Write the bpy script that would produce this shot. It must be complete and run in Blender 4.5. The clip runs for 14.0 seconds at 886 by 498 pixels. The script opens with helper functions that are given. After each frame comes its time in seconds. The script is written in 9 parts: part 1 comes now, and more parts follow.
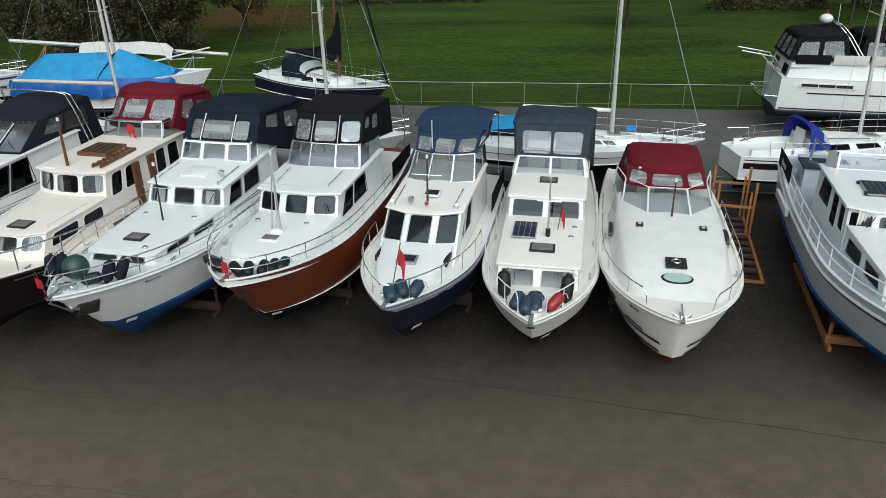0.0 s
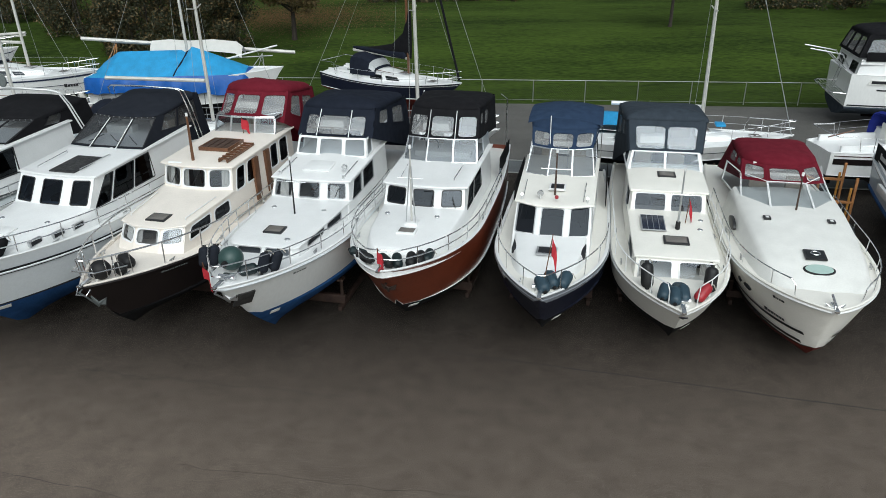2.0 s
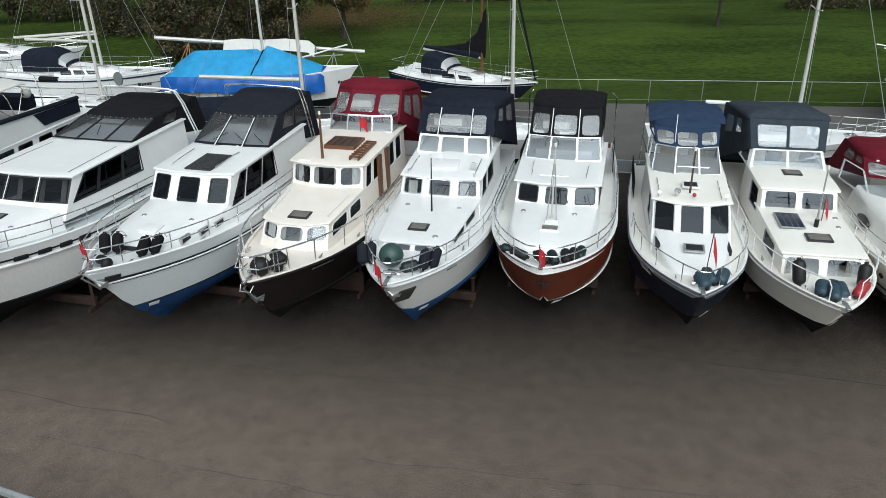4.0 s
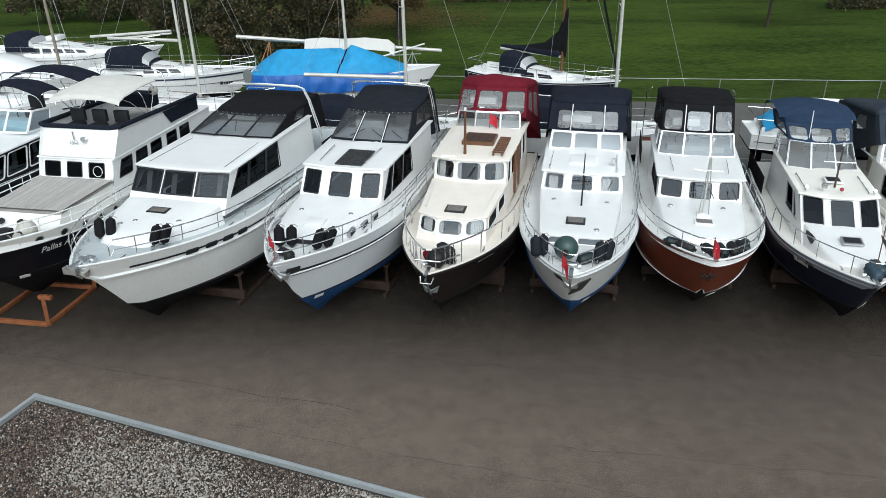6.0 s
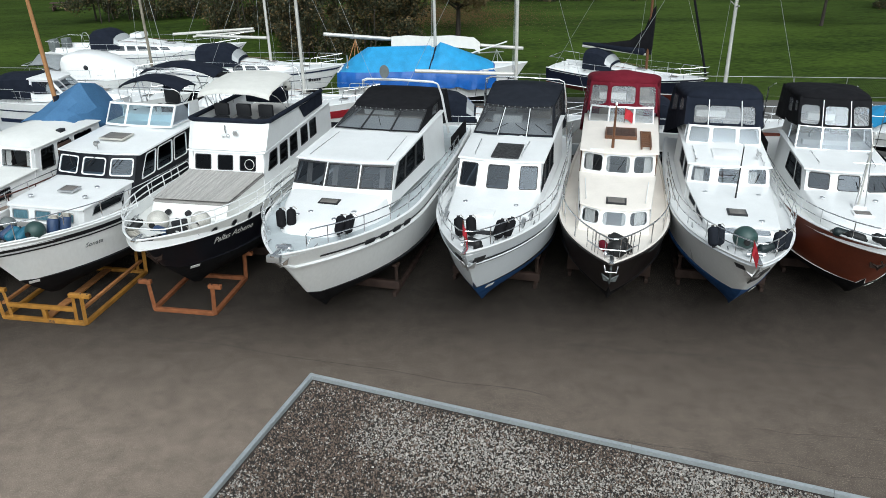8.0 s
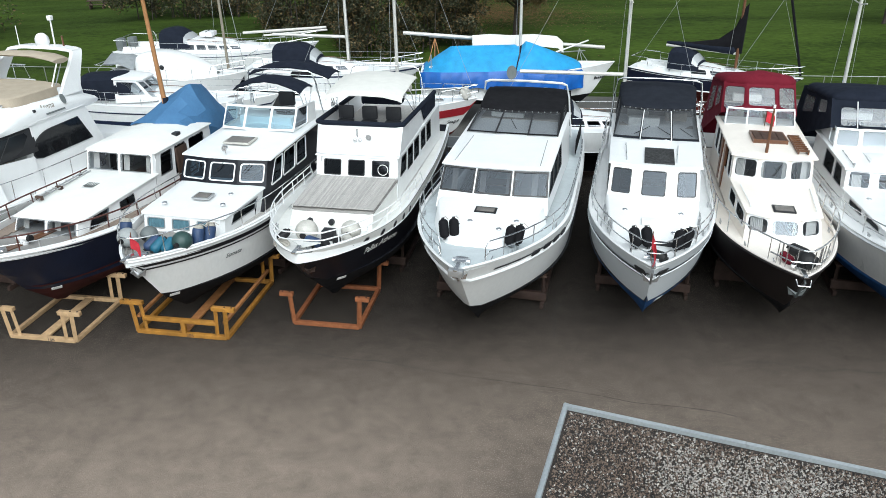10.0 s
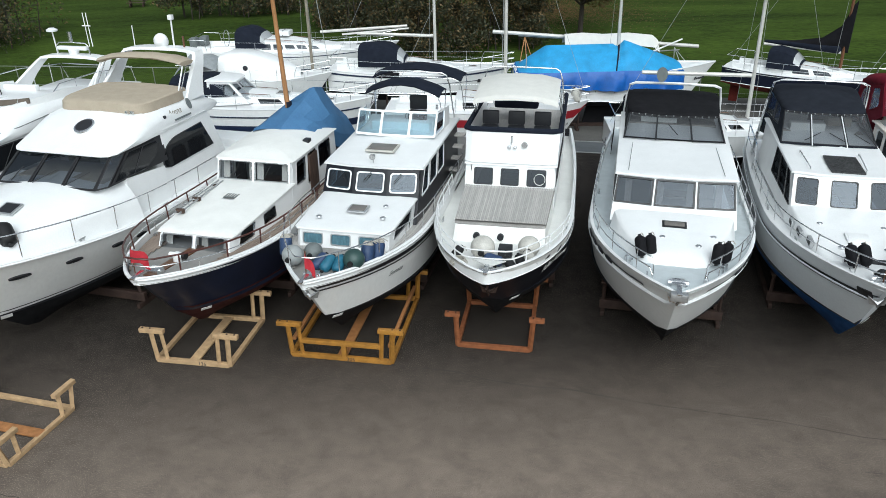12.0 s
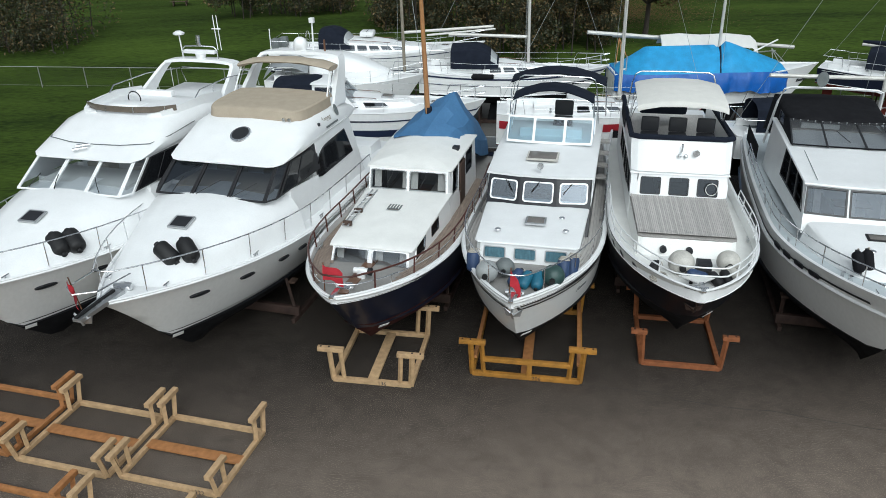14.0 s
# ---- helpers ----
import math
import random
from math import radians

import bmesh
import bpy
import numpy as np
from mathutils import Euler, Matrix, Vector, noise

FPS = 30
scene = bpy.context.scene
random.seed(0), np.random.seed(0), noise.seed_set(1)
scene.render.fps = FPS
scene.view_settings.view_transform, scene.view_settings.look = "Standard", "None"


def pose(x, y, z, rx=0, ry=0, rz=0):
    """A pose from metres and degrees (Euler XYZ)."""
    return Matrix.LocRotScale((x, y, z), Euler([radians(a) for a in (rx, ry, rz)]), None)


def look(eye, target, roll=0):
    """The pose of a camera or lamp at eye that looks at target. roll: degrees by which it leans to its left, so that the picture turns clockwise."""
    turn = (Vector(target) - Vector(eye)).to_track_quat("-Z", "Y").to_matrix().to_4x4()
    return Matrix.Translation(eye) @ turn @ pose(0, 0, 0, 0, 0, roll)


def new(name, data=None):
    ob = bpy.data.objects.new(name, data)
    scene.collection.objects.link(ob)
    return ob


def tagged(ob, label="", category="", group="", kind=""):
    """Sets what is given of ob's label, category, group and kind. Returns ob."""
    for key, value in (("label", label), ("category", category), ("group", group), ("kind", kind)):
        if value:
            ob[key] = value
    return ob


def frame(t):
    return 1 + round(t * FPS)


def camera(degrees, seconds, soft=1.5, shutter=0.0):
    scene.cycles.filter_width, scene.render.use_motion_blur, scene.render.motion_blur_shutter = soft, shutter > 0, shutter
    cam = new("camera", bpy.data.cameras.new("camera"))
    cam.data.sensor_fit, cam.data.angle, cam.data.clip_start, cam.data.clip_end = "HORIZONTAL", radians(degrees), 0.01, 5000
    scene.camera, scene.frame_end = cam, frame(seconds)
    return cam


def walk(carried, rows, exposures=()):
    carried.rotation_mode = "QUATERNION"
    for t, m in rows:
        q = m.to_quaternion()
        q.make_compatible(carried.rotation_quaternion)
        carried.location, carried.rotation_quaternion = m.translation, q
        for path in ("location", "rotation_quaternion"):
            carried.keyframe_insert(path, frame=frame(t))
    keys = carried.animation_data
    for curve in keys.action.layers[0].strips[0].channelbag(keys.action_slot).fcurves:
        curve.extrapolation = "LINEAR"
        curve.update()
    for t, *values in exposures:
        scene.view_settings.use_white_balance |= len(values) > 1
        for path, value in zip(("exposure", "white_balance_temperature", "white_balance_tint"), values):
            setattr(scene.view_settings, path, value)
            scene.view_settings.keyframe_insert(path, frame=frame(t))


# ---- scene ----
cam = camera(62.4, 14.0, soft=0.6)
# exposure and white balance, as the film drifts
EXPOSURES = [(0.0, -0.41, 6080, 3), (1.5, -0.35, 6080, 3), (3.0, -0.27, 6080, 3), (5.5, -0.15, 6000, 3), (7.5, -0.1, 6000, 3), (10.0, 0.19, 5950, 3), (11.0, 0.1, 5950, 3), (12.5, -0.16, 5950, 3), (14.0, -0.29, 5950, 3)]
METRES, EYE, TILT, LEAN, TURN = 29.0, 10.3, -25.4, 0.64, 0.0
ROWS = [
    (0.0, 0.0, 0.0, 0.0, 0.0, 0.0, -0.0),
    (0.5, -0.0319, -0.005, -0.0016, 0.04, -0.06, -0.0),
    (1.0, -0.061, -0.0078, -0.0027, 0.07, -0.06, 0.0),
    (1.5, -0.0881, -0.0085, -0.0049, 0.06, -0.04, -0.03),
    (2.0, -0.1167, -0.0112, -0.0061, 0.06, -0.03, -0.02),
    (2.5, -0.1464, -0.013, -0.0067, 0.06, -0.03, -0.05),
    (3.0, -0.1777, -0.0148, -0.0077, 0.05, -0.03, -0.06),
    (5.5, -0.3499, -0.0222, -0.0122, -0.11, 0.01, -0.04),
    (6.0, -0.3871, -0.028, -0.0155, -0.15, 0.04, -0.04),
    (6.5, -0.4258, -0.0343, -0.0186, -0.19, 0.1, -0.04),
    (7.0, -0.4651, -0.0405, -0.0218, -0.21, 0.12, -0.07),
    (7.5, -0.5032, -0.0451, -0.0246, -0.2, 0.1, -0.09),
    (10.0, -0.6814, -0.0087, -0.0133, -0.11, -0.1, -0.12),
    (10.5, -0.7189, 0.0014, -0.0088, -0.08, -0.14, -0.1),
    (11.0, -0.757, 0.0135, -0.0043, -0.06, -0.23, -0.09),
    (11.5, -0.7937, 0.0271, -0.0017, 0.02, -0.21, -0.1),
    (12.0, -0.8298, 0.0388, 0.003, 0.1, -0.3, -0.08),
    (12.5, -0.8667, 0.0483, 0.0072, 0.18, -0.36, -0.07),
    (13.0, -0.9029, 0.0564, 0.0111, 0.25, -0.4, -0.05),
    (13.5, -0.9406, 0.0618, 0.0144, 0.21, -0.45, -0.06),
    (14.0, -0.9804, 0.0641, 0.0167, 0.22, -0.52, -0.06),
]
walk(cam, [(t, pose(0, 0, EYE, TILT, LEAN, TURN) @ pose(METRES * x, METRES * y, METRES * z, 90 + pitch, roll, yaw)) for t, x, y, z, yaw, pitch, roll in ROWS], EXPOSURES)

# ---- light ----
world = bpy.data.worlds.new("overcast_sky")
scene.world = world
world.use_nodes = True
wn = world.node_tree.nodes
sky = wn.new("ShaderNodeTexSky")
sky.sky_type, sky.sun_disc = "NISHITA", False
sky.sun_elevation, sky.sun_rotation = radians(41), radians(173)
sky.air_density, sky.dust_density, sky.ozone_density = 1.0, 5.0, 1.0
hsv = wn.new("ShaderNodeHueSaturation")
hsv.inputs["Saturation"].default_value = 0.22
world.node_tree.links.new(sky.outputs[0], hsv.inputs["Color"])
# overcast: the zenith is about three times as bright as the horizon
geo, sep, rng_ = wn.new("ShaderNodeTexCoord"), wn.new("ShaderNodeSeparateXYZ"), wn.new("ShaderNodeMapRange")
dim = wn.new("ShaderNodeMix")
dim.data_type, dim.blend_type = "RGBA", "MULTIPLY"
dim.inputs[0].default_value = 1.0
rng_.inputs[1].default_value, rng_.inputs[2].default_value, rng_.inputs[3].default_value, rng_.inputs[4].default_value = 0.0, 1.0, 0.05, 1.4
world.node_tree.links.new(geo.outputs["Generated"], sep.inputs[0])
world.node_tree.links.new(sep.outputs[2], rng_.inputs[0])
world.node_tree.links.new(hsv.outputs[0], dim.inputs[6])
world.node_tree.links.new(rng_.outputs[0], dim.inputs[7])
world.node_tree.links.new(dim.outputs[2], wn["Background"].inputs[0])
wn["Background"].inputs[1].default_value = 0.14
sun_data = bpy.data.lights.new("sun", "SUN")
sun_data.energy, sun_data.angle, sun_data.color = 2.35, radians(80), (1.0, 0.98, 0.95)
sun = new("sun", sun_data)
sun.matrix_world = look((-2, -36, 42), (-8, 12, 0))

# ---- materials ----
def mat(name, col, rough=0.5, metal=0.0, var=0.12, scale=2.0, bump=0.0, bscale=40.0, col2=None, fine=0.5, fscale=None, stretch=(1, 1, 1), coat=0.0, spread=(0.35, 0.65), spec=0.5, detail=5, gritty=0.5):
    m = bpy.data.materials.new(name)
    m.use_nodes = True
    n, l = m.node_tree.nodes, m.node_tree.links
    b = n["Principled BSDF"]
    b.inputs["Roughness"].default_value, b.inputs["Metallic"].default_value = rough, metal
    b.inputs["Coat Weight"].default_value = coat
    b.inputs["Specular IOR Level"].default_value = spec
    tc, mp = n.new("ShaderNodeTexCoord"), n.new("ShaderNodeMapping")
    mp.inputs["Scale"].default_value = stretch
    l.new(tc.outputs["Object"], mp.inputs["Vector"])
    big, small = n.new("ShaderNodeTexNoise"), n.new("ShaderNodeTexNoise")
    big.inputs["Scale"].default_value, big.inputs["Detail"].default_value = scale, detail
    big.inputs["Roughness"].default_value = gritty
    small.inputs["Scale"].default_value, small.inputs["Detail"].default_value = fscale or scale * 14, 3
    l.new(mp.outputs[0], big.inputs["Vector"]), l.new(mp.outputs[0], small.inputs["Vector"])
    mix = n.new("ShaderNodeMix")
    mix.inputs[0].default_value = fine
    l.new(big.outputs[0], mix.inputs[2]), l.new(small.outputs[0], mix.inputs[3])
    ramp = n.new("ShaderNodeValToRGB")
    c2 = col2 or tuple(c * (1 - var * 2) for c in col)
    ramp.color_ramp.elements[0].position, ramp.color_ramp.elements[1].position = spread
    ramp.color_ramp.elements[0].color, ramp.color_ramp.elements[1].color = (*c2, 1), (*col, 1)
    l.new(mix.outputs[0], ramp.inputs[0]), l.new(ramp.outputs[0], b.inputs["Base Color"])
    rr = n.new("ShaderNodeMapRange")
    rr.inputs[3].default_value, rr.inputs[4].default_value = min(1, rough * 1.25), rough * 0.8
    l.new(big.outputs[0], rr.inputs[0]), l.new(rr.outputs[0], b.inputs["Roughness"])
    if bump:
        bt, bp = n.new("ShaderNodeTexNoise"), n.new("ShaderNodeBump")
        bt.inputs["Scale"].default_value, bt.inputs["Detail"].default_value = bscale, 4
        bp.inputs["Strength"].default_value, bp.inputs["Distance"].default_value = bump, 0.02
        l.new(mp.outputs[0], bt.inputs["Vector"]), l.new(bt.outputs[0], bp.inputs["Height"]), l.new(bp.outputs[0], b.inputs["Normal"])
    return m


def glass(name, tint, ior=1.45, rough=0.03, haze=0.0, gloss=None):
    m = bpy.data.materials.new(name)
    m.use_nodes = True
    n, l = m.node_tree.nodes, m.node_tree.links
    n.remove(n["Principled BSDF"])
    tr, gl, fr, mx = n.new("ShaderNodeBsdfTransparent"), n.new("ShaderNodeBsdfGlossy"), n.new("ShaderNodeFresnel"), n.new("ShaderNodeMixShader")
    tr.inputs[0].default_value, gl.inputs["Roughness"].default_value, gl.inputs[0].default_value, fr.inputs[0].default_value = (*tint, 1), rough, (0.72, 0.80, 0.9, 1), ior
    if gloss is None:
        l.new(fr.outputs[0], mx.inputs[0])
    mx.inputs[0].default_value = gloss or 0.0
    l.new(tr.outputs[0], mx.inputs[1]), l.new(gl.outputs[0], mx.inputs[2])
    out = mx
    if haze:
        df, hz = n.new("ShaderNodeBsdfDiffuse"), n.new("ShaderNodeMixShader")
        df.inputs[0].default_value, hz.inputs[0].default_value = (0.72, 0.73, 0.74, 1), haze
        l.new(mx.outputs[0], hz.inputs[1]), l.new(df.outputs[0], hz.inputs[2])
        out = hz
    l.new(out.outputs[0], n["Material Output"].inputs[0])
    return m


WHITE = mat("white_gelcoat", (0.85, 0.86, 0.86), 0.3, var=0.045, scale=2.4, coat=0.15, detail=8, gritty=0.6)
WHITE2 = mat("weathered_white_paint", (0.82, 0.82, 0.79), 0.4, var=0.06, scale=2.5)
CREAM = mat("cream_paint", (0.85, 0.79, 0.72), 0.38, var=0.05, scale=2.0)
CREAM2 = mat("pale_cream_gelcoat", (0.88, 0.86, 0.80), 0.35, var=0.04, scale=2.0)
GREYH = mat("light_grey_hull_paint", (0.76, 0.80, 0.83), 0.3, var=0.04, scale=1.2, coat=0.2)
GREYM = mat("mid_grey_hull_paint", (0.34, 0.37, 0.42), 0.3, var=0.08, scale=1.2, coat=0.2)
WHITEH = mat("white_hull_paint", (0.87, 0.88, 0.87), 0.3, var=0.04, scale=0.9, stretch=(1, 1, 0.35), coat=0.2)
BLACKH = mat("black_hull_paint", (0.009, 0.010, 0.015), 0.3, var=0.2, scale=1.5, spec=0.3)
NAVYH = mat("navy_hull_paint", (0.012, 0.016, 0.034), 0.3, var=0.2, scale=1.5, spec=0.3)
BROWNH = mat("red_brown_hull_paint", (0.19, 0.042, 0.019), 0.3, var=0.15, scale=1.2, coat=0.2)
DARKB = mat("dark_brown_hull_paint", (0.013, 0.009, 0.009), 0.35, var=0.2, scale=1.5)
BLUEAF = mat("blue_antifouling", (0.026, 0.090, 0.25), 0.7, var=0.2, scale=3, spec=0.2)
BLACKAF = mat("black_antifouling", (0.010, 0.010, 0.012), 0.8, var=0.2, scale=3, spec=0.2)
REDAF = mat("red_antifouling", (0.17, 0.032, 0.024), 0.75, var=0.2, scale=3, spec=0.2)
DREDAF = mat("dark_red_antifouling", (0.06, 0.014, 0.013), 0.75, var=0.25, scale=3, spec=0.2)
NAVYC = mat("navy_canvas", (0.013, 0.017, 0.029), 0.85, var=0.15, scale=4, bump=0.3, bscale=6, spec=0.15)
DNAVYC = mat("dark_slate_canvas", (0.042, 0.054, 0.070), 0.85, var=0.15, scale=4, bump=0.3, bscale=6, spec=0.15)
SLATEC = mat("black_navy_canvas", (0.017, 0.020, 0.028), 0.85, var=0.15, scale=4, bump=0.3, bscale=6, spec=0.15)
BLUEC = mat("blue_canvas", (0.028, 0.050, 0.098), 0.85, var=0.15, scale=4, bump=0.3, bscale=6, spec=0.15)
BLACKC = mat("black_canvas", (0.010, 0.010, 0.012), 0.85, var=0.15, scale=4, bump=0.3, bscale=6, spec=0.15)
REDC = mat("burgundy_canvas", (0.145, 0.011, 0.023), 0.85, var=0.12, scale=4, bump=0.3, bscale=6, spec=0.15)
TANC = mat("tan_canvas", (0.42, 0.36, 0.28), 0.85, var=0.08, scale=4, bump=0.3, bscale=6, spec=0.15)
WHITEC = mat("off_white_canvas", (0.80, 0.79, 0.75), 0.85, var=0.05, scale=4, bump=0.3, bscale=6, spec=0.15)
ROYAL = mat("royal_blue_canvas", (0.03, 0.045, 0.30), 0.85, var=0.12, scale=4, bump=0.3, bscale=6, spec=0.15)
def thin(m, k):
    """Cloth thin enough to let some daylight through."""
    n, l = m.node_tree.nodes, m.node_tree.links
    tl, mx = n.new("ShaderNodeBsdfTranslucent"), n.new("ShaderNodeMixShader")
    mx.inputs[0].default_value = k
    b = n["Principled BSDF"]
    l.new(b.inputs["Base Color"].links[0].from_socket, tl.inputs[0])
    l.new(b.outputs[0], mx.inputs[1]), l.new(tl.outputs[0], mx.inputs[2]), l.new(mx.outputs[0], n["Material Output"].inputs[0])


thin(WHITEC, 0.22)
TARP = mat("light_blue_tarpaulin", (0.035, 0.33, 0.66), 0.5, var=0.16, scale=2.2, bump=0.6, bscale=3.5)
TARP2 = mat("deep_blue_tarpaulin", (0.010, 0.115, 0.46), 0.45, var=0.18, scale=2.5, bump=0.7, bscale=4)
TARP3 = mat("faded_blue_cover", (0.055, 0.155, 0.31), 0.75, var=0.12, scale=2.2, bump=0.5, bscale=4)
STEEL = mat("polished_steel", (0.86, 0.87, 0.88), 0.26, 1.0, var=0.05)
ALU = mat("anodised_aluminium", (0.60, 0.61, 0.62), 0.4, 0.85, var=0.08, scale=3)
MASTM = mat("weathered_mast_aluminium", (0.66, 0.65, 0.61), 0.5, 0.25, var=0.1, scale=3)
ALUD = mat("black_anodised_frame", (0.02, 0.02, 0.022), 0.4, var=0.1)
RUBBER = mat("black_rubber", (0.009, 0.009, 0.010), 0.6, var=0.2, scale=6)
GREYR = mat("grey_rubber", (0.16, 0.18, 0.18), 0.6, var=0.15, scale=6)
BLUEF = mat("faded_blue_vinyl", (0.030, 0.062, 0.088), 0.5, var=0.15, scale=6)
TEALF = mat("teal_vinyl", (0.022, 0.14, 0.22), 0.5, var=0.15, scale=6)
WHITEF = mat("dirty_white_vinyl", (0.62, 0.60, 0.55), 0.5, var=0.2, scale=5)
GREENF = mat("dark_green_vinyl", (0.035, 0.075, 0.07), 0.45, var=0.12, scale=5)
DGREENF = mat("blackish_green_vinyl", (0.010, 0.022, 0.025), 0.5, var=0.2, scale=6)
NAVYF = mat("dark_blue_vinyl", (0.03, 0.06, 0.14), 0.5, var=0.15, scale=6)
VARN = mat("varnished_wood", (0.17, 0.075, 0.035), 0.35, var=0.25, scale=3, stretch=(1, 8, 1))
DARKW = mat("weathered_dark_wood", (0.085, 0.05, 0.035), 0.6, var=0.3, scale=3, stretch=(1, 6, 1))
SPRUCE = mat("varnished_spruce_mast", (0.42, 0.21, 0.085), 0.4, var=0.2, scale=2, stretch=(6, 6, 0.6))
TEAK = mat("silvered_teak", (0.52, 0.50, 0.475), 0.75, var=0.12, scale=5, stretch=(4, 0.7, 4))
tn, tl_ = TEAK.node_tree.nodes, TEAK.node_tree.links
oi, tm = tn.new("ShaderNodeObjectInfo"), tn.new("ShaderNodeMapRange")
tm.inputs[3].default_value, tm.inputs[4].default_value = 0.84, 1.12
th_, tb = tn.new("ShaderNodeHueSaturation"), tn["Principled BSDF"].inputs["Base Color"]
tl_.new(tb.links[0].from_socket, th_.inputs["Color"]), tl_.new(oi.outputs["Random"], tm.inputs[0]), tl_.new(tm.outputs[0], th_.inputs["Value"]), tl_.new(th_.outputs[0], tb)
TEAKB = mat("brown_weathered_teak", (0.33, 0.26, 0.21), 0.75, var=0.2, scale=5, stretch=(4, 0.7, 4))
PALEG = mat("pale_grey_vinyl", (0.36, 0.38, 0.38), 0.5, var=0.12, scale=5)
NONSLIP = mat("pale_grey_non_slip_paint", (0.56, 0.61, 0.63), 0.7, var=0.08, scale=4)
CAULK = mat("teak_caulking", (0.30, 0.29, 0.275), 0.7, var=0.1)
REDFLAG = mat("red_flag_cloth", (0.52, 0.028, 0.045), 0.8, var=0.1, scale=6)
REDSTR = mat("red_stripe_paint", (0.36, 0.024, 0.035), 0.35, var=0.1)
BLUESTR = mat("navy_stripe_paint", (0.02, 0.03, 0.07), 0.35, var=0.1)
BLACKSTR = mat("black_stripe_paint", (0.012, 0.013, 0.016), 0.35, var=0.1)
ORANGE = mat("orange_painted_wood", (0.43, 0.19, 0.065), 0.65, var=0.22, scale=4, stretch=(2, 2, 2))
YELLOW = mat("yellow_painted_steel", (0.47, 0.22, 0.035), 0.55, var=0.3, scale=4)
RUSTO = mat("red_orange_painted_wood", (0.33, 0.115, 0.042), 0.65, var=0.25, scale=4, stretch=(2, 2, 2))
PLANKW = mat("pale_sawn_wood", (0.55, 0.37, 0.20), 0.7, var=0.2, scale=4, stretch=(2, 2, 2))
RUSTY = mat("rusty_brown_steel", (0.055, 0.030, 0.022), 0.75, var=0.3, scale=4)
SEAT = mat("dark_seat_vinyl", (0.015, 0.016, 0.02), 0.55, var=0.1)
BEIGE = mat("beige_upholstery", (0.50, 0.44, 0.36), 0.7, var=0.1)
CURTAIN = mat("pale_curtain", (0.78, 0.76, 0.72), 0.85, var=0.12, scale=3, stretch=(12, 12, 0.5))
PALEIN = mat("pale_cabin_lining", (0.40, 0.37, 0.33), 0.8, var=0.2, scale=3)
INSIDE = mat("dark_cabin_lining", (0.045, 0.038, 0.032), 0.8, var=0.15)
SOLAR = mat("solar_cells", (0.020, 0.028, 0.055), 0.18, var=0.2, scale=4)
SOLARL = mat("solar_cell_lines", (0.38, 0.39, 0.40), 0.4, var=0.1)
CHECK = mat("grey_chequer_plate", (0.10, 0.10, 0.10), 0.45, 0.4, var=0.5, scale=14, bump=0.4, bscale=30)
ROPE = mat("pale_rope", (0.55, 0.52, 0.46), 0.85, var=0.15, scale=8)
INK = mat("dark_lettering", (0.03, 0.03, 0.035), 0.5, var=0.05)
PALEINK = mat("pale_lettering", (0.62, 0.62, 0.60), 0.5, var=0.05)
GLASS = glass("tinted_window_glass", (0.30, 0.31, 0.33), gloss=0.055)
LGLASS = glass("lightly_tinted_glass", (0.70, 0.72, 0.74), gloss=0.07)
DGLASS = glass("dark_window_glass", (0.10, 0.10, 0.11), gloss=0.055)
CLEAR = glass("clear_windscreen_glass", (0.70, 0.73, 0.75), haze=0.02, gloss=0.07)
VINYL = glass("clear_vinyl_sheet", (0.84, 0.85, 0.86), rough=0.12, haze=0.2, gloss=0.08)
SMOKEL = glass("thin_smoked_sheet", (0.50, 0.52, 0.54), rough=0.05, haze=0.05, gloss=0.06)
BLUEG = glass("blue_grey_window_glass", (0.26, 0.34, 0.40), gloss=0.1)
FGLASS = glass("grey_windscreen_glass", (0.40, 0.42, 0.44), gloss=0.13)
SLATEG = glass("slate_blue_window_glass", (0.13, 0.16, 0.20), gloss=0.05)
SMOKEM = mat("smoked_acrylic", (0.20, 0.185, 0.17), 0.25, var=0.15, scale=4)
BGLASS = mat("black_tinted_glass", (0.012, 0.013, 0.015), 0.07, var=0.1, spec=0.3)
TEALP = mat("teal_curtained_glass", (0.13, 0.25, 0.31), 0.12, var=0.3, scale=3, stretch=(6, 6, 1))
TEALG = glass("blue_tinted_screen", (0.55, 0.70, 0.77), haze=0.04)

# ---- mesh helpers ----
def V(*a):
    return Vector(a)


def lerp(a, b, t):
    return a + (b - a) * t


def finish(bm, material, name, angle=38):
    bmesh.ops.remove_doubles(bm, verts=bm.verts, dist=0.0004)
    bmesh.ops.recalc_face_normals(bm, faces=bm.faces)
    for f in bm.faces:
        f.smooth = True
    me = bpy.data.meshes.new(name)
    bm.to_mesh(me)
    bm.free()
    me.set_sharp_from_angle(angle=radians(angle))
    me.materials.append(material)
    return me


def part(name, bm, material, parent, label="", angle=38):
    ob = new(name, finish(bm, material, name, angle))
    ob.parent = parent
    return tagged(ob, label) if label else ob


def single(name, bm, material, m, label, category, group="", kind="", angle=38):
    ob = new(name, finish(bm, material, name, angle))
    ob.matrix_world = m
    return tagged(ob, label, category, group, kind)


def thing(name, m, label, category, group="", kind=""):
    ob = new(name)
    ob.empty_display_size = 0.3
    ob.matrix_world = m
    return tagged(ob, label, category, group, kind)


def face(bm, pts):
    try:
        return bm.faces.new([bm.verts.new(p) for p in pts])
    except ValueError:
        return None


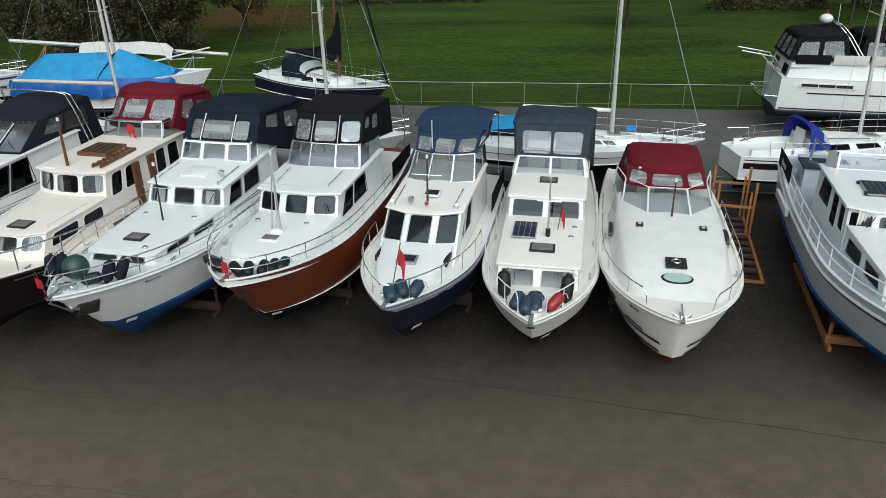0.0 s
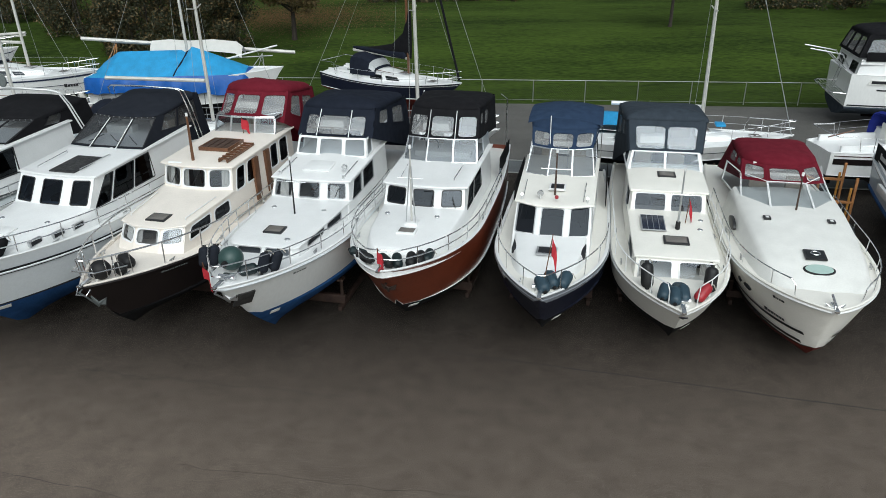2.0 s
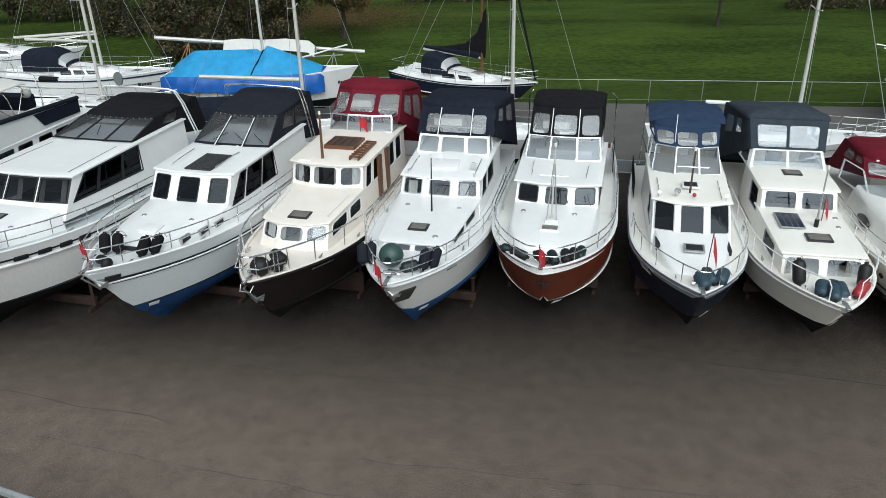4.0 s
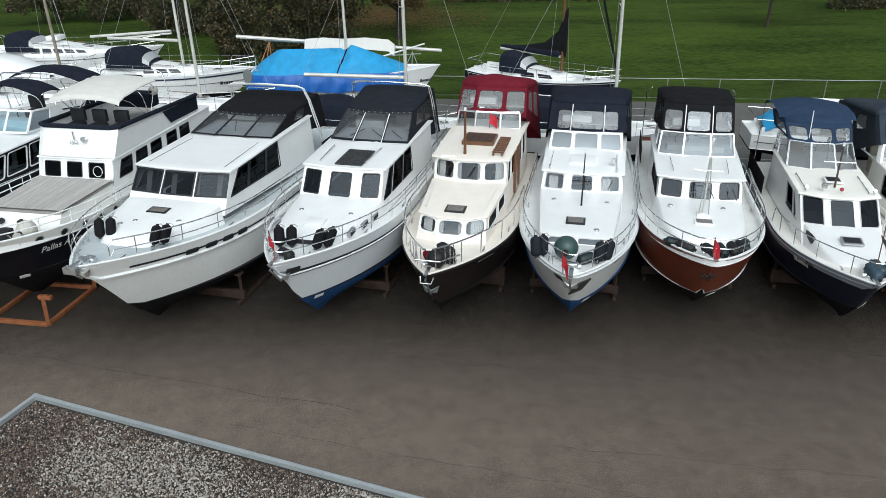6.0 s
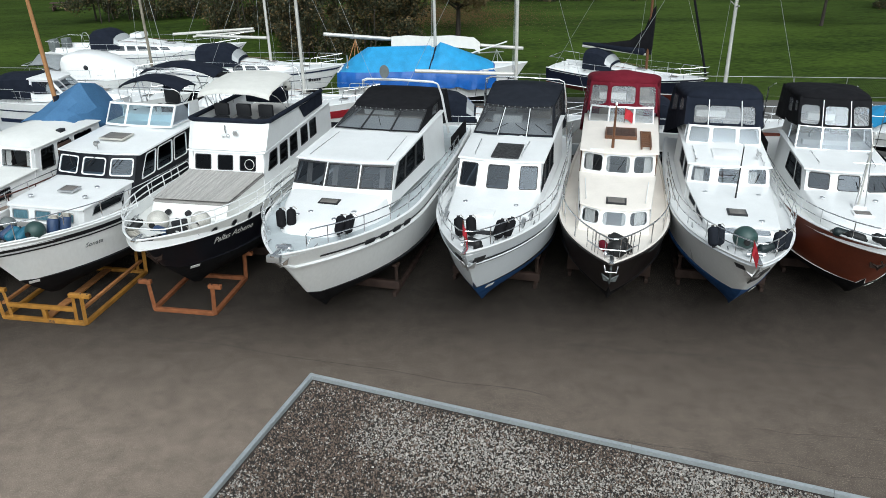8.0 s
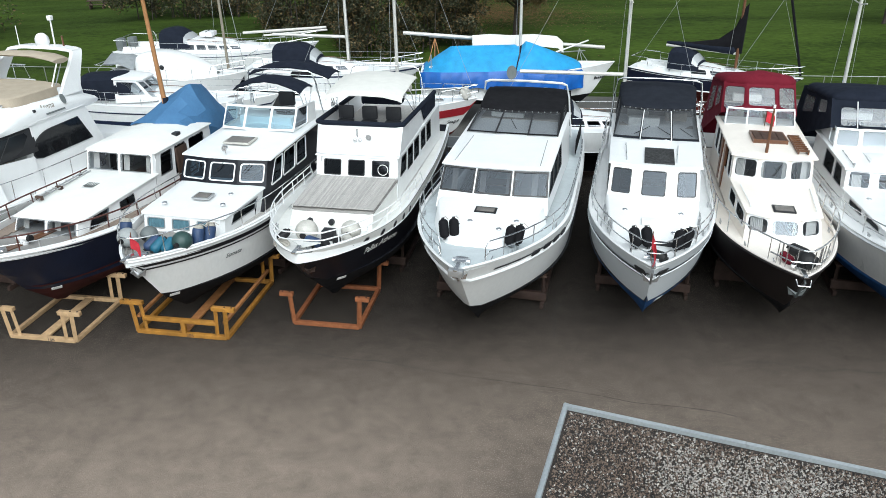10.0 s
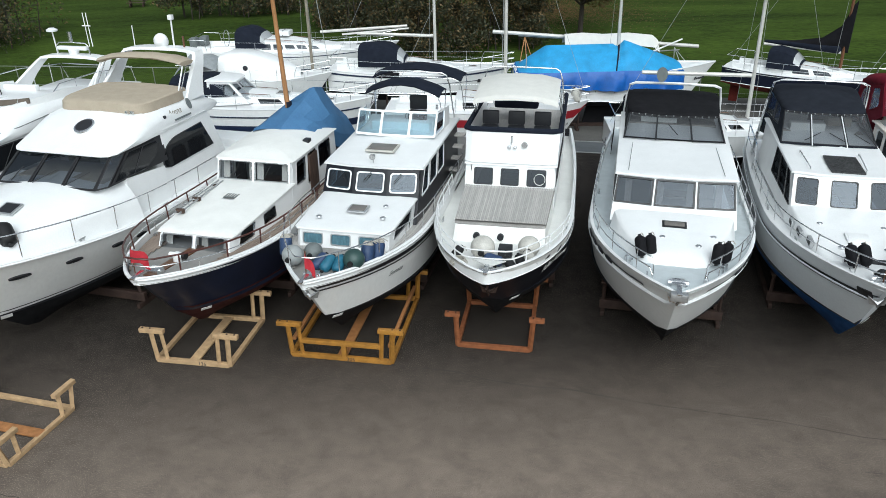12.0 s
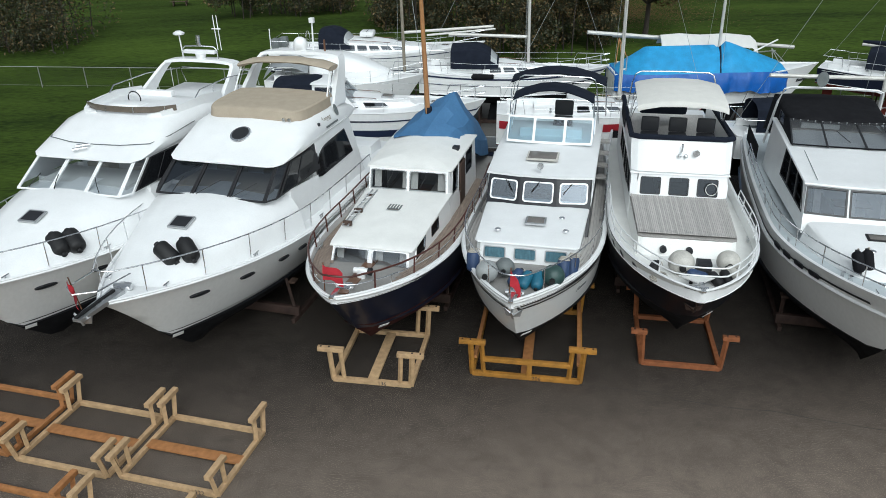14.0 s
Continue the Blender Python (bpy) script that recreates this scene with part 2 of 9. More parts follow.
def box(bm, a, b, bev=0.0, m=None):
    (x0, y0, z0), (x1, y1, z1) = a, b
    p = [V(x, y, z) for z in (z0, z1) for y in (y0, y1) for x in (x0, x1)]
    if m:
        p = [m @ q for q in p]
    v = [bm.verts.new(q) for q in p]
    fs = [bm.faces.new([v[i] for i in f]) for f in ((0, 2, 3, 1), (4, 5, 7, 6), (0, 1, 5, 4), (2, 6, 7, 3), (0, 4, 6, 2), (1, 3, 7, 5))]
    if bev:
        es = list({e for f in fs for e in f.edges})
        bmesh.ops.bevel(bm, geom=es, offset=bev, segments=2, affect="EDGES", profile=0.6)
    return bm


def loft(bm, rings, closed=True, caps=True):
    vs = [[bm.verts.new(p) for p in r] for r in rings]
    n = len(rings[0])
    for a, b in zip(vs, vs[1:]):
        for i in range(n if closed else n - 1):
            j = (i + 1) % n
            bm.faces.new((a[i], a[j], b[j], b[i]))
    if caps and closed:
        bm.faces.new(vs[0][::-1]), bm.faces.new(vs[-1])
    return bm


def tube(bm, pts, r, n=6, r1=None, closed=False):
    pts = [Vector(p) for p in pts]
    rings = []
    k = len(pts)
    for i, p in enumerate(pts):
        if closed:
            d = pts[(i + 1) % k] - pts[i - 1]
        else:
            d = pts[min(i + 1, k - 1)] - pts[max(i - 1, 0)]
        d.normalize()
        up = V(0, 0, 1) if abs(d.z) < 0.9 else V(1, 0, 0)
        a = d.cross(up).normalized()
        b = a.cross(d)
        rr = r if r1 is None else lerp(r, r1, i / (k - 1))
        rings.append([p + a * math.cos(2 * math.pi * j / n) * rr + b * math.sin(2 * math.pi * j / n) * rr for j in range(n)])
    if closed:
        rings.append(rings[0])
    return loft(bm, rings, caps=not closed)


def ball(bm, c, r, s=(1, 1, 1), seg=14, m=None):
    mm = (m or Matrix.Identity(4)) @ Matrix.LocRotScale(c, None, s)
    bmesh.ops.create_uvsphere(bm, u_segments=seg, v_segments=max(6, seg // 2 + 1), radius=r, matrix=mm)
    return bm


def BM():
    return bmesh.new()


def quad_at(q, u, v):
    bl, br, tr, tl = q
    return lerp(lerp(bl, br, u), lerp(tl, tr, u), v)


def rounded(u0, u1, v0, v1, k0, k1, r, a, b, n=4):
    """Corner-rounded outline of a window in the unit square of a panel a wide and b high (metres)."""
    ru, rv = min(r / a, (u1 - u0) / 2.05), min(r / b, (v1 - v0) / 2.05)
    out = []
    for cu, cv, s in ((u1 - ru, v1 - rv, 0), (u0 + ru, v1 - rv, 1), (u0 + ru, v0 + rv, 2), (u1 - ru, v0 + rv, 3)):
        for i in range(n + 1):
            t = math.pi / 2 * (s + i / n)
            u, v = cu + ru * math.cos(t), cv + rv * math.sin(t)
            w = (v - v0) / (v1 - v0)
            f = (u - u0) / (u1 - u0)
            out.append((u + w * lerp(k0, k1, f), v))
    return out


def panel(bm, q, wins, boat, fmat, gmat, depth=0.03, fw=0.022, rad=0.06, proud=0.012, wname="window"):
    """A wall panel with its window openings cut through it, and the windows in it. wins: rows of u0, u1, v0, v1 and, if slanted, the shift of both sides at the top."""
    q = [Vector(p) for p in q]
    a, b = ((q[1] - q[0]).length + (q[2] - q[3]).length) / 2, ((q[3] - q[0]).length + (q[2] - q[1]).length) / 2
    nrm = (q[2] - q[0]).cross(q[3] - q[1]).normalized()
    P = lambda u, v, d=0.0: quad_at(q, u, v) + nrm * d

    def wall(c, nu=3, nv=3):
        # a stretch of the panel, fine enough to follow its twist
        at = lambda s, t: P(lerp(lerp(c[0][0], c[1][0], s), lerp(c[3][0], c[2][0], s), t), lerp(lerp(c[0][1], c[1][1], s), lerp(c[3][1], c[2][1], s), t))
        for i in range(nu):
            for k in range(nv):
                face(bm, [at(i / nu, k / nv), at((i + 1) / nu, k / nv), at((i + 1) / nu, (k + 1) / nv), at(i / nu, (k + 1) / nv)])

    last = (0.0, 0.0)
    for w in sorted(wins):
        u0, u1, v0, v1 = w[:4]
        k0, k1 = (w[4], w[5]) if len(w) > 4 else (0, 0)
        lb, lt = last
        for (va, vb) in ((0, v0), (v0, v1), (v1, 1)):
            g = lambda v, x0, x1: lerp(x0, x1, min(max((v - v0) / (v1 - v0), 0), 1))
            wall([(g(va, lb, lt), va), (g(va, u0, u0 + k0), va), (g(vb, u0, u0 + k0), vb), (g(vb, lb, lt), vb)])
        wall([(u0, 0), (u1, 0), (u1, v0), (u0, v0)], 6, 2)
        wall([(u0 + k0, v1), (u1 + k1, v1), (u1 + k1, 1), (u0 + k0, 1)], 6, 1)
        c = [(u0, v0), (u1, v0), (u1 + k1, v1), (u0 + k0, v1)]
        for (ua, va), (ub, vb) in zip(c, c[1:] + c[:1]):
            face(bm, [P(ua, va), P(ub, vb), P(ub, vb, -depth), P(ua, va, -depth)])
        fu, fv = fw / a, fw / b
        inner = rounded(u0 + fu * 0.2, u1 - fu * 0.2, v0 + fv * 0.2, v1 - fv * 0.2, k0, k1, rad, a, b)
        outer = rounded(u0 - fu, u1 + fu, v0 - fv, v1 + fv, k0, k1, rad * 1.15, a, b)
        fb = BM()
        rings = [[P(u, v, d) for u, v in ring] for ring, d in ((outer, 0.001), (outer, proud), (inner, proud), (inner, -depth * 0.8))]
        loft(fb, rings, caps=False)
        fo = part(wname, fb, fmat, boat)
        gb = BM()
        face(gb, [P(u, v, -depth * 0.4) for u, v in inner])
        part("pane", gb, gmat, fo)
        last = (u1, u1 + k1)
    lb, lt = last
    wall([(lb, 0), (1, 0), (1, 1), (lt, 1)], 4, 4)


def house_rings(y0, y1, wb, wt, zb, zt, rf, rb, c, ci):
    def ring(w, ya, yb, z):
        zf = lambda y: lerp(z[0], z[1], (y - ya) / (yb - ya))
        return [V(-w[1], yb, z[1]), V(-w[0], ya + c, zf(ya + c)), V(-w[0] * ci, ya, z[0]), V(w[0] * ci, ya, z[0]), V(w[0], ya + c, zf(ya + c)), V(w[1], yb, z[1])]
    return ring(wb, y0, y1, zb), ring(wt, y0 + rf, y1 - rb, zt)


def roof(boat, ring, over, th, crown, material, name="roof", front=None, label="", drop=0.0, rnd=0.03):
    """A crowned roof slab over a plan ring, with an overhang."""
    cx = sum((p for p in ring), V(0, 0, 0)) / len(ring)
    def grown(o, z, k=1.0):
        out = []
        for p in ring:
            fo = over if front is None else front
            oy = (-(o / max(over, 1e-6)) * fo if over else -o) if p.y < cx.y else o
            x = p.x + math.copysign(o, p.x)
            out.append(V(cx.x + (x - cx.x) * k, cx.y + (p.y + oy - cx.y) * lerp(1, k, 0.8), p.z + z))
        return out
    bm = BM()
    rs = [grown(over, -drop), grown(over, th - rnd), grown(over - rnd * 0.4, th - rnd * 0.3), grown(over - rnd * 1.6, th + 0.003), grown(over, th + crown * 0.45, 0.78), grown(over, th + crown * 0.85, 0.45), grown(over, th + crown, 0.15)]
    loft(bm, rs)
    return part(name, bm, material, boat, label, angle=30)


def house(boat, name, y0, y1, wb, wt, zb, zt, material, rf=0.3, rb=0.0, c=0.15, ci=0.45, wins=None, fmat=None, gmat=None, rmat=None, over=0.06, th=0.05, crown=0.06, back=True, front=None, rad=0.06, fw=0.022, label="", wname="window"):
    """A deckhouse: raked front in three facets, sides and back with openings, and a roof of its own."""
    wins = wins or {}
    a, b = house_rings(y0, y1, wb, wt, zb, zt, rf, rb, c, ci)
    bm = BM()
    fl = lambda ws: [((1 - w[1], 1 - w[0], w[2], w[3]) if len(w) == 4 else (1 - w[1], 1 - w[0], w[2], w[3], -w[5], -w[4])) for w in ws]
    sides = {"L": (0, 1, fl(wins.get("S", []))), "FL": (1, 2, fl(wins.get("FS", []))), "F": (2, 3, wins.get("F", [])), "FR": (3, 4, wins.get("FS", [])), "R": (4, 5, wins.get("S", []))}
    if back:
        sides["B"] = (5, 0, wins.get("B", []))
    for key, (i, j, ws) in sides.items():
        panel(bm, (a[i], a[j], b[j], b[i]), ws, boat, fmat or ALU, (gmat.get("S" if key in "LR" else "F", GLASS) if isinstance(gmat, dict) else gmat) or GLASS, rad=rad, fw=fw, wname=wname)
    part(name, bm, material, boat, label)
    if rmat:
        roof(boat, b, over, th, crown, rmat, front=front)
    return a, b


class Hull:
    """A boat's hull, lofted from stations; it answers the half-breadth and height of the deck edge."""

    def __init__(s, boat, L, B, zt, zm, zs, zw, zk, rake, sm, top, bottom, p=2.0, stern=0.86, stripe=None, sh=0.07, gun=None, deck=None, bul=0.08, rub=None, rubz=0.0, rubr=0.035, band=None, flare=0.05, hard=2.2, lift=0.0, blunt=0.92):
        s.L, s.B, s.zt, s.zm, s.zs, s.zw, s.zk, s.rake, s.sm, s.p, s.stern, s.bul, s.flare, s.hard, s.lift, s.blunt = L, B, zt, zm, zs, zw, zk, rake, sm, p, stern, bul, flare, hard, lift, blunt
        n = 30
        st = [L * (k / n) ** 1.5 for k in range(n + 1)]
        nt = 8
        def ring(y, zfs):
            return [s.at(y, f) for f in zfs]
        sections = [("topside", [i / nt for i in range(nt + 1)], top), ("bottom", [1 + sh] + [1 + sh + (2 - 1 - sh) * q for q in (0.12, 0.3, 0.5, 0.7, 0.86, 1.0)], bottom)]
        sections.insert(1, ("boot_stripe", [1, 1 + sh], stripe or bottom))
        for name, fr, material in sections:
            bm = BM()
            for sg in (-1, 1):
                rows = [[V(sg * q.x, q.y, q.z) for q in ring(y, fr)] for y in st]
                loft(bm, rows, closed=False, caps=False)
            last = ring(L, fr)
            pts = [V(-q.x, q.y, q.z) for q in last] + [q.copy() for q in last[::-1]]
            face(bm, pts)
            part(name, bm, material, boat)
        # gunwale and deck
        bm = BM()
        for sg in (-1, 1):
            rows = []
            for y in st:
                b, z = s.half(y), s.sheer(y)
                t = min(0.07, b * 0.6)
                rows.append([V(sg * b, y, z - 0.01), V(sg * (b + 0.012), y, z + 0.015), V(sg * (b - t * 0.3), y + (0.02 if y < 0.01 else 0), z + 0.035), V(sg * (b - t), y + (0.06 if y < 0.01 else 0), z + 0.03), V(sg * (b - t), y + (0.06 if y < 0.01 else 0), z - bul - 0.02)])
            loft(bm, rows, closed=False, caps=False)
        part("gunwale", bm, gun or top, boat)
        bm = BM()
        rows = []
        for y in st[1:]:
            b = max(s.half(y) - 0.05, 0.01)
            rows.append([V(b * u, y, s.deckz(y) + 0.05 * (1 - u * u)) for u in (-1, -0.6, -0.2, 0.2, 0.6, 1)])
        loft(bm, rows, closed=False, caps=False)
        part("deck", bm, deck or top, boat)
        if rub:
            for sg, nm in ((-1, "rubbing_strake"), (1, "rubbing_strake")):
                bm = BM()
                tube(bm, [V(sg * (s.at(y, rubz).x + 0.012), s.at(y, rubz).y - (0.01 if y == 0 else 0), s.at(y, rubz).z) for y in st], rubr, 6)
                part(nm, bm, rub, boat)
        for z0, z1, material, y0, y1 in band or ():
            bm = BM()
            for sg in (-1, 1):
                ys = [lerp(y0, y1, k / 30) for k in range(31)]
                rows = []
                for y in ys:
                    a, b = s.at(y, z0), s.at(y, z1)
                    rows.append([V(sg * (a.x + 0.022), a.y - 0.008, a.z), V(sg * (b.x + 0.022), b.y - 0.008, b.z)])
                loft(bm, rows, closed=False, caps=False)
            part("hull_stripe", bm, material, boat)

    def sheer(s, y):
        k = 0.62 * s.L
        return s.zm + (s.zt - s.zm) * max(0, 1 - y / k) ** 2 if y < k else s.zm + (s.zs - s.zm) * ((y - k) / (s.L - k)) ** 2

    def deckz(s, y):
        return s.sheer(y) - s.bul

    def stem(s, z):
        if z >= s.zw:
            return max(0, s.rake * ((s.zt - z) / (s.zt - s.zw)) ** 0.9)
        return s.rake + (s.zw - z) * 1.15

    def breadth(s, y, z):
        v = (s.zt - z) / (s.zt - s.zw)
        if z >= s.zw:
            k = 1 - s.flare * min(max(v, 0), 1) ** 1.4
        else:
            q = min(1, (s.zw - z) / (s.zw - s.zk))
            k = (1 - s.flare) * (1 - q ** s.hard) + 0.03
        y0 = s.stem(z)
        t = min(1, max(0, (y - y0) / max(0.5, s.sm - 0.35 * y0)))
        f = (1 - (1 - t) ** s.p) ** s.blunt
        a = 0.6 * s.L
        if y > a:
            f *= 1 - (1 - s.stern) * ((y - a) / (s.L - a)) ** 2
        return s.B / 2 * k * f

    def at(s, y, f):
        """The hull's side at y and at the fraction f of the height: 0 sheer, 1 waterline, 2 keel."""
        sh = s.sheer(y)
        z = lerp(sh, s.zw, f) if f <= 1 else lerp(s.zw, s.zk + (s.zw - s.zk) * s.lift * max(0, (y - 0.5 * s.L) / (0.5 * s.L)) ** 1.5, f - 1)
        if y < s.rake:
            zstem = s.zt - (y / s.rake) ** (1 / 0.9) * (s.zt - s.zw)
        else:
            zstem = max(s.zk, s.zw - (y - s.rake) / 1.15)
        if z <= zstem:
            return V(0, y, min(zstem, sh))
        # level sheer near the tip: breadth by height below the local sheer
        zz = z + (s.zt - sh) * max(0, 1 - f)
        return V(s.breadth(y, min(zz, s.zt)), y, z)

    def half(s, y):
        return s.at(y, 0).x
PAPER = mat("white_card", (0.8, 0.8, 0.78), 0.7, var=0.04)

# ---- fittings ----
def stand(x, y, k):
    return pose(x, y, 0, 0, 0, -math.degrees(math.atan(k)))


def bar(boat, name, pts, r, material=None, n=6, label="", r1=None):
    return part(name, tube(BM(), pts, r, n, r1), material or STEEL, boat, label)


def rail(boat, H, y0, y1, h, posts, loop=True, mid=False, inset=0.06, out=0.12, r=0.015, material=None):
    material = material or STEEL
    def run(sg, hh):
        ys = [lerp(y1, y0, k / 16) for k in range(17)]
        return [V(sg * max(H.half(y) - inset, 0.1), y, H.sheer(y) + hh) for y in ys]
    for hh in ([h, h * 0.5] if mid else [h]):
        l, rgt = run(-1, hh), run(1, hh)
        el, er = [V(l[0].x, y1 + 0.12, H.sheer(y1) + hh * 0.5), V(l[0].x, y1 + 0.14, H.sheer(y1))], [V(rgt[0].x, y1 + 0.12, H.sheer(y1) + hh * 0.5), V(rgt[0].x, y1 + 0.14, H.sheer(y1))]
        if hh < h:
            el, er = [], []
        if loop:
            x0 = l[-1].x
            mids = [V(x0 * 0.7, y0 - out * 0.7, l[-1].z + 0.02), V(0, y0 - out, l[-1].z + 0.03), V(-x0 * 0.7, y0 - out * 0.7, l[-1].z + 0.02)]
            bar(boat, "guard_rail", el[::-1] + l + mids + rgt[::-1] + er, r, material)
        else:
            for pts, e in ((l, el), (rgt, er)):
                end = [V(pts[-1].x * 0.9, pts[-1].y - 0.1, pts[-1].z - 0.12), V(pts[-1].x * 0.86, pts[-1].y - 0.08, H.sheer(y0))]
                bar(boat, "guard_rail", e[::-1] + pts + end, r, material)
    for sg in (-1, 1):
        for k in range(posts):
            y = lerp(y0 + 0.1, y1, (k + 0.3) / posts)
            x = sg * max(H.half(y) - inset, 0.1)
            bar(boat, "stanchion", [V(x * 0.985, y, H.sheer(y) - 0.01), V(x, y, H.sheer(y) + h)], r * 0.85, material)
        if posts > 4:
            for f in (0.32, 0.62):
                y = lerp(y0, y1, f)
                x, z = sg * (H.half(y) - 0.15), H.deckz(y) + 0.03
                b = BM()
                tube(b, [V(x, y - 0.11, z + 0.07), V(x, y + 0.11, z + 0.07)], 0.018)
                for d in (-0.05, 0.05):
                    tube(b, [V(x, y + d, z - 0.05), V(x, y + d, z + 0.07)], 0.018)
                part("cleat", b, ALU, boat)


def hatch(boat, x, y, z, w, l, dz=0.0, frame_m=None, pane_m=None, h=0.04, name="hatch"):
    bm = BM()
    box(bm, (-w / 2, -l / 2, -0.01), (w / 2, l / 2, h), 0.012)
    ob = part(name, bm, frame_m or ALUD, boat)
    ob.matrix_local = Matrix.Translation((x, y, z)) @ Matrix.Rotation(math.atan2(dz, l), 4, "X")
    b2 = BM()
    box(b2, (-w / 2 + 0.05, -l / 2 + 0.05, h - 0.005), (w / 2 - 0.05, l / 2 - 0.05, h + 0.008), 0.006)
    part("hatch_lid", b2, pane_m or SEAT, ob)
    return ob


def vent(boat, x, y, z, r=0.07):
    bm = BM()
    loft(bm, [[V(x + math.cos(a) * q, y + math.sin(a) * q, z + dz) for a in [k * math.pi / 6 for k in range(12)]] for q, dz in ((r, -0.02), (r, 0.015), (r * 0.8, 0.03), (r * 0.3, 0.038))])
    part("deck_vent", bm, STEEL, boat)


def wiper(boat, a, b):
    bar(boat, "wiper", [a, lerp(Vector(a), Vector(b), 0.5) + V(0, -0.02, 0.0), b], 0.011, RUBBER, 5)


def lamp(boat, x, y, z, name="search_light"):
    bm = BM()
    tube(bm, [V(x, y, z - 0.02), V(x, y, z + 0.1)], 0.02)
    ob = part(name, bm, STEEL, boat)
    b2 = BM()
    loft(b2, [[V(x + math.cos(k * math.pi / 5) * q, y + dy, z + 0.17 + math.sin(k * math.pi / 5) * q) for k in range(10)] for q, dy in ((0.085, -0.07), (0.09, -0.05), (0.06, 0.06), (0.02, 0.08))])
    part("lamp_head", b2, STEEL, ob)


def mastlet(boat, x, y, z0, z1, material=None, r=0.03, spreader=0.0):
    ob = bar(boat, "mast", [V(x, y, z0), V(x, y + 0.03, z1)], r, material or DARKW, 8, r1=r * 0.6)
    if spreader:
        part("crosstree", tube(BM(), [V(x - spreader, y, lerp(z0, z1, 0.62)), V(x + spreader, y, lerp(z0, z1, 0.62))], 0.012), STEEL, ob)
    part("masthead_light", tube(BM(), [V(x, y + 0.03, z1), V(x, y + 0.03, z1 + 0.09)], 0.035, 8), WHITE, ob)
    return ob


def flag(boat, x, y, z, h=0.75, sx=0.34, material=None, lean=0.0, drop=0.5):
    ob = bar(boat, "flagstaff", [V(x, y, z), V(x + lean * 0.3, y + lean, z + h)], 0.013, VARN)
    bm = BM()
    rows = []
    for i in range(7):
        u = i / 6
        rows.append([V(x + lean * 0.3 + sx * u * 0.75, y + lean * (0.95 - 0.35 * v) - 0.05 * math.sin(u * 7 + v * 2) - 0.03, z + h * 0.95 - 0.34 * v - drop * sx * u * (0.6 + 0.5 * u)) for v in (0, 0.33, 0.66, 1)])
    loft(bm, rows, closed=False, caps=False)
    r2 = [[p + V(0.003, -0.006, 0) for p in r] for r in rows]
    loft(bm, r2, closed=False, caps=False)
    part("flag", bm, material or REDFLAG, ob, "red cloth flag")
    return ob


def fender(m, r=0.13, l=0.55, material=None, label="black inflated fender lying on the foredeck", group="fenders"):
    th_ = thing("fender", m, label, "fender", group)
    bm = BM()
    prof = [(0.0, 0.35), (0.03, 0.6), (0.1, 0.9), (0.2, 1.0), (0.8, 1.0), (0.9, 0.9), (0.97, 0.6), (1.0, 0.35)]
    loft(bm, [[V(math.cos(k * math.pi / 7) * r * q, (t - 0.5) * l, math.sin(k * math.pi / 7) * r * q) for k in range(14)] for t, q in prof])
    part("fender_body", bm, material or RUBBER, th_)
    for sg in (-1, 1):
        part("end_eye", tube(BM(), [V(0, sg * l * 0.48, 0), V(0, sg * l * 0.58, 0)], r * 0.32, 8), RUBBER, th_)
    part("lanyard", tube(BM(), [V(0, l * 0.56, 0), V(r * 0.6, l * 0.62, -r * 0.3), V(r * 1.1, l * 0.5, -r * 0.8)], 0.012, 5), ROPE, th_)
    return th_


def ball_fender(m, r=0.25, material=None, label="round dark green fender on the foredeck"):
    th_ = thing("ball_fender", m, label, "fender", "fenders")
    part("fender_ball", ball(BM(), (0, 0, 0), r, (1, 1, 0.97), 20), material or GREENF, th_)
    part("end_eye", tube(BM(), [V(0, -r * 0.94, 0), V(0, -r * 1.2, 0)], r * 0.25, 10), RUBBER, th_)
    return th_


def lying(mb, x, y, z, yaw=0, tilt=0):
    return mb @ pose(x, y, z, tilt, 0, yaw)


def lettering(boat, text, size, m, material, name="name_lettering", shear=0.0):
    cu = bpy.data.curves.new("lettering", "FONT")
    cu.body, cu.size, cu.extrude, cu.align_x, cu.shear = text, size, 0.002, "CENTER", shear
    tmp = bpy.data.objects.new("lettering", cu)
    scene.collection.objects.link(tmp)
    me = bpy.data.meshes.new_from_object(tmp.evaluated_get(bpy.context.evaluated_depsgraph_get()))
    bpy.data.objects.remove(tmp)
    me.materials.clear()
    me.materials.append(material)
    ob = new(name, me)
    ob.parent = boat
    ob.matrix_local = m
    return ob


def hull_mark(H, y, f, sg, off=0.02):
    """The pose of a plate on the hull's side: x along the side, y up it, z outwards."""
    p, q, r = H.at(y, f), H.at(y + 0.15, f), H.at(y, f - 0.05)
    S = lambda v: V(sg * v.x, v.y, v.z)
    p, q, r = S(p), S(q), S(r)
    ax = (q - p).normalized() if sg > 0 else (p - q).normalized()
    up = (r - p).normalized()
    nz = ax.cross(up).normalized()
    up = nz.cross(ax)
    m = Matrix((ax, up, nz)).transposed().to_4x4()
    m.translation = p + nz * off
    return m


def bars(boat, m, widths, h, material, name="name_lettering"):
    bm = BM()
    x = -sum(widths) / 2 - 0.02 * len(widths) / 2
    for k, w in enumerate(widths):
        hh = h * (1.0 if k == 0 else 0.7)
        box(bm, (x, 0, -0.002), (x + w, hh, 0.003))
        x += w + 0.025
    ob = part(name, bm, material, boat)
    ob.matrix_local = m
    return ob


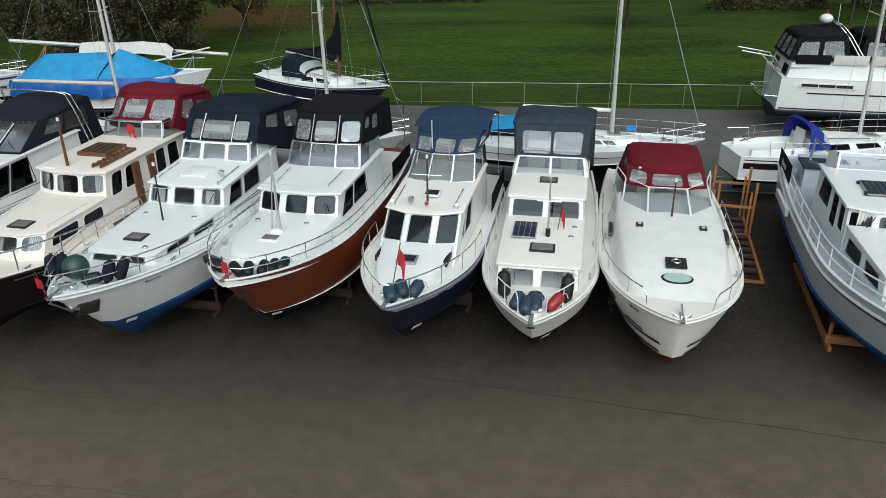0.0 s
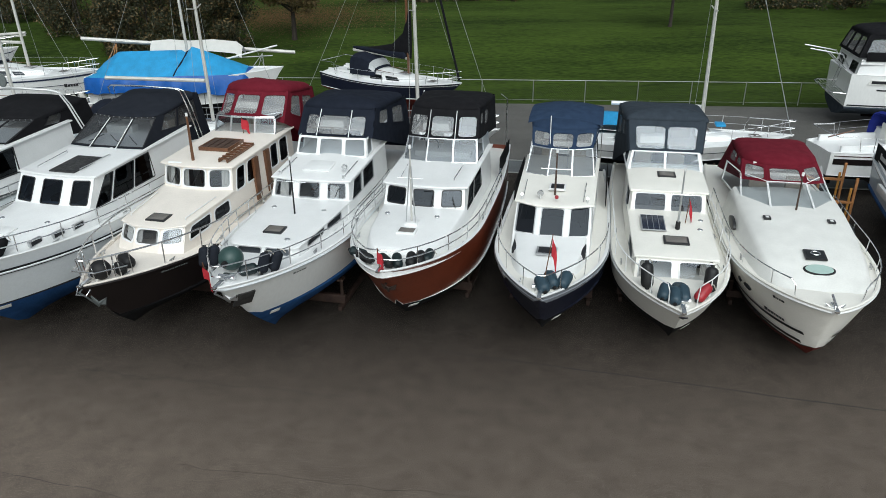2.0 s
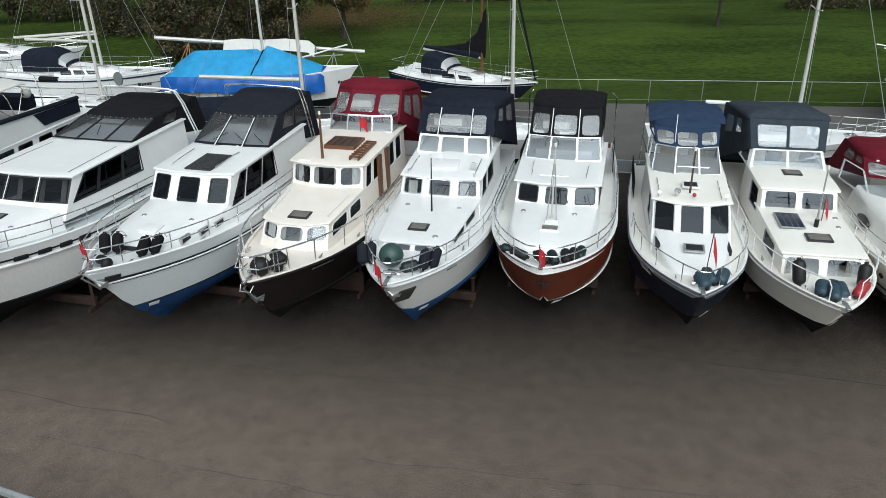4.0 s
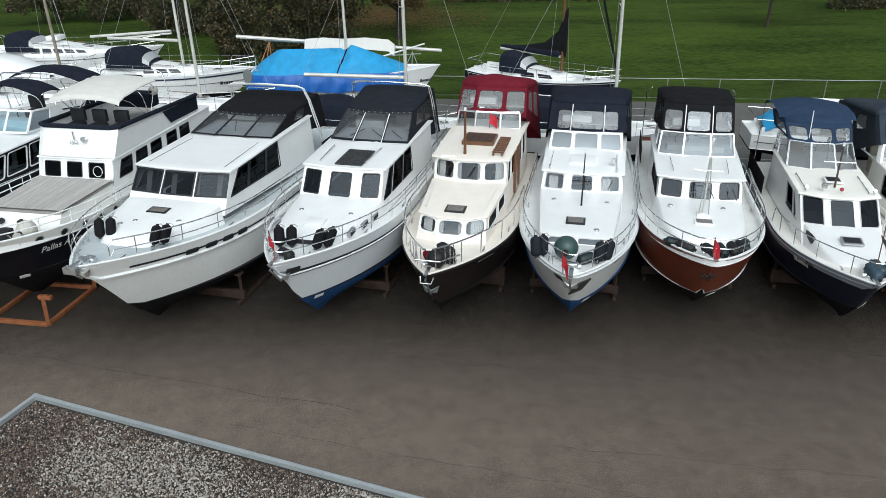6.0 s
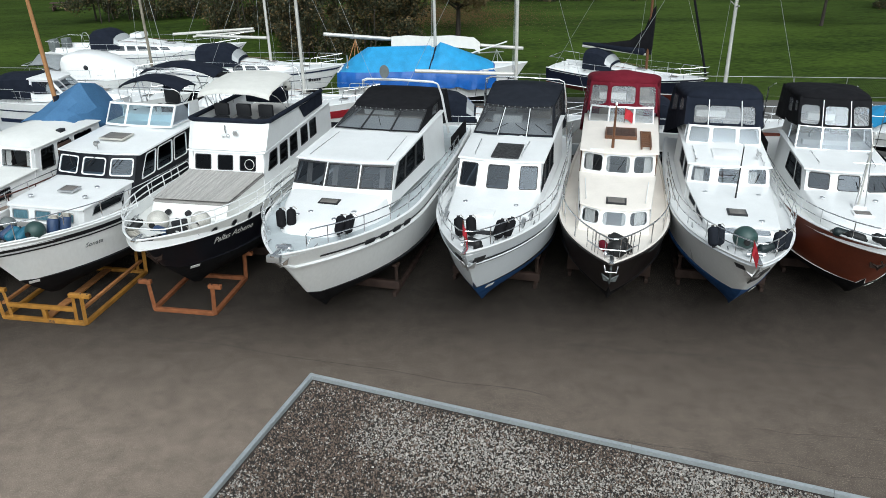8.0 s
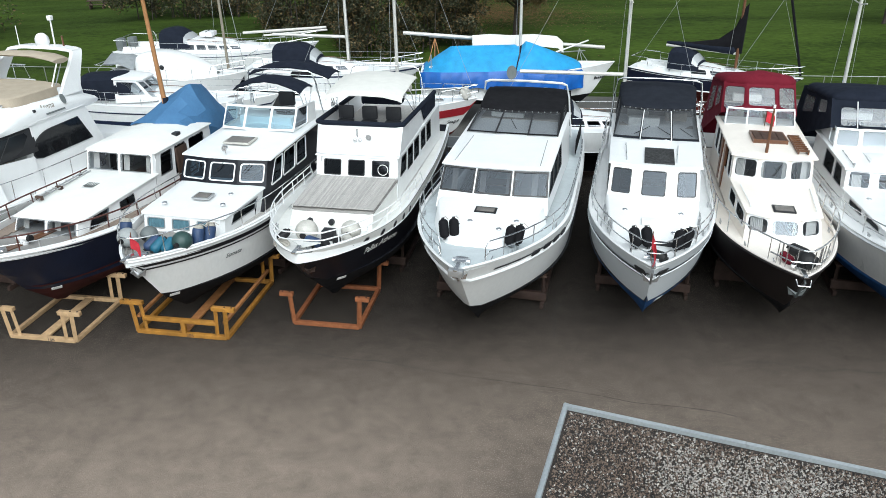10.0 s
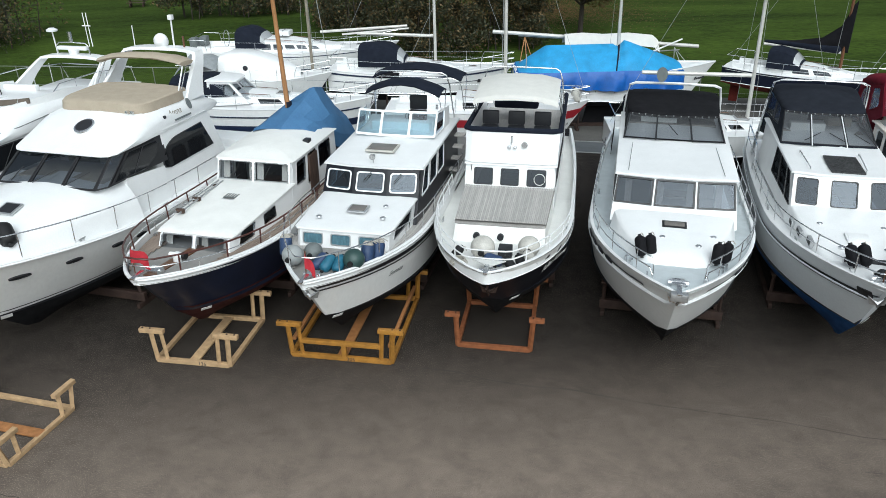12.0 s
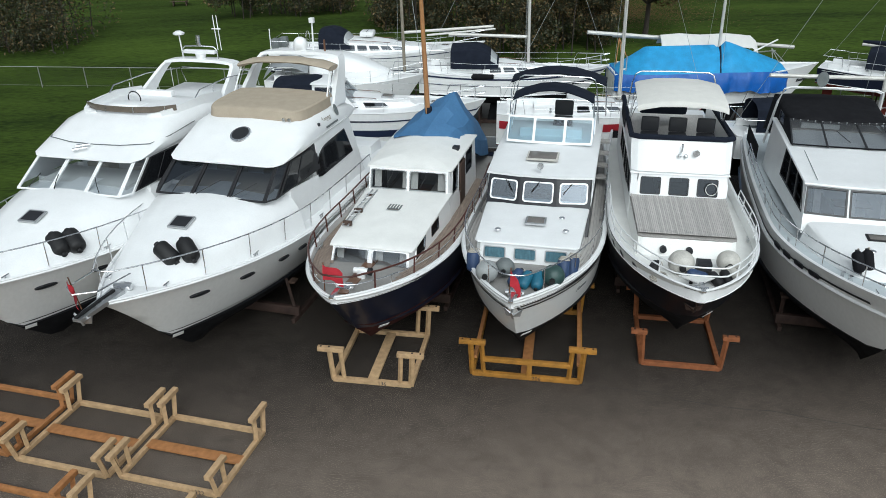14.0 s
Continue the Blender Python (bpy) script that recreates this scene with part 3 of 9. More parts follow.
def plate(boat, H, y, f, sg, w, h, material, name, off=0.012, th=0.02, bev=0.008, r=None):
    bm = BM()
    if r:
        loft(bm, [[V(math.cos(k * math.pi / 8) * w / 2 * q, math.sin(k * math.pi / 8) * h / 2 * q, z) for k in range(16)] for q, z in ((1, -th), (1, th * 0.7), (0.8, th), (0.74, th * 0.3))])
    else:
        box(bm, (-w / 2, -h / 2, -th), (w / 2, h / 2, th), bev)
    ob = part(name, bm, material, boat)
    ob.matrix_local = hull_mark(H, y, f, sg, off)
    return ob


def portholes(boat, H, ys, f, d, sides=(-1, 1), fm=None):
    for sg in sides:
        for y in ys:
            ob = plate(boat, H, y, f, sg, d, d, fm or ALU, "porthole", r=True)
            b = BM()
            loft(b, [[V(math.cos(k * math.pi / 8) * d * q, math.sin(k * math.pi / 8) * d * q, z) for k in range(16)] for q, z in ((0.38, 0.004), (0.36, 0.016))])
            part("pane", b, SEAT, ob)


def anchor(boat, H, material=None, z=None, y=None, drop=0.3):
    """An anchor stowed on the stem, its flukes lying against the bow."""
    zt = z if z is not None else H.zt - 0.12
    mt = material or ALU
    y0 = y if y is not None else H.stem(zt) - 0.1
    zl = zt - drop
    yl = (H.stem(max(zl, H.zw)) if y is None else y0 + 0.1) - 0.12
    ob = bar(boat, "anchor", [V(0, y0 + 0.3, zt + 0.1), V(0, y0 - 0.08, zt + 0.02), V(0, yl, zl)], 0.028, mt)
    for sg in (-1, 1):
        b = BM()
        loft(b, [[V(0, yl, zl + 0.05), V(0, yl + 0.03, zl + 0.1), V(0, yl + 0.05, zl)], [V(sg * 0.2, yl + 0.02, zl + 0.2), V(sg * 0.21, yl + 0.06, zl + 0.22), V(sg * 0.15, yl + 0.06, zl + 0.02)]])
        part("fluke", b, mt, ob)


def coachroof(boat, H, y0, y1, w0, w1, z0, z1, material, front=1.0, flat=0.5, name="coachroof"):
    """A low moulded cabin top with a rounded front, closed down to the deck."""
    ys = [y0] + [y0 + front * (1 - math.cos(k * math.pi / 16)) for k in range(1, 9)] + [lerp(y0 + front, y1, k / 4) for k in range(1, 5)]
    rows = []
    for k, y in enumerate(ys):
        t = min(1, (y - y0) / front)
        f = lerp(flat, 1, (1 - (1 - t) ** 2) ** 0.5)
        w = lerp(w0, w1, (y - y0) / (y1 - y0)) * f
        zd = H.deckz(y) - 0.04
        z = lerp(z0, z1, (y - y0) / (y1 - y0))
        z = lerp(lerp(zd, z, 0.72), z, min(1, t * 3.0) ** 0.5)
        half = [(w + 0.07, zd), (w + 0.02, lerp(zd, z, 0.6)), (w - 0.015, z - 0.045), (w - 0.07, z - 0.006), (w * 0.55, z + 0.03), (0, z + 0.045)]
        rows.append([V(-x, y, zz) for x, zz in half] + [V(x, y, zz) for x, zz in half[-2::-1]])
    bm = BM()
    loft(bm, [[V(p.x, y0 - 0.05, H.deckz(y0) - 0.05) for p in rows[0]]] + rows, closed=False, caps=False)
    return part(name, bm, material, boat, angle=50)


def tag(boat, H, y, f=1.12, sg=1, w=0.26, h=0.13):
    """The yard's paper number card on the forefoot, left blank."""
    plate(boat, H, y, f, sg, w, h, PAPER, "yard_card", off=0.02, th=0.004, bev=0.0)


def bow_gear(boat, H, y=0.55):
    z = H.deckz(y) + 0.04
    bm = BM()
    box(bm, (-0.14, y - 0.12, z - 0.03), (0.14, y + 0.16, z + 0.12), 0.03)
    tube(bm, [V(-0.2, y + 0.02, z + 0.08), V(0.2, y + 0.02, z + 0.08)], 0.06, 8)
    part("windlass", bm, STEEL, boat)
    part("bow_roller", box(BM(), (-0.05, -0.07, H.zt + 0.005), (0.05, 0.35, H.zt + 0.05), 0.015), STEEL, boat)
    for sg in (-1, 1):
        b = BM()
        yy = y + 0.45
        x = sg * (H.half(yy) - 0.16)
        zz = H.deckz(yy) + 0.03
        tube(b, [V(x, yy - 0.1, zz + 0.06), V(x, yy + 0.1, zz + 0.06)], 0.016)
        tube(b, [V(x, yy, zz - 0.05), V(x, yy, zz + 0.06)], 0.018)
        part("cleat", b, STEEL, boat)


def grab(boat, pts, r=0.013, material=None):
    a, b = Vector(pts[0]), Vector(pts[-1])
    u = V(0, 0, 0.06)
    bar(boat, "grab_rail", [a, a + u, lerp(a, b, 0.5) + u, b + u, b], r, material or STEEL)


def arch(boat, y, w, z0, z1, lean=-0.5, r=0.022, wt=None, material=None, name="radar_arch"):
    wt = wt or w * 0.85
    pts = [V(-w, y, z0), V(-lerp(w, wt, 0.7), y + lean * 0.7, lerp(z0, z1, 0.75)), V(-wt * 0.97, y + lean * 0.95, z1 - 0.07), V(-wt * 0.85, y + lean, z1), V(0, y + lean, z1 + 0.02)]
    bar(boat, name, pts + [V(-p.x, p.y, p.z) for p in pts[-2::-1]], r, material or STEEL, 8)


def canvas_top(boat, ring, crown, cloth):
    """A cloth top stretched over hoops: tight shoulders and a gently domed middle."""
    n = len(ring)
    fine = []
    for k in range(n):
        a, b = ring[k], ring[(k + 1) % n]
        fine += [lerp(a, b, t) for t in (0, 0.16, 0.5, 0.84)]
    # corners softened, sides kept
    m = len(fine)
    fine = [lerp(p, lerp(fine[k - 1], fine[(k + 1) % m], 0.5), 0.62 if k % 4 == 0 else 0.0) for k, p in enumerate(fine)]
    cx = sum(fine, V(0, 0, 0)) / m
    rows = []
    for k, z in ((1.0, -0.09), (1.03, -0.07), (1.03, 0.0), (1.01, 0.22), (0.96, 0.42), (0.88, 0.58), (0.72, 0.76), (0.5, 0.9), (0.22, 1.0)):
        rows.append([V(cx.x + (p.x - cx.x) * k, cx.y + (p.y - cx.y) * lerp(1, k, 0.9), p.z + z * (crown if z > 0 else 1) + (0.012 * math.sin(p.y * 7 + p.x * 4) if 0.3 < z < 0.95 else 0)) for p in fine])
    part("canopy_top", loft(BM(), rows), cloth, boat, angle=60)


def sole(boat, y0, y1, w, z):
    """The helm position under a canopy: dark floor, console and cushions."""
    part("helm_floor", box(BM(), (-w, y0, z - 0.02), (w, y1, z + 0.02), 0.005), PALEIN, boat)
    part("helm_console", box(BM(), (-w * 0.75, y0 + 0.05, z + 0.02), (w * 0.1, y0 + 0.4, z + 0.26), 0.05), WHITE2, boat)
    part("cushion", box(BM(), (w * 0.25, y0 + 0.7, z + 0.02), (w * 0.85, y0 + 1.2, z + 0.3), 0.06), BEIGE, boat)
    part("cushion", box(BM(), (-w * 0.8, y0 + 0.9, z + 0.02), (-w * 0.2, y0 + 1.3, z + 0.35), 0.06), WHITEC, boat)


def canopy(boat, y0, y1, rf, wb, wt, zb, zt, cloth, wins=None, gm=None, crown=0.14, rb=0.25, c=0.25, ci=0.5, name="canopy", fm=None, fw=0.03, rad=0.1, th=0.08, label="", hoops=(), hoop_m=None, studs=0):
    a, b = house(boat, name, y0, y1, wb, wt, zb, (zt[0] - 0.03, zt[1] - 0.08), cloth, rf, rb, c, ci, wins, fm or cloth, gm or VINYL, None, rad=rad, fw=fw, wname="canopy_window", label=label)
    canvas_top(boat, b, (crown + th) * 1.15, cloth)
    for i in range(studs):
        u = 3 * (i + 0.5) / studs
        k = int(u)
        p = lerp(lerp(a[1 + k], a[2 + k], u - k), lerp(b[1 + k], b[2 + k], u - k), 0.97)
        part("snap_stud", box(BM(), p - V(0.014, 0.03, 0.014), p + V(0.014, 0.0, 0.014), 0.004), ALU, boat)
    for k in hoops:
        part("canopy_hoop", tube(BM(), [a[k] + V(0, -0.02, 0), lerp(a[k], b[k], 0.93) + V(0, -0.02, 0)], 0.016, 6), hoop_m or WHITE, boat)
    sole(boat, y0 + rf + 0.1, y1 - 0.3, wb[0] * 0.9, zb[0] + 0.02)
    return a, b


def seats(boat, z, y, w=0.5):
    for sg in (-1, 1):
        bm = BM()
        box(bm, (sg * w - 0.25, y, z), (sg * w + 0.25, y + 0.5, z + 0.45), 0.05)
        box(bm, (sg * w - 0.25, y + 0.42, z + 0.45), (sg * w + 0.25, y + 0.55, z + 0.95), 0.05)
        part("helm_seat", bm, BEIGE, boat)


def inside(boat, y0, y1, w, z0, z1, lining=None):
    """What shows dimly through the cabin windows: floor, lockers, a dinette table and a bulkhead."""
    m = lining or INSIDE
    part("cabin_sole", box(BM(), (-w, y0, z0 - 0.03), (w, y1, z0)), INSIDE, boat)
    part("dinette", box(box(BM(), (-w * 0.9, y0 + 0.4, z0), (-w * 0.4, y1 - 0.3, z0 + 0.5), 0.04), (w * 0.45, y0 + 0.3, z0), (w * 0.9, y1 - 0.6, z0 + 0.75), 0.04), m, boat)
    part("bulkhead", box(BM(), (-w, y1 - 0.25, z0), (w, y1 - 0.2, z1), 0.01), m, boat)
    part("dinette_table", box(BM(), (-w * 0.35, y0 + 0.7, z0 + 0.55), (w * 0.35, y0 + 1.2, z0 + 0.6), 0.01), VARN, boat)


def curtain(boat, p, q, h, lean=0.0):
    p, q = Vector(p), Vector(q)
    bm = BM()
    n = 14
    rows = []
    d = (q - p)
    nr = V(-d.y, d.x, 0).normalized()
    for i in range(n + 1):
        s = nr * (0.012 * (1 if i % 2 else -1))
        b = lerp(p, q, i / n)
        rows.append([b + s, b + s + V(0, lean, h)])
    loft(bm, rows, closed=False, caps=False)
    part("curtain", bm, CURTAIN, boat)


def planks(boat, xs, y0, y1, zf, th=0.012, gap=0.008, material=None, wf=None):
    """Deck planks laid fore and aft; zf gives the height at y."""
    for x0, x1 in zip(xs, xs[1:]):
        bm = BM()
        ys = [lerp(y0, y1, k / 3) for k in range(4)]
        rows = []
        for y in ys:
            z = zf(y)
            k = wf(y) if wf else 1
            rows.append([V(x0 * k + gap / 2, y, z), V(x1 * k - gap / 2, y, z), V(x1 * k - gap / 2, y, z + th), V(x0 * k + gap / 2, y, z + th)])
        loft(bm, rows)
        part("deck_plank", bm, material or TEAK, boat)


def solar(boat, x, y, z, w, l, dz, nx=4, ny=6, rz=0):
    bm = BM()
    box(bm, (-w / 2, -l / 2, 0.02), (w / 2, l / 2, 0.05), 0.006)
    ob = part("solar_panel", bm, SOLARL, boat)
    ob.matrix_local = Matrix.Translation((x, y, z)) @ Matrix.Rotation(math.atan2(dz, l), 4, "X") @ Matrix.Rotation(rz, 4, "Z")
    for i in range(nx):
        for j in range(ny):
            b = BM()
            cw, cl = (w - 0.04) / nx, (l - 0.04) / ny
            box(b, (-w / 2 + 0.02 + i * cw + 0.006, -l / 2 + 0.02 + j * cl + 0.006, 0.045), (-w / 2 + 0.02 + (i + 1) * cw - 0.006, -l / 2 + 0.02 + (j + 1) * cl - 0.006, 0.056))
            part("solar_cell", b, SOLAR, ob)


def cradle_under(mb, H, material=None, ys=(4.4, 7.6), label="rusty steel boat cradle carrying a hull"):
    """The cradle on which a boat stands: two long beams, cross beams under the keel and padded posts to the bilge."""
    mt = material or RUSTY
    cr = thing("boat_cradle", mb, label, "boat cradle", "boat cradles")
    w = H.B * 0.36
    for sg in (-1, 1):
        part("long_beam", box(BM(), (sg * w - 0.05, ys[0] - 0.25, 0), (sg * w + 0.05, ys[1] + 0.8, 0.14), 0.01), mt, cr)
    for y in ys:
        part("cross_beam", box(BM(), (-w - 0.1, y - 0.06, 0.14), (w + 0.1, y + 0.06, H.zk), 0.01), mt, cr)
        for sg in (-1, 1):
            f = 1.5
            p = H.at(y, f)
            for _ in range(12):
                if p.x < w:
                    f -= 0.04
                    p = H.at(y, f)
            post = part("cradle_post", tube(BM(), [V(sg * w, y, 0.1), V(sg * min(w, p.x + 0.02), y, p.z - 0.02)], 0.05, 4), mt, cr)
            part("pad", box(BM(), (sg * w - 0.09, y - 0.12, p.z - 0.09), (sg * w + 0.09, y + 0.12, p.z - 0.03), 0.01), DARKW, post)
    return cr
# ---- front row of motor boats ----
BOATS = "motor boats in the front row"


def boat_a():
    mb = stand(-15.19, 13.94, 0.255)
    b = thing("motor_cruiser", mb, "light grey steel cruiser with blue antifouling and a dark canopy", "boat", BOATS)
    H = Hull(b, 11.6, 3.4, 2.95, 2.5, 2.55, 1.4, 0.4, 1.25, 5.0, GREYH, BLUEAF, stripe=BLACKSTR, sh=0.04, gun=WHITE, deck=WHITE, rub=GREYH, rubz=0.30, band=[(0.235, 0.285, BLACKSTR, 0.3, 11), (0.32, 0.345, BLACKSTR, 0.3, 11)])
    coachroof(b, H, 1.7, 4.4, 1.0, 1.24, 2.80, 3.0, WHITE, 1.3, 0.55)
    part("front_window", box(BM(), (-0.46, 1.66, 2.72), (0.46, 1.74, 2.83), 0.02), SEAT, b)
    tag(b, H, 1.75)
    house(b, "wheelhouse", 3.88, 9.2, (1.22, 1.36), (1.18, 1.3), (2.5, 2.5), (3.69, 3.87), WHITE, rf=0.76, c=0.12, ci=0.36, wins={"F": [(0.16, 0.84, 0.46, 0.92)], "FS": [(0.26, 0.86, 0.46, 0.92)], "S": [(0.05, 0.17, 0.34, 0.92, 0.05, 0), (0.195, 0.37, 0.34, 0.92), (0.39, 0.58, 0.34, 0.92, 0, -0.06)]}, fmat=ALUD, gmat={"F": SLATEG, "S": DGLASS}, rmat=WHITE, over=0.07, crown=0.0, front=0.03, rad=0.05)
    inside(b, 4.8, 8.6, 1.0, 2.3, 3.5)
    hatch(b, -0.02, 2.6, 2.92, 0.5, 0.42, 0.03, WHITE, WHITE)
    part("chequer_plate", box(BM(), (-0.4, -0.6, -0.01), (0.4, 0.6, 0.03), 0.008), CHECK, b).matrix_local = Matrix.Translation((0.1, 5.4, 3.775)) @ Matrix.Rotation(0.04, 4, "X")
    canopy(b, 6.7, 10.4, 1.15, (1.24, 1.32), (1.08, 1.19), (3.86, 3.2), (4.53, 4.83), SLATEC, {"F": [(0.03, 0.97, 0.06, 0.96)], "FS": [(0.05, 0.97, 0.06, 0.96)], "S": [(0.2, 0.45, 0.45, 0.9), (0.5, 0.85, 0.45, 0.9)]}, SMOKEL, crown=0.06, c=0.14, ci=0.36, fm=ALUD, rad=0.02, fw=0.02, hoops=(2, 3), studs=12)
    for x, d in ((-0.2, -0.42), (0.02, 0.42), (0.66, 0.38)):
        wiper(b, V(x, 7.12, 4.13), V(x + d, 6.9, 3.95))
    arch(b, 9.75, 1.46, 2.55, 5.14, -0.75, wt=1.32, r=0.026)
    arch(b, 9.95, 1.46, 2.55, 5.08, -0.72, wt=1.32, r=0.02)
    for sg in (-1, 1):
        bar(b, "boarding_rail", [V(sg * 1.6, 8.3, 2.5), V(sg * 1.58, 8.35, 3.3), V(sg * 1.56, 10.4, 3.35), V(sg * 1.56, 10.5, 2.5)], 0.02)
        bar(b, "boarding_rail", [V(sg * 1.59, 8.35, 2.95), V(sg * 1.57, 10.4, 2.97)], 0.014)
    grab(b, [V(0.55, 5.0, 3.75), V(0.62, 6.2, 3.80)])
    rail(b, H, 0.35, 8.2, 0.5, 7, mid=True)
    bow_gear(b, H)
    anchor(b, H, drop=0.5)
    for sg in (-1, 1):
        plate(b, H, 0.62, 0.24, sg, 0.36, 0.26, ALUD, "hawse_plate", off=0.004)
    flag(b, -0.05, 0.35, H.zt, 0.75, 0.16, lean=-0.1, drop=2.4)
    for x, y in ((-0.7, 3.3), (0.7, 3.3), (-0.45, 2.1), (0.5, 2.15)):
        vent(b, x, y, lerp(2.86, 2.99, (y - 1.7) / 2.7))
    grab(b, [V(-0.78, 4.95, 3.75), V(-0.84, 6.2, 3.80)])
    for y in (2.45, 3.1, 3.75):
        for sg in (-1, 1):
            m = V(sg * (lerp(1.0, 1.24, (y - 1.7) / 2.7) * (0.95 if y < 2.6 else 1.0) + 0.015), y, H.deckz(y) + 0.2)
            port = part("cabin_port", box(BM(), m - V(0.05, 0.2, 0.08), m + V(0.04, 0.2, 0.08), 0.02), ALU, b)
            part("pane", box(BM(), m - V(0.06, 0.17, 0.055), m + V(0.05, 0.17, 0.055), 0.015), SEAT, port)
    cradle_under(mb, H)
    for x, y, a in ((-0.42, 1.36, 25), (-0.14, 1.46, 20), (0.58, 1.44, -20), (0.78, 1.66, -25)):
        fender(lying(mb, x, y, H.deckz(y) + 0.32, a, 55), 0.13, 0.48, BLACKC, "black cloth-covered fender tied to the bow rail")
    fender(lying(mb, 0.1, 0.62, H.deckz(0.6) + 0.16, 70, 5), 0.13, 0.42)


def boat_b():
    mb = stand(-11.67, 14.15, 0.235)
    b = thing("motor_cruiser", mb, "cream wooden-topped kotter with a burgundy canopy and dark hull", "boat", BOATS)
    H = Hull(b, 10.8, 3.15, 2.55, 2.1, 2.2, 1.3, 0.75, 0.9, 4.6, DARKB, BLACKAF, gun=CREAM, deck=CREAM, rub=DARKB, rubz=0.03, bul=0.05)
    house(b, "fore_cabin", 2.3, 5.2, (0.96, 1.12), (0.9, 1.08), (2.1, 2.1), (2.84, 2.98), CREAM, rf=0.45, c=0.26, ci=0.4, wins={"F": [(0.08, 0.92, 0.5, 0.93)], "FS": [(0.08, 0.9, 0.5, 0.93)], "S": [(0.1, 0.5, 0.45, 0.85), (0.58, 0.9, 0.45, 0.85)]}, fmat=WHITE, gmat={"F": LGLASS, "S": DGLASS}, rmat=CREAM, over=0.05, th=0.04, crown=0.04, rad=0.1, fw=0.036)
    house(b, "wheelhouse", 4.78, 9.2, (1.1, 1.2), (1.06, 1.14), (2.2, 2.2), (3.64, 3.7), CREAM, rf=0.43, c=0.2, ci=0.38, wins={"F": [(0.08, 0.92, 0.63, 0.955)], "FS": [(0.07, 0.9, 0.63, 0.955)], "S": [(0.06, 0.18, 0.5, 0.92), (0.22, 0.34, 0.5, 0.92), (0.6, 0.72, 0.45, 0.92), (0.76, 0.9, 0.45, 0.92)]}, fmat=WHITE, gmat={"F": LGLASS, "S": DGLASS}, rmat=CREAM, over=0.09, th=0.05, crown=0.07, rad=0.09, fw=0.036)
    inside(b, 2.9, 4.9, 0.8, 1.9, 2.75, PALEIN)
    inside(b, 5.3, 9.0, 1.0, 2.0, 3.5, PALEIN)
    for sg in (-1, 1):
        for y in (6.45, 7.2):
            part("side_door", box(BM(), (sg * 1.13 - 0.03, y, 2.25), (sg * 1.13 + 0.05, y + 0.3, 3.55), 0.01), VARN, b)
        curtain(b, V(sg * 0.98, 5.35, 2.9), V(sg * 1.0, 5.75, 2.9), 0.65)
        curtain(b, V(sg * 0.52, 2.66, 2.45), V(sg * 0.8, 2.87, 2.45), 0.38, 0.2)
        curtain(b, V(sg * 0.2, 2.62, 2.45), V(sg * 0.36, 2.62, 2.45), 0.38, 0.2)
        curtain(b, V(sg * 0.74, 5.22, 3.0), V(sg * 0.95, 5.38, 3.0), 0.55, 0.12)
        curtain(b, V(sg * 0.24, 5.15, 3.0), V(sg * 0.4, 5.15, 3.0), 0.55, 0.12)
    hatch(b, 0.02, 3.2, 2.915, 0.55, 0.42, 0.02, ALUD, SMOKEM)
    grab(b, [V(-0.8, 3.2, 2.92), V(-0.9, 4.6, 2.98)], material=WHITE)
    grab(b, [V(0.8, 3.2, 2.92), V(0.9, 4.6, 2.98)], material=WHITE)
    wiper(b, V(0.0, 5.0, 3.2), V(0.18, 5.1, 3.5))
    wiper(b, V(-0.7, 5.08, 3.2), V(-0.55, 5.2, 3.5))
    part("roof_hatch", box(BM(), (-0.42, 6.3, 3.74), (0.46, 7.2, 3.85), 0.015), DARKW, b)
    for a, c in (((-0.46, 6.26), (0.5, 6.31)), ((-0.46, 7.19), (0.5, 7.24)), ((-0.46, 6.31), (-0.41, 7.19)), ((0.45, 6.31), (0.5, 7.19))):
        part("hatch_coaming", box(BM(), (*a, 3.73), (*c, 3.875), 0.008), VARN, b)
    for x in (-0.3, -0.08, 0.14, 0.36):
        part("hatch_slat", box(BM(), (x - 0.09, 6.33, 3.845), (x + 0.09, 7.17, 3.87), 0.008), DARKW, b)
    lad = part("roof_ladder", box(box(BM(), (0.62, 5.45, 3.74), (0.655, 7.1, 3.83)), (0.875, 5.45, 3.74), (0.91, 7.1, 3.83)), VARN, b)
    for k in range(8):
        part("rung", box(BM(), (0.6, 5.52 + k * 0.21, 3.8), (0.93, 5.57 + k * 0.21, 3.845)), VARN, lad)
    mastlet(b, -0.2, 5.5, 3.6, 5.0, VARN, 0.048)
    part("horn", tube(BM(), [V(-0.85, 5.3, 3.68), V(-0.45, 5.3, 3.68)], 0.05, 8), WHITE, b)
    house(b, "windscreen", 8.1, 9.6, (1.05, 1.15), (1.0, 1.1), (3.74, 3.6), (4.28, 4.25), STEEL, rf=0.2, c=0.15, ci=0.4, wins={"F": [(0.03, 0.97, 0.1, 0.9)], "FS": [(0.03, 0.95, 0.1, 0.9)], "S": [(0.05, 0.9, 0.15, 0.85)]}, gmat=CLEAR, rad=0.02, back=False, wname="windscreen_frame")
    canopy(b, 8.3, 11.2, 0.7, (1.15, 1.45), (1.09, 1.27), (4.24, 2.6), (4.94, 4.76), REDC, {"F": [(0.06, 0.94, 0.14, 0.86)], "FS": [(0.1, 0.92, 0.14, 0.86)], "S": [(0.12, 0.42, 0.35, 0.85), (0.5, 0.85, 0.35, 0.85)], "B": [(0.2, 0.8, 0.4, 0.85)]}, VINYL, crown=0.19, c=0.45, ci=0.4)
    seats(b, 2.9, 9.4)
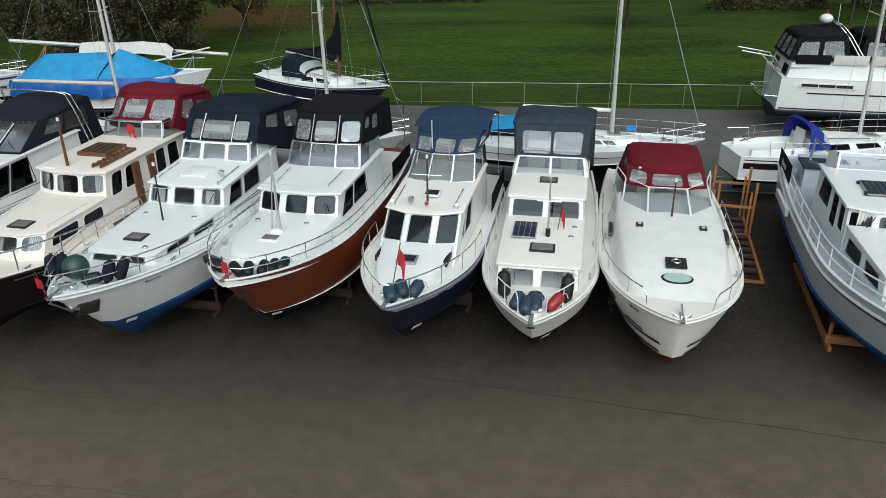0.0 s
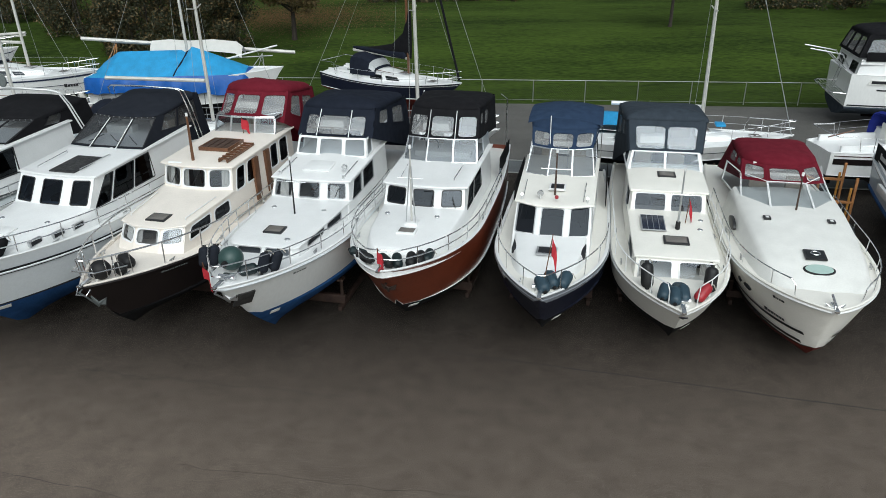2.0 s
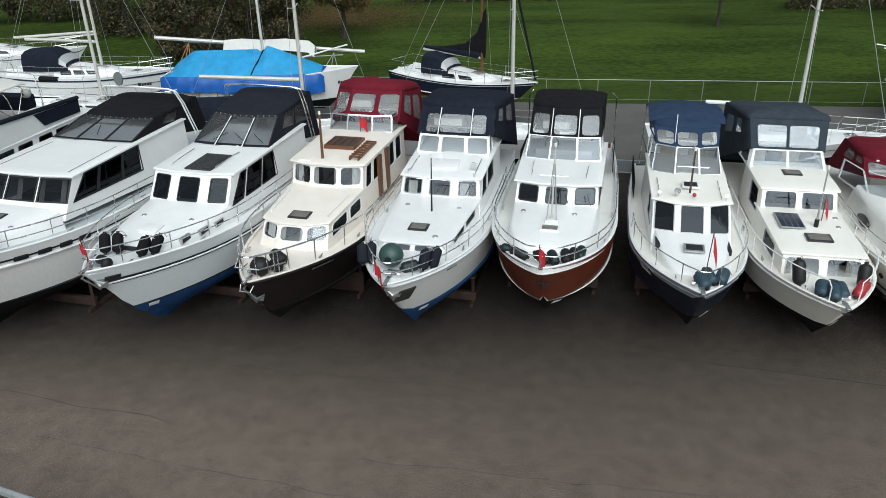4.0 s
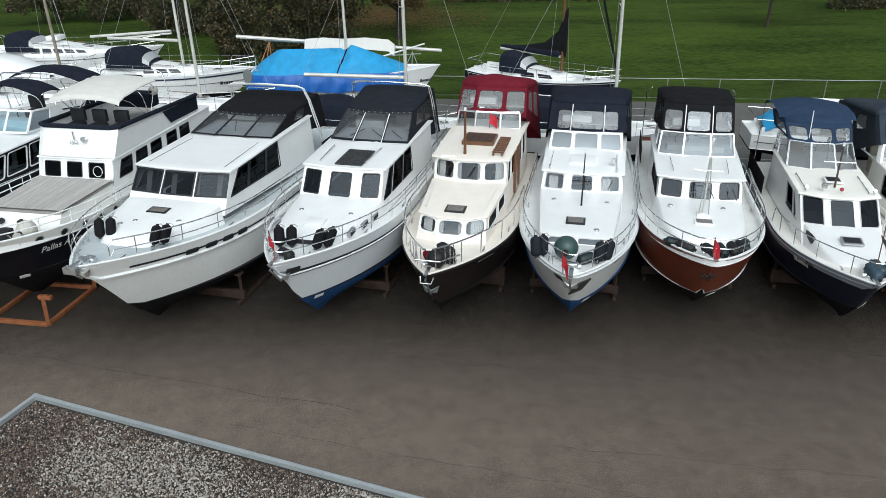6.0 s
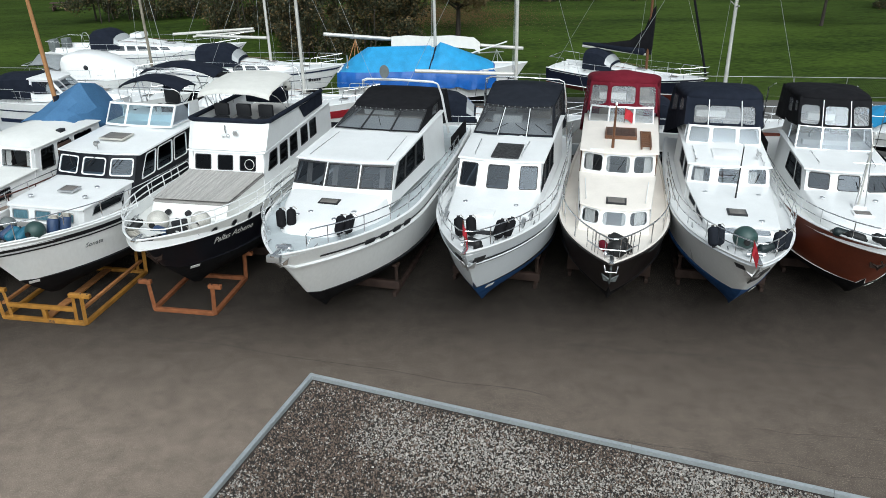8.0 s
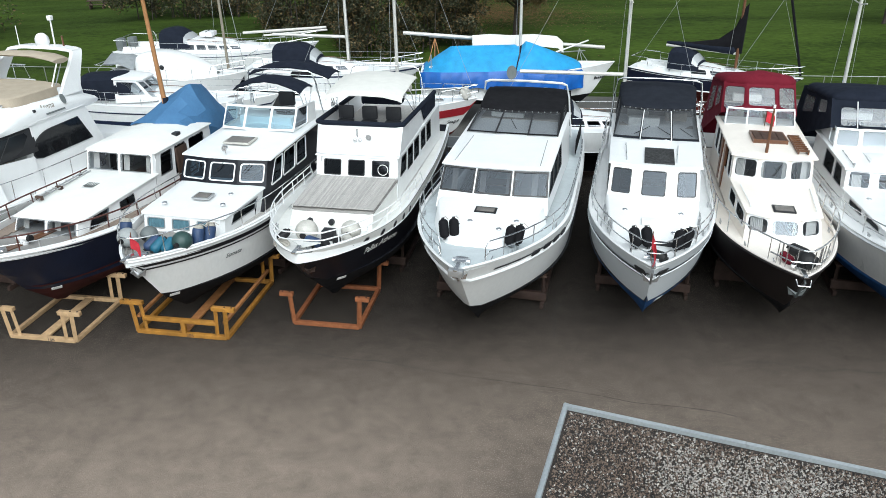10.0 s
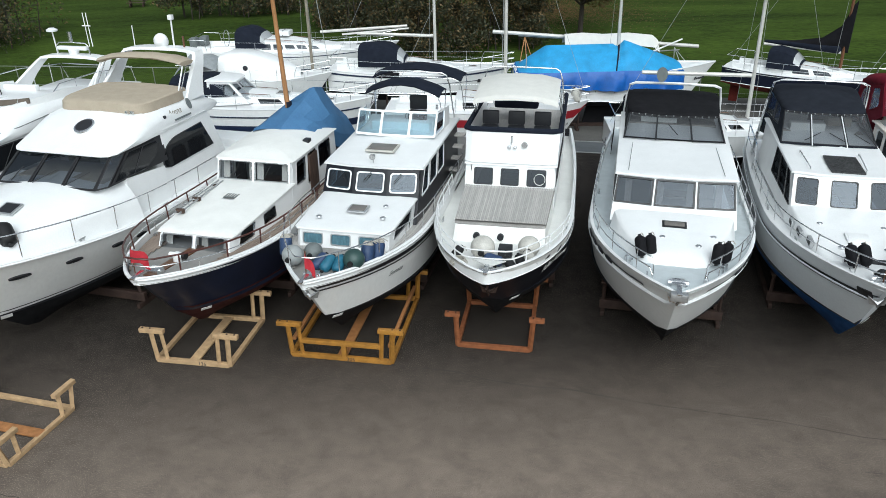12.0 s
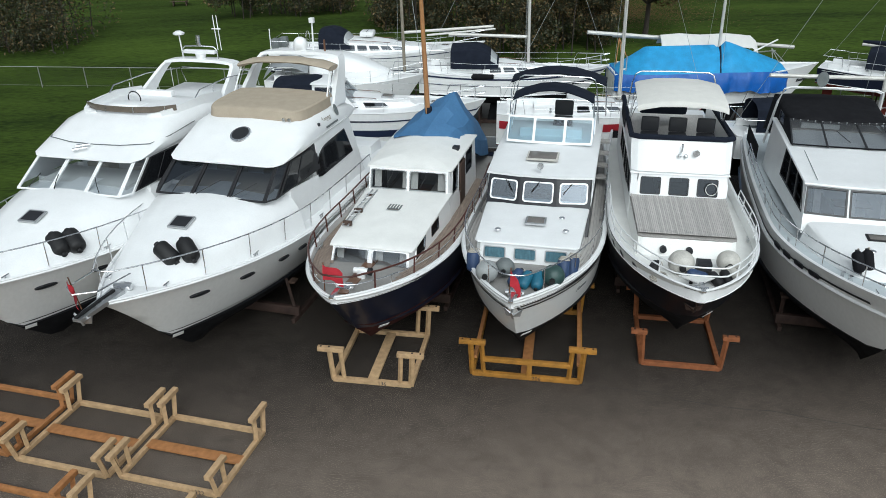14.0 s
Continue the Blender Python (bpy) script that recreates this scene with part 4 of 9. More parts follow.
    flag(b, 0.1, 8.0, 3.78, 0.55, 0.34, lean=0.0, drop=0.4)
    rail(b, H, 0.25, 6.0, 0.6, 5, mid=False, r=0.02)
    bar(b, "pulpit_net_rail", [V(-0.62, 0.9, H.sheer(0.9) + 0.28), V(-0.3, 0.2, H.zt + 0.28), V(0.3, 0.2, H.zt + 0.28), V(0.62, 0.9, H.sheer(0.9) + 0.28)], 0.018)
    for sg in (-1, 1):
        for y in (0.3, 0.55, 0.8, 1.05):
            x = sg * max(H.half(y) - 0.06, 0.1)
            bar(b, "pulpit_bar", [V(x, y, H.sheer(y) + 0.02), V(x * 1.02, y - 0.06, H.sheer(y) + 0.6)], 0.012)
    bow_gear(b, H)
    bar(b, "stem_hoop", [V(-0.16, 0.1, H.zt - 0.1), V(-0.13, -0.03, H.zt - 0.2), V(0.13, -0.03, H.zt - 0.2), V(0.16, 0.1, H.zt - 0.1)], 0.018)
    anchor(b, H, GREYR, drop=0.6)
    bars(b, hull_mark(H, 2.0, 0.16, 1), [0.08, 0.04, 0.05, 0.04, 0.05, 0.09, 0.04, 0.05, 0.04, 0.05], 0.045, GREYR)
    cradle_under(mb, H)
    ball_fender(lying(mb, 0.1, 0.62, H.deckz(0.62) + 0.27), 0.24, RUBBER, "round black fender on the foredeck")
    fender(lying(mb, 0.3, 1.02, H.deckz(1.0) + 0.17, 60, 10), 0.13, 0.36)
    fender(lying(mb, 0.14, 1.5, H.deckz(1.5) + 0.2, 60, 10), 0.15, 0.5)
    fender(lying(mb, -0.2, 1.05, H.deckz(1.05) + 0.15, 30, 10), 0.11, 0.4, REDC, "dark red fender lying on the foredeck")


def boat_c():
    mb = stand(-8.42, 13.54, 0.217)
    b = thing("motor_cruiser", mb, "white steel cruiser with a dark navy canopy and blue bottom", "boat", BOATS)
    H = Hull(b, 11.4, 3.25, 2.8, 2.3, 2.4, 1.35, 0.4, 1.4, 5.0, WHITEH, BLUEAF, blunt=0.8, gun=WHITE, deck=WHITE, rub=GREYH, rubz=0.06, rubr=0.04, bul=0.04)
    house(b, "coachroof", 2.3, 5.6, (0.92, 1.2), (0.86, 1.14), (2.46, 2.3), (2.70, 2.74), WHITE, rf=0.14, c=0.14, ci=0.86, wins={"F": [(0.05, 0.46, 0.3, 0.84), (0.54, 0.95, 0.3, 0.84)], "S": [(0.14, 0.42, 0.42, 0.8, 0.02, 0.04), (0.5, 0.78, 0.42, 0.8, 0.02, 0.02)]}, fmat=ALU, gmat=GLASS, rmat=WHITE, over=0.07, th=0.035, crown=0.03, rad=0.05, fw=0.02, front=0.06)
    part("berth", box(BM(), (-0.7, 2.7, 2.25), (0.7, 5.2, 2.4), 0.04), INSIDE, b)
    tag(b, H, 1.9)
    house(b, "wheelhouse", 5.22, 9.0, (1.2, 1.26), (1.12, 1.2), (2.3, 2.3), (3.26, 3.44), WHITE, rf=0.42, c=0.1, ci=0.38, wins={"F": [(0.16, 0.84, 0.54, 0.95)], "FS": [(0.14, 0.86, 0.54, 0.95)], "S": [(0.08, 0.3, 0.42, 0.9, 0.04, 0), (0.35, 0.62, 0.42, 0.9)]}, fmat=ALU, gmat={"F": LGLASS, "S": DGLASS}, rmat=WHITE, over=0.07, th=0.05, crown=0.05)
    inside(b, 5.75, 8.8, 1.0, 2.1, 3.05, PALEIN)
    for x in (-0.95, 0.55):
        curtain(b, V(x, 5.62, 2.75), V(x + 0.26, 5.62, 2.75), 0.36, 0.14)
    hatch(b, -0.05, 3.25, 2.77, 0.5, 0.42, 0.0, ALUD, SMOKEM)
    hatch(b, -0.02, 6.5, 3.385, 0.8, 0.75, 0.04, WHITE, WHITE)
    for x, y in ((-0.72, 4.7), (0.72, 4.7), (0.5, 2.75)):
        vent(b, x, y, 2.775)
    for x, d in ((0.1, 0.12), (0.75, 0.1)):
        wiper(b, V(x, 5.5, 2.86), V(x + d, 5.6, 3.1))
    for x in (-0.95, 0.95):
        grab(b, [V(x, 5.9, 3.32), V(x, 7.0, 3.38)])
        part("deck_light", tube(BM(), [V(x, 5.75, 3.28), V(x, 5.75, 3.44)], 0.035, 8), STEEL, b)
    mastlet(b, 0.05, 4.3, 2.76, 4.3, RUBBER, 0.025, 0.4)
    lamp(b, 0.85, 6.2, 3.36)
    house(b, "windscreen", 7.3, 9.2, (1.12, 1.16), (1.06, 1.1), (3.42, 3.44), (3.96, 3.98), WHITE, rf=0.25, c=0.06, ci=0.36, wins={"F": [(0.06, 0.94, 0.1, 0.9)], "FS": [(0.08, 0.92, 0.1, 0.9)], "S": [(0.04, 0.3, 0.1, 0.9)]}, gmat=CLEAR, fmat=WHITE, rad=0.05, back=False, wname="windscreen_frame")
    canopy(b, 7.6, 11.3, 0.6, (1.2, 1.52), (1.16, 1.36), (3.97, 2.6), (4.72, 4.54), NAVYC, {"F": [(0.02, 0.98, 0.06, 0.72)], "FS": [(0.02, 0.62, 0.06, 0.72)], "S": [(0.12, 0.36, 0.5, 0.86), (0.5, 0.82, 0.5, 0.86)], "B": [(0.2, 0.8, 0.4, 0.85)]}, VINYL, crown=0.15, c=0.2, ci=0.42, fw=0.02, hoops=(2, 3))
    seats(b, 3.0, 9.0)
    rail(b, H, 0.2, 8.2, 0.5, 7, mid=True)
    bow_gear(b, H)
    anchor(b, H, drop=0.5)
    plate(b, H, 0.8, 0.4, 1, 0.46, 0.48, mat("dull_steel_plate", (0.10, 0.10, 0.10), 0.5, 0.5, var=0.3, scale=5), "hawse_plate", off=0.004)
    plate(b, H, 0.62, 0.2, -1, 0.3, 0.16, INK, "bow_badge", off=0.006, th=0.008)
    flag(b, -0.18, 0.15, H.zt, 0.6, 0.2, lean=-0.12, drop=1.6)
    bars(b, hull_mark(H, 2.05, 0.2, 1), [0.09, 0.035, 0.03, 0.04, 0.03, 0.04, 0.03], 0.05, GREYR)
    cradle_under(mb, H)
    ball_fender(lying(mb, -0.18, 1.15, H.deckz(1.15) + 0.36), 0.29)
    for x, y, a in ((-0.9, 1.22, 15), (-0.74, 1.36, 5), (0.6, 1.2, -15), (0.8, 1.4, -25)):
        fender(lying(mb, x, y, H.deckz(y) + 0.3, a, 62), 0.13, 0.48, SLATEC, "black-navy cloth-covered fender tied to the bow rail")
    fender(lying(mb, 0.3, 1.0, H.deckz(1.0) + 0.17, -60, 8), 0.13, 0.42, DGREENF, "dark green fender on the foredeck")


def boat_d():
    mb = stand(-4.94, 14.26, 0.225)
    b = thing("motor_cruiser", mb, "white cruiser with red-brown hull and black canopy", "boat", BOATS)
    H = Hull(b, 10.9, 3.4, 2.8, 2.3, 2.5, 1.15, 0.4, 1.45, 4.6, BROWNH, BLACKAF, p=2.4, blunt=0.74, stripe=WHITEH, sh=0.02, gun=WHITE, deck=WHITE2, bul=0.16)
    coachroof(b, H, 1.6, 4.4, 1.02, 1.18, 2.64, 2.74, WHITE, 1.4, 0.5)
    tag(b, H, 1.75, 1.15)
    house(b, "wheelhouse", 3.7, 8.0, (1.17, 1.26), (1.12, 1.2), (2.1, 2.1), (3.26, 3.36), WHITE, rf=0.6, c=0.16, ci=0.36, wins={"F": [(0.16, 0.84, 0.6, 0.93)], "FS": [(0.16, 0.86, 0.6, 0.93)], "S": [(0.1, 0.3, 0.42, 0.88, 0.05, 0), (0.34, 0.62, 0.42, 0.88, 0, -0.05)]}, fmat=ALUD, gmat=DGLASS, rmat=WHITE, over=0.09, th=0.05, crown=0.0)
    inside(b, 4.4, 7.8, 1.0, 2.0, 3.1)
    hatch(b, -0.02, 2.5, 2.71, 0.5, 0.36, 0.0, WHITE, SMOKEM)
    for x in (-0.82, 0.55):
        vent(b, x, 3.45, 2.76)
    for x in (0.35, 0.95):
        wiper(b, V(x, 3.9, 2.86), V(x - 0.12, 4.1, 3.1))
    part("mast_step", box(BM(), (-0.18, 2.82, 2.70), (0.16, 3.1, 2.80), 0.02), WHITE, b)
    mastlet(b, -0.02, 2.98, 2.72, 4.75, MASTM, 0.028, 0.35)
    bar(b, "mast_stay", [V(-0.14, 2.86, 2.74), V(-0.04, 3.0, 4.3)], 0.014, ALU)
    bar(b, "mast_stay", [V(0.12, 2.86, 2.74), V(0.0, 3.0, 4.3)], 0.014, ALU)
    house(b, "windscreen", 6.1, 8.2, (1.12, 1.16), (1.04, 1.08), (3.36, 3.36), (4.0, 3.98), ALU, rf=0.32, c=0.12, ci=0.36, wins={"F": [(0.02, 0.98, 0.03, 0.97)], "FS": [(0.03, 0.97, 0.03, 0.97)], "S": [(0.04, 0.5, 0.05, 0.95)]}, gmat=SMOKEL, fmat=STEEL, rad=0.01, back=False, wname="windscreen_frame", fw=0.015)
    part("dash", box(BM(), (-0.85, 6.5, 3.38), (0.85, 6.85, 3.56), 0.05), WHITE2, b)
    part("steering_wheel", tube(BM(), [V(-0.4 + math.cos(q) * 0.2, 6.95, 3.62 + math.sin(q) * 0.2) for q in [k * math.pi / 8 for k in range(16)]], 0.018, 6, closed=True), RUBBER, b)
    canopy(b, 6.42, 9.6, 0.5, (1.07, 1.14), (1.03, 1.12), (3.98, 3.5), (4.81, 4.75), BLACKC, {"F": [(0.08, 0.92, 0.08, 0.74)], "FS": [(0.12, 0.9, 0.08, 0.74)], "S": [(0.06, 0.22, 0.45, 0.8), (0.3, 0.5, 0.35, 0.8)]}, VINYL, crown=0.08, c=0.22, ci=0.38, hoops=(2, 3), hoop_m=ALU)
    seats(b, 2.8, 7.4)
    for sg in (-1, 1):
        part("spray_cloth", box(BM(), (sg * 1.5 - 0.01, 8.2, H.sheer(9)), (sg * 1.5 + 0.01, 10.3, H.sheer(9) + 0.55)), BLACKC, b)
        bar(b, "canopy_hoop", [V(sg * 1.45, 9.9, H.sheer(9)), V(sg * 1.45, 9.9, 4.4), V(sg * 1.3, 9.6, 4.62)], 0.018)
    grab(b, [V(-0.75, 4.7, 3.34), V(-0.8, 5.7, 3.4)])
    grab(b, [V(0.75, 4.7, 3.34), V(0.8, 5.7, 3.4)])
    rail(b, H, 0.35, 7.6, 0.46, 7, mid=True)
    bow_gear(b, H, 0.75)
    flag(b, -0.05, 0.25, H.zt, 0.5, 0.2, lean=-0.05, drop=1.2)
    anchor(b, H, RUSTY, z=2.2, drop=0.25)
    cradle_under(mb, H)
    for k, (x, y) in enumerate(((-0.85, 1.1), (-0.6, 0.85), (-0.05, 0.72), (0.22, 0.78), (0.5, 0.95), (0.68, 1.1), (0.84, 1.28))):
        fender(lying(mb, x, y, H.deckz(y) + 0.2, 50 - 20 * (x > 0) - 40 * x, 12), 0.12, 0.46, RUBBER if k % 3 else DGREENF, "black inflated fender lying on the foredeck" if k % 3 else "dark green fender lying on the foredeck")
    bars(b, hull_mark(H, 8.6, 0.2, 1), [0.16, 0.1, 0.12, 0.1, 0.1], 0.14, PALEINK)


def boat_e():
    mb = stand(-1.38, 13.7, 0.215)
    b = thing("motor_cruiser", mb, "white and navy hulled cruiser with a blue bimini canopy", "boat", BOATS)
    H = Hull(b, 9.6, 3.0, 2.4, 2.0, 2.15, 1.25, 0.55, 0.95, 4.1, NAVYH, BLACKAF, blunt=0.95, p=2.15, stripe=NAVYH, sh=0.03, gun=WHITE, deck=CREAM2, rub=GREYM, rubz=0.1, rubr=0.03, bul=0.04, band=[(0.0, 0.24, GREYM, 0.1, 9.3)])
    coachroof(b, H, 1.2, 3.9, 0.75, 1.0, 2.34, 2.6, WHITE, 1.4, 0.35)
    for sg in (-1, 1):
        part("side_port", box(BM(), (sg * 0.86 - 0.05, 2.35, 2.3), (sg * 0.86 + 0.06, 2.95, 2.46), 0.03), SEAT, b)
    tag(b, H, 1.5, 1.2)
    house(b, "wheelhouse", 2.48, 7.4, (1.0, 1.1), (0.98, 1.04), (2.05, 2.0), (3.1, 3.22), WHITE, rf=1.18, c=0.26, ci=0.36, wins={"F": [(0.1, 0.9, 0.46, 0.97)], "FS": [(0.16, 0.9, 0.46, 0.97)], "S": [(0.12, 0.2, 0.35, 0.85, 0.05, 0), (0.23, 0.42, 0.35, 0.85)]}, fmat=ALU, gmat=DGLASS, rmat=CREAM2, over=0.06, th=0.05, crown=0.01, front=0.05, rad=0.05)
    inside(b, 3.9, 7.2, 0.9, 1.9, 2.9)
    hatch(b, -0.02, 2.15, 2.53, 0.5, 0.36, 0.04, ALU, SEAT)
    hatch(b, 0.02, 4.75, 3.24, 0.45, 0.4, 0.02, WHITE, SEAT)
    mastlet(b, -0.02, 4.35, 3.18, 4.35, DARKW, 0.03, 0.4)
    bar(b, "aerial", [V(-0.35, 6.4, 3.3), V(-0.37, 6.5, 4.75)], 0.012, WHITE)
    bar(b, "aerial", [V(0.18, 6.2, 3.3), V(0.18, 6.25, 4.1)], 0.014, ALU)
    house(b, "windscreen", 5.65, 7.6, (0.96, 1.04), (0.86, 0.98), (3.22, 3.2), (3.85, 3.85), STEEL, rf=0.65, c=0.22, ci=0.36, wins={"F": [(0.03, 0.97, 0.03, 0.97)], "FS": [(0.03, 0.97, 0.03, 0.97)], "S": [(0.04, 0.7, 0.04, 0.96)]}, gmat=SMOKEL, fmat=STEEL, rad=0.01, back=False, wname="windscreen_frame", fw=0.015)
    canopy(b, 6.3, 8.2, 0.6, (0.88, 1.0), (0.94, 1.05), (3.85, 3.85), (4.28, 4.34), BLUEC, {"F": [(0.08, 0.92, 0.05, 0.8)], "FS": [(0.08, 0.9, 0.08, 0.8)], "S": [(0.1, 0.8, 0.1, 0.8)]}, VINYL, crown=0.1, c=0.25, ci=0.38, rb=-0.4)
    bm = BM()
    part("bimini_top", loft(bm, [[V(x, y, z - 0.12 * x * x) for x in (-1.1, -0.95, -0.5, 0, 0.5, 0.95, 1.1)] for y, z in ((7.3, 4.44), (7.6, 4.56), (8.5, 4.6), (9.3, 4.5), (9.7, 4.3))], closed=False, caps=False), BLUEC, b)
    for sg in (-1, 1):
        bar(b, "bimini_pole", [V(sg * 1.12, 9.6, 2.2), V(sg * 1.08, 9.6, 4.2)], 0.015)
        part("spray_cloth", box(BM(), (sg * 1.36 - 0.01, 6.6, H.sheer(8)), (sg * 1.36 + 0.01, 9.2, H.sheer(8) + 0.55)), BLACKC, b)
    part("stern_locker", box(BM(), (0.55, 7.5, 2.1), (1.0, 8.0, 2.75), 0.03), CREAM, b)
    seats(b, 2.6, 7.0, 0.42)
    for x in (-0.55, 0.5):
        grab(b, [V(x * 1.5, 4.0, 3.14), V(x * 1.55, 5.2, 3.2)])
    lamp(b, -0.38, 4.05, 3.16)
    part("search_light_red", ball(BM(), (0.05, 3.95, 3.27), 0.055, seg=10), REDSTR, b)
    wiper(b, V(0.75, 3.48, 2.64), V(0.5, 3.88, 3.0))
    for x in (-0.85, 0.85):
        part("cowl_vent", tube(BM(), [V(x, 3.95, 3.12), V(x, 3.95, 3.26), V(x, 3.88, 3.32)], 0.03, 8, r1=0.045), STEEL, b)
    rail(b, H, 0.25, 4.2, 0.5, 4)
    bow_gear(b, H, 0.5)
    flag(b, 0.03, 0.42, H.sheer(0.5), 1.22, 0.16, lean=0.5, drop=2.6)
    for y in (1.6, 2.2):
        plate(b, H, y, 0.16, 1, 0.3, 0.06, STEEL, "fairlead", off=0.03)
    plate(b, H, 1.7, 0.14, -1, 0.3, 0.08, STEEL, "fairlead", off=0.03)
    bars(b, hull_mark(H, 2.1, 0.34, -1, 0.03), [0.14, 0.08, 0.09, 0.08, 0.09], 0.13, PALEINK)
    cradle_under(mb, H)
    for x, y in ((0.02, 0.5), (0.2, 0.82), (0.5, 0.88)):
        fender(lying(mb, x, y, H.deckz(y) + 0.2, -20 if x > 0.3 else 25, 20), 0.15, 0.46, BLUEF, "slate blue fender lying on the foredeck")


def boat_f():
    mb = stand(1.78, 13.47, 0.188)
    b = thing("motor_cruiser", mb, "cream polyester cruiser with a slate blue canopy", "boat", BOATS)
    H = Hull(b, 10.6, 2.95, 2.12, 1.85, 1.95, 1.1, 0.4, 1.0, 3.7, CREAM2, BLACKAF, p=2.2, gun=CREAM2, deck=CREAM2, rub=WHITE, rubz=0.12, rubr=0.03, bul=0.05)
    house(b, "fore_cabin", 1.85, 5.2, (1.0, 1.08), (0.96, 1.02), (1.75, 1.75), (2.42, 2.5), CREAM2, rf=0.3, c=0.16, ci=0.98, wins={"F": [(0.05, 0.45, 0.25, 0.88), (0.55, 0.95, 0.25, 0.88)], "S": [(0.2, 0.55, 0.35, 0.8)]}, fmat=ALU, gmat=LGLASS, rmat=CREAM2, over=0.06, th=0.05, crown=0.05, rad=0.06)
    house(b, "wheelhouse", 4.55, 7.2, (1.06, 1.1), (1.0, 1.04), (1.9, 1.9), (3.04, 3.08), CREAM2, rf=0.5, c=0.1, ci=0.97, wins={"F": [(0.05, 0.46, 0.58, 0.95), (0.54, 0.95, 0.58, 0.95)], "S": [(0.1, 0.5, 0.4, 0.88)]}, fmat=ALU, gmat=GLASS, rmat=CREAM2, over=0.06, th=0.06, crown=0.05, rad=0.06)
    inside(b, 2.4, 4.6, 0.85, 1.6, 2.2)
    inside(b, 5.1, 7.0, 0.95, 1.8, 2.8)
    for x in (-0.85, 0.6):
        curtain(b, V(x, 2.25, 1.95), V(x + 0.28, 2.25, 1.95), 0.34)
    solar(b, -0.46, 3.85, 2.575, 0.62, 0.95, 0.02)
    hatch(b, 0.05, 2.92, 2.54, 0.62, 0.42, 0.02, ALUD, SMOKEM)
    hatch(b, 0.0, 6.1, 3.17, 0.5, 0.42, 0.0, ALUD, SMOKEM)
    mastlet(b, 0.14, 3.6, 2.5, 4.15, ALU, 0.03, 0.3)
    part("mast_shoe", tube(BM(), [V(0.14, 3.6, 2.52), V(0.14, 3.6, 2.78)], 0.06, 8), RUBBER, b)
    flag(b, 0.36, 3.95, 2.45, 0.75, 0.12, lean=0.3, drop=2.4)
    vent(b, 0.72, 3.7, 2.54), vent(b, 0.8, 4.3, 2.55)
    house(b, "windscreen", 6.6, 8.6, (1.1, 1.14), (1.0, 1.06), (3.11, 3.08), (3.6, 3.6), WHITE, rf=0.35, c=0.1, ci=0.96, wins={"F": [(0.03, 0.485, 0.06, 0.94), (0.515, 0.97, 0.06, 0.94)], "S": [(0.04, 0.6, 0.08, 0.92)]}, gmat=CLEAR, fmat=WHITE, rad=0.02, back=False, wname="windscreen_frame")
    canopy(b, 6.95, 10.9, 0.5, (1.08, 1.32), (1.16, 1.26), (3.58, 1.95), (4.46, 4.15), DNAVYC, {"F": [(0.09, 0.485, 0.08, 0.78), (0.515, 0.91, 0.08, 0.78)], "S": [(0.2, 0.42, 0.5, 0.85), (0.5, 0.82, 0.5, 0.85)], "B": [(0.2, 0.8, 0.4, 0.85)]}, VINYL, crown=0.1, c=0.12, ci=0.95, fw=0.035)
    seats(b, 2.3, 7.9)
    rail(b, H, 0.45, 7.5, 0.5, 6, loop=False, material=WHITE)
    bow_gear(b, H, 0.55)
    part("stem_badge", loft(BM(), [[V(-0.1, 0.0, 2.0), V(0.1, 0.0, 2.0), V(0.0, 0.06, 1.93)], [V(-0.1, 0.05, 2.0), V(0.1, 0.05, 2.0), V(0, 0.1, 1.93)]]), INK, b)
    tag(b, H, 1.4, 1.15)
    cradle_under(mb, H)
    fender(lying(mb, -0.72, 1.4, H.deckz(1.4) + 0.32, 10, 65), 0.15, 0.6, label="black ribbed fender standing on the foredeck")
    fender(lying(mb, 0.72, 1.4, H.deckz(1.4) + 0.32, -10, 65), 0.15, 0.6, label="black ribbed fender standing on the foredeck")
    for x, y in ((-0.36, 0.8), (-0.14, 0.6), (0.06, 0.75)):
        fender(lying(mb, x, y, H.deckz(y) + 0.19, 40 * x, 15), 0.14, 0.5, BLUEF, "slate blue fender lying on the foredeck")
    fender(lying(mb, 0.48, 0.8, H.deckz(0.8) + 0.24, -40, 30), 0.13, 0.5, REDSTR, "red fender lying on the foredeck")
    c = thing("rope_coil", lying(mb, 0.02, 1.25, H.deckz(1.25) + 0.06), "coiled blue-green rope on the foredeck", "rope")
    for k in range(4):
        part("rope_turn", tube(BM(), [V(math.cos(a) * (0.2 - k * 0.02), math.sin(a) * (0.16 - k * 0.01), 0.03 + k * 0.03) for a in [i * math.pi / 8 for i in range(16)]], 0.02, 6, closed=True), BLUEF, c)


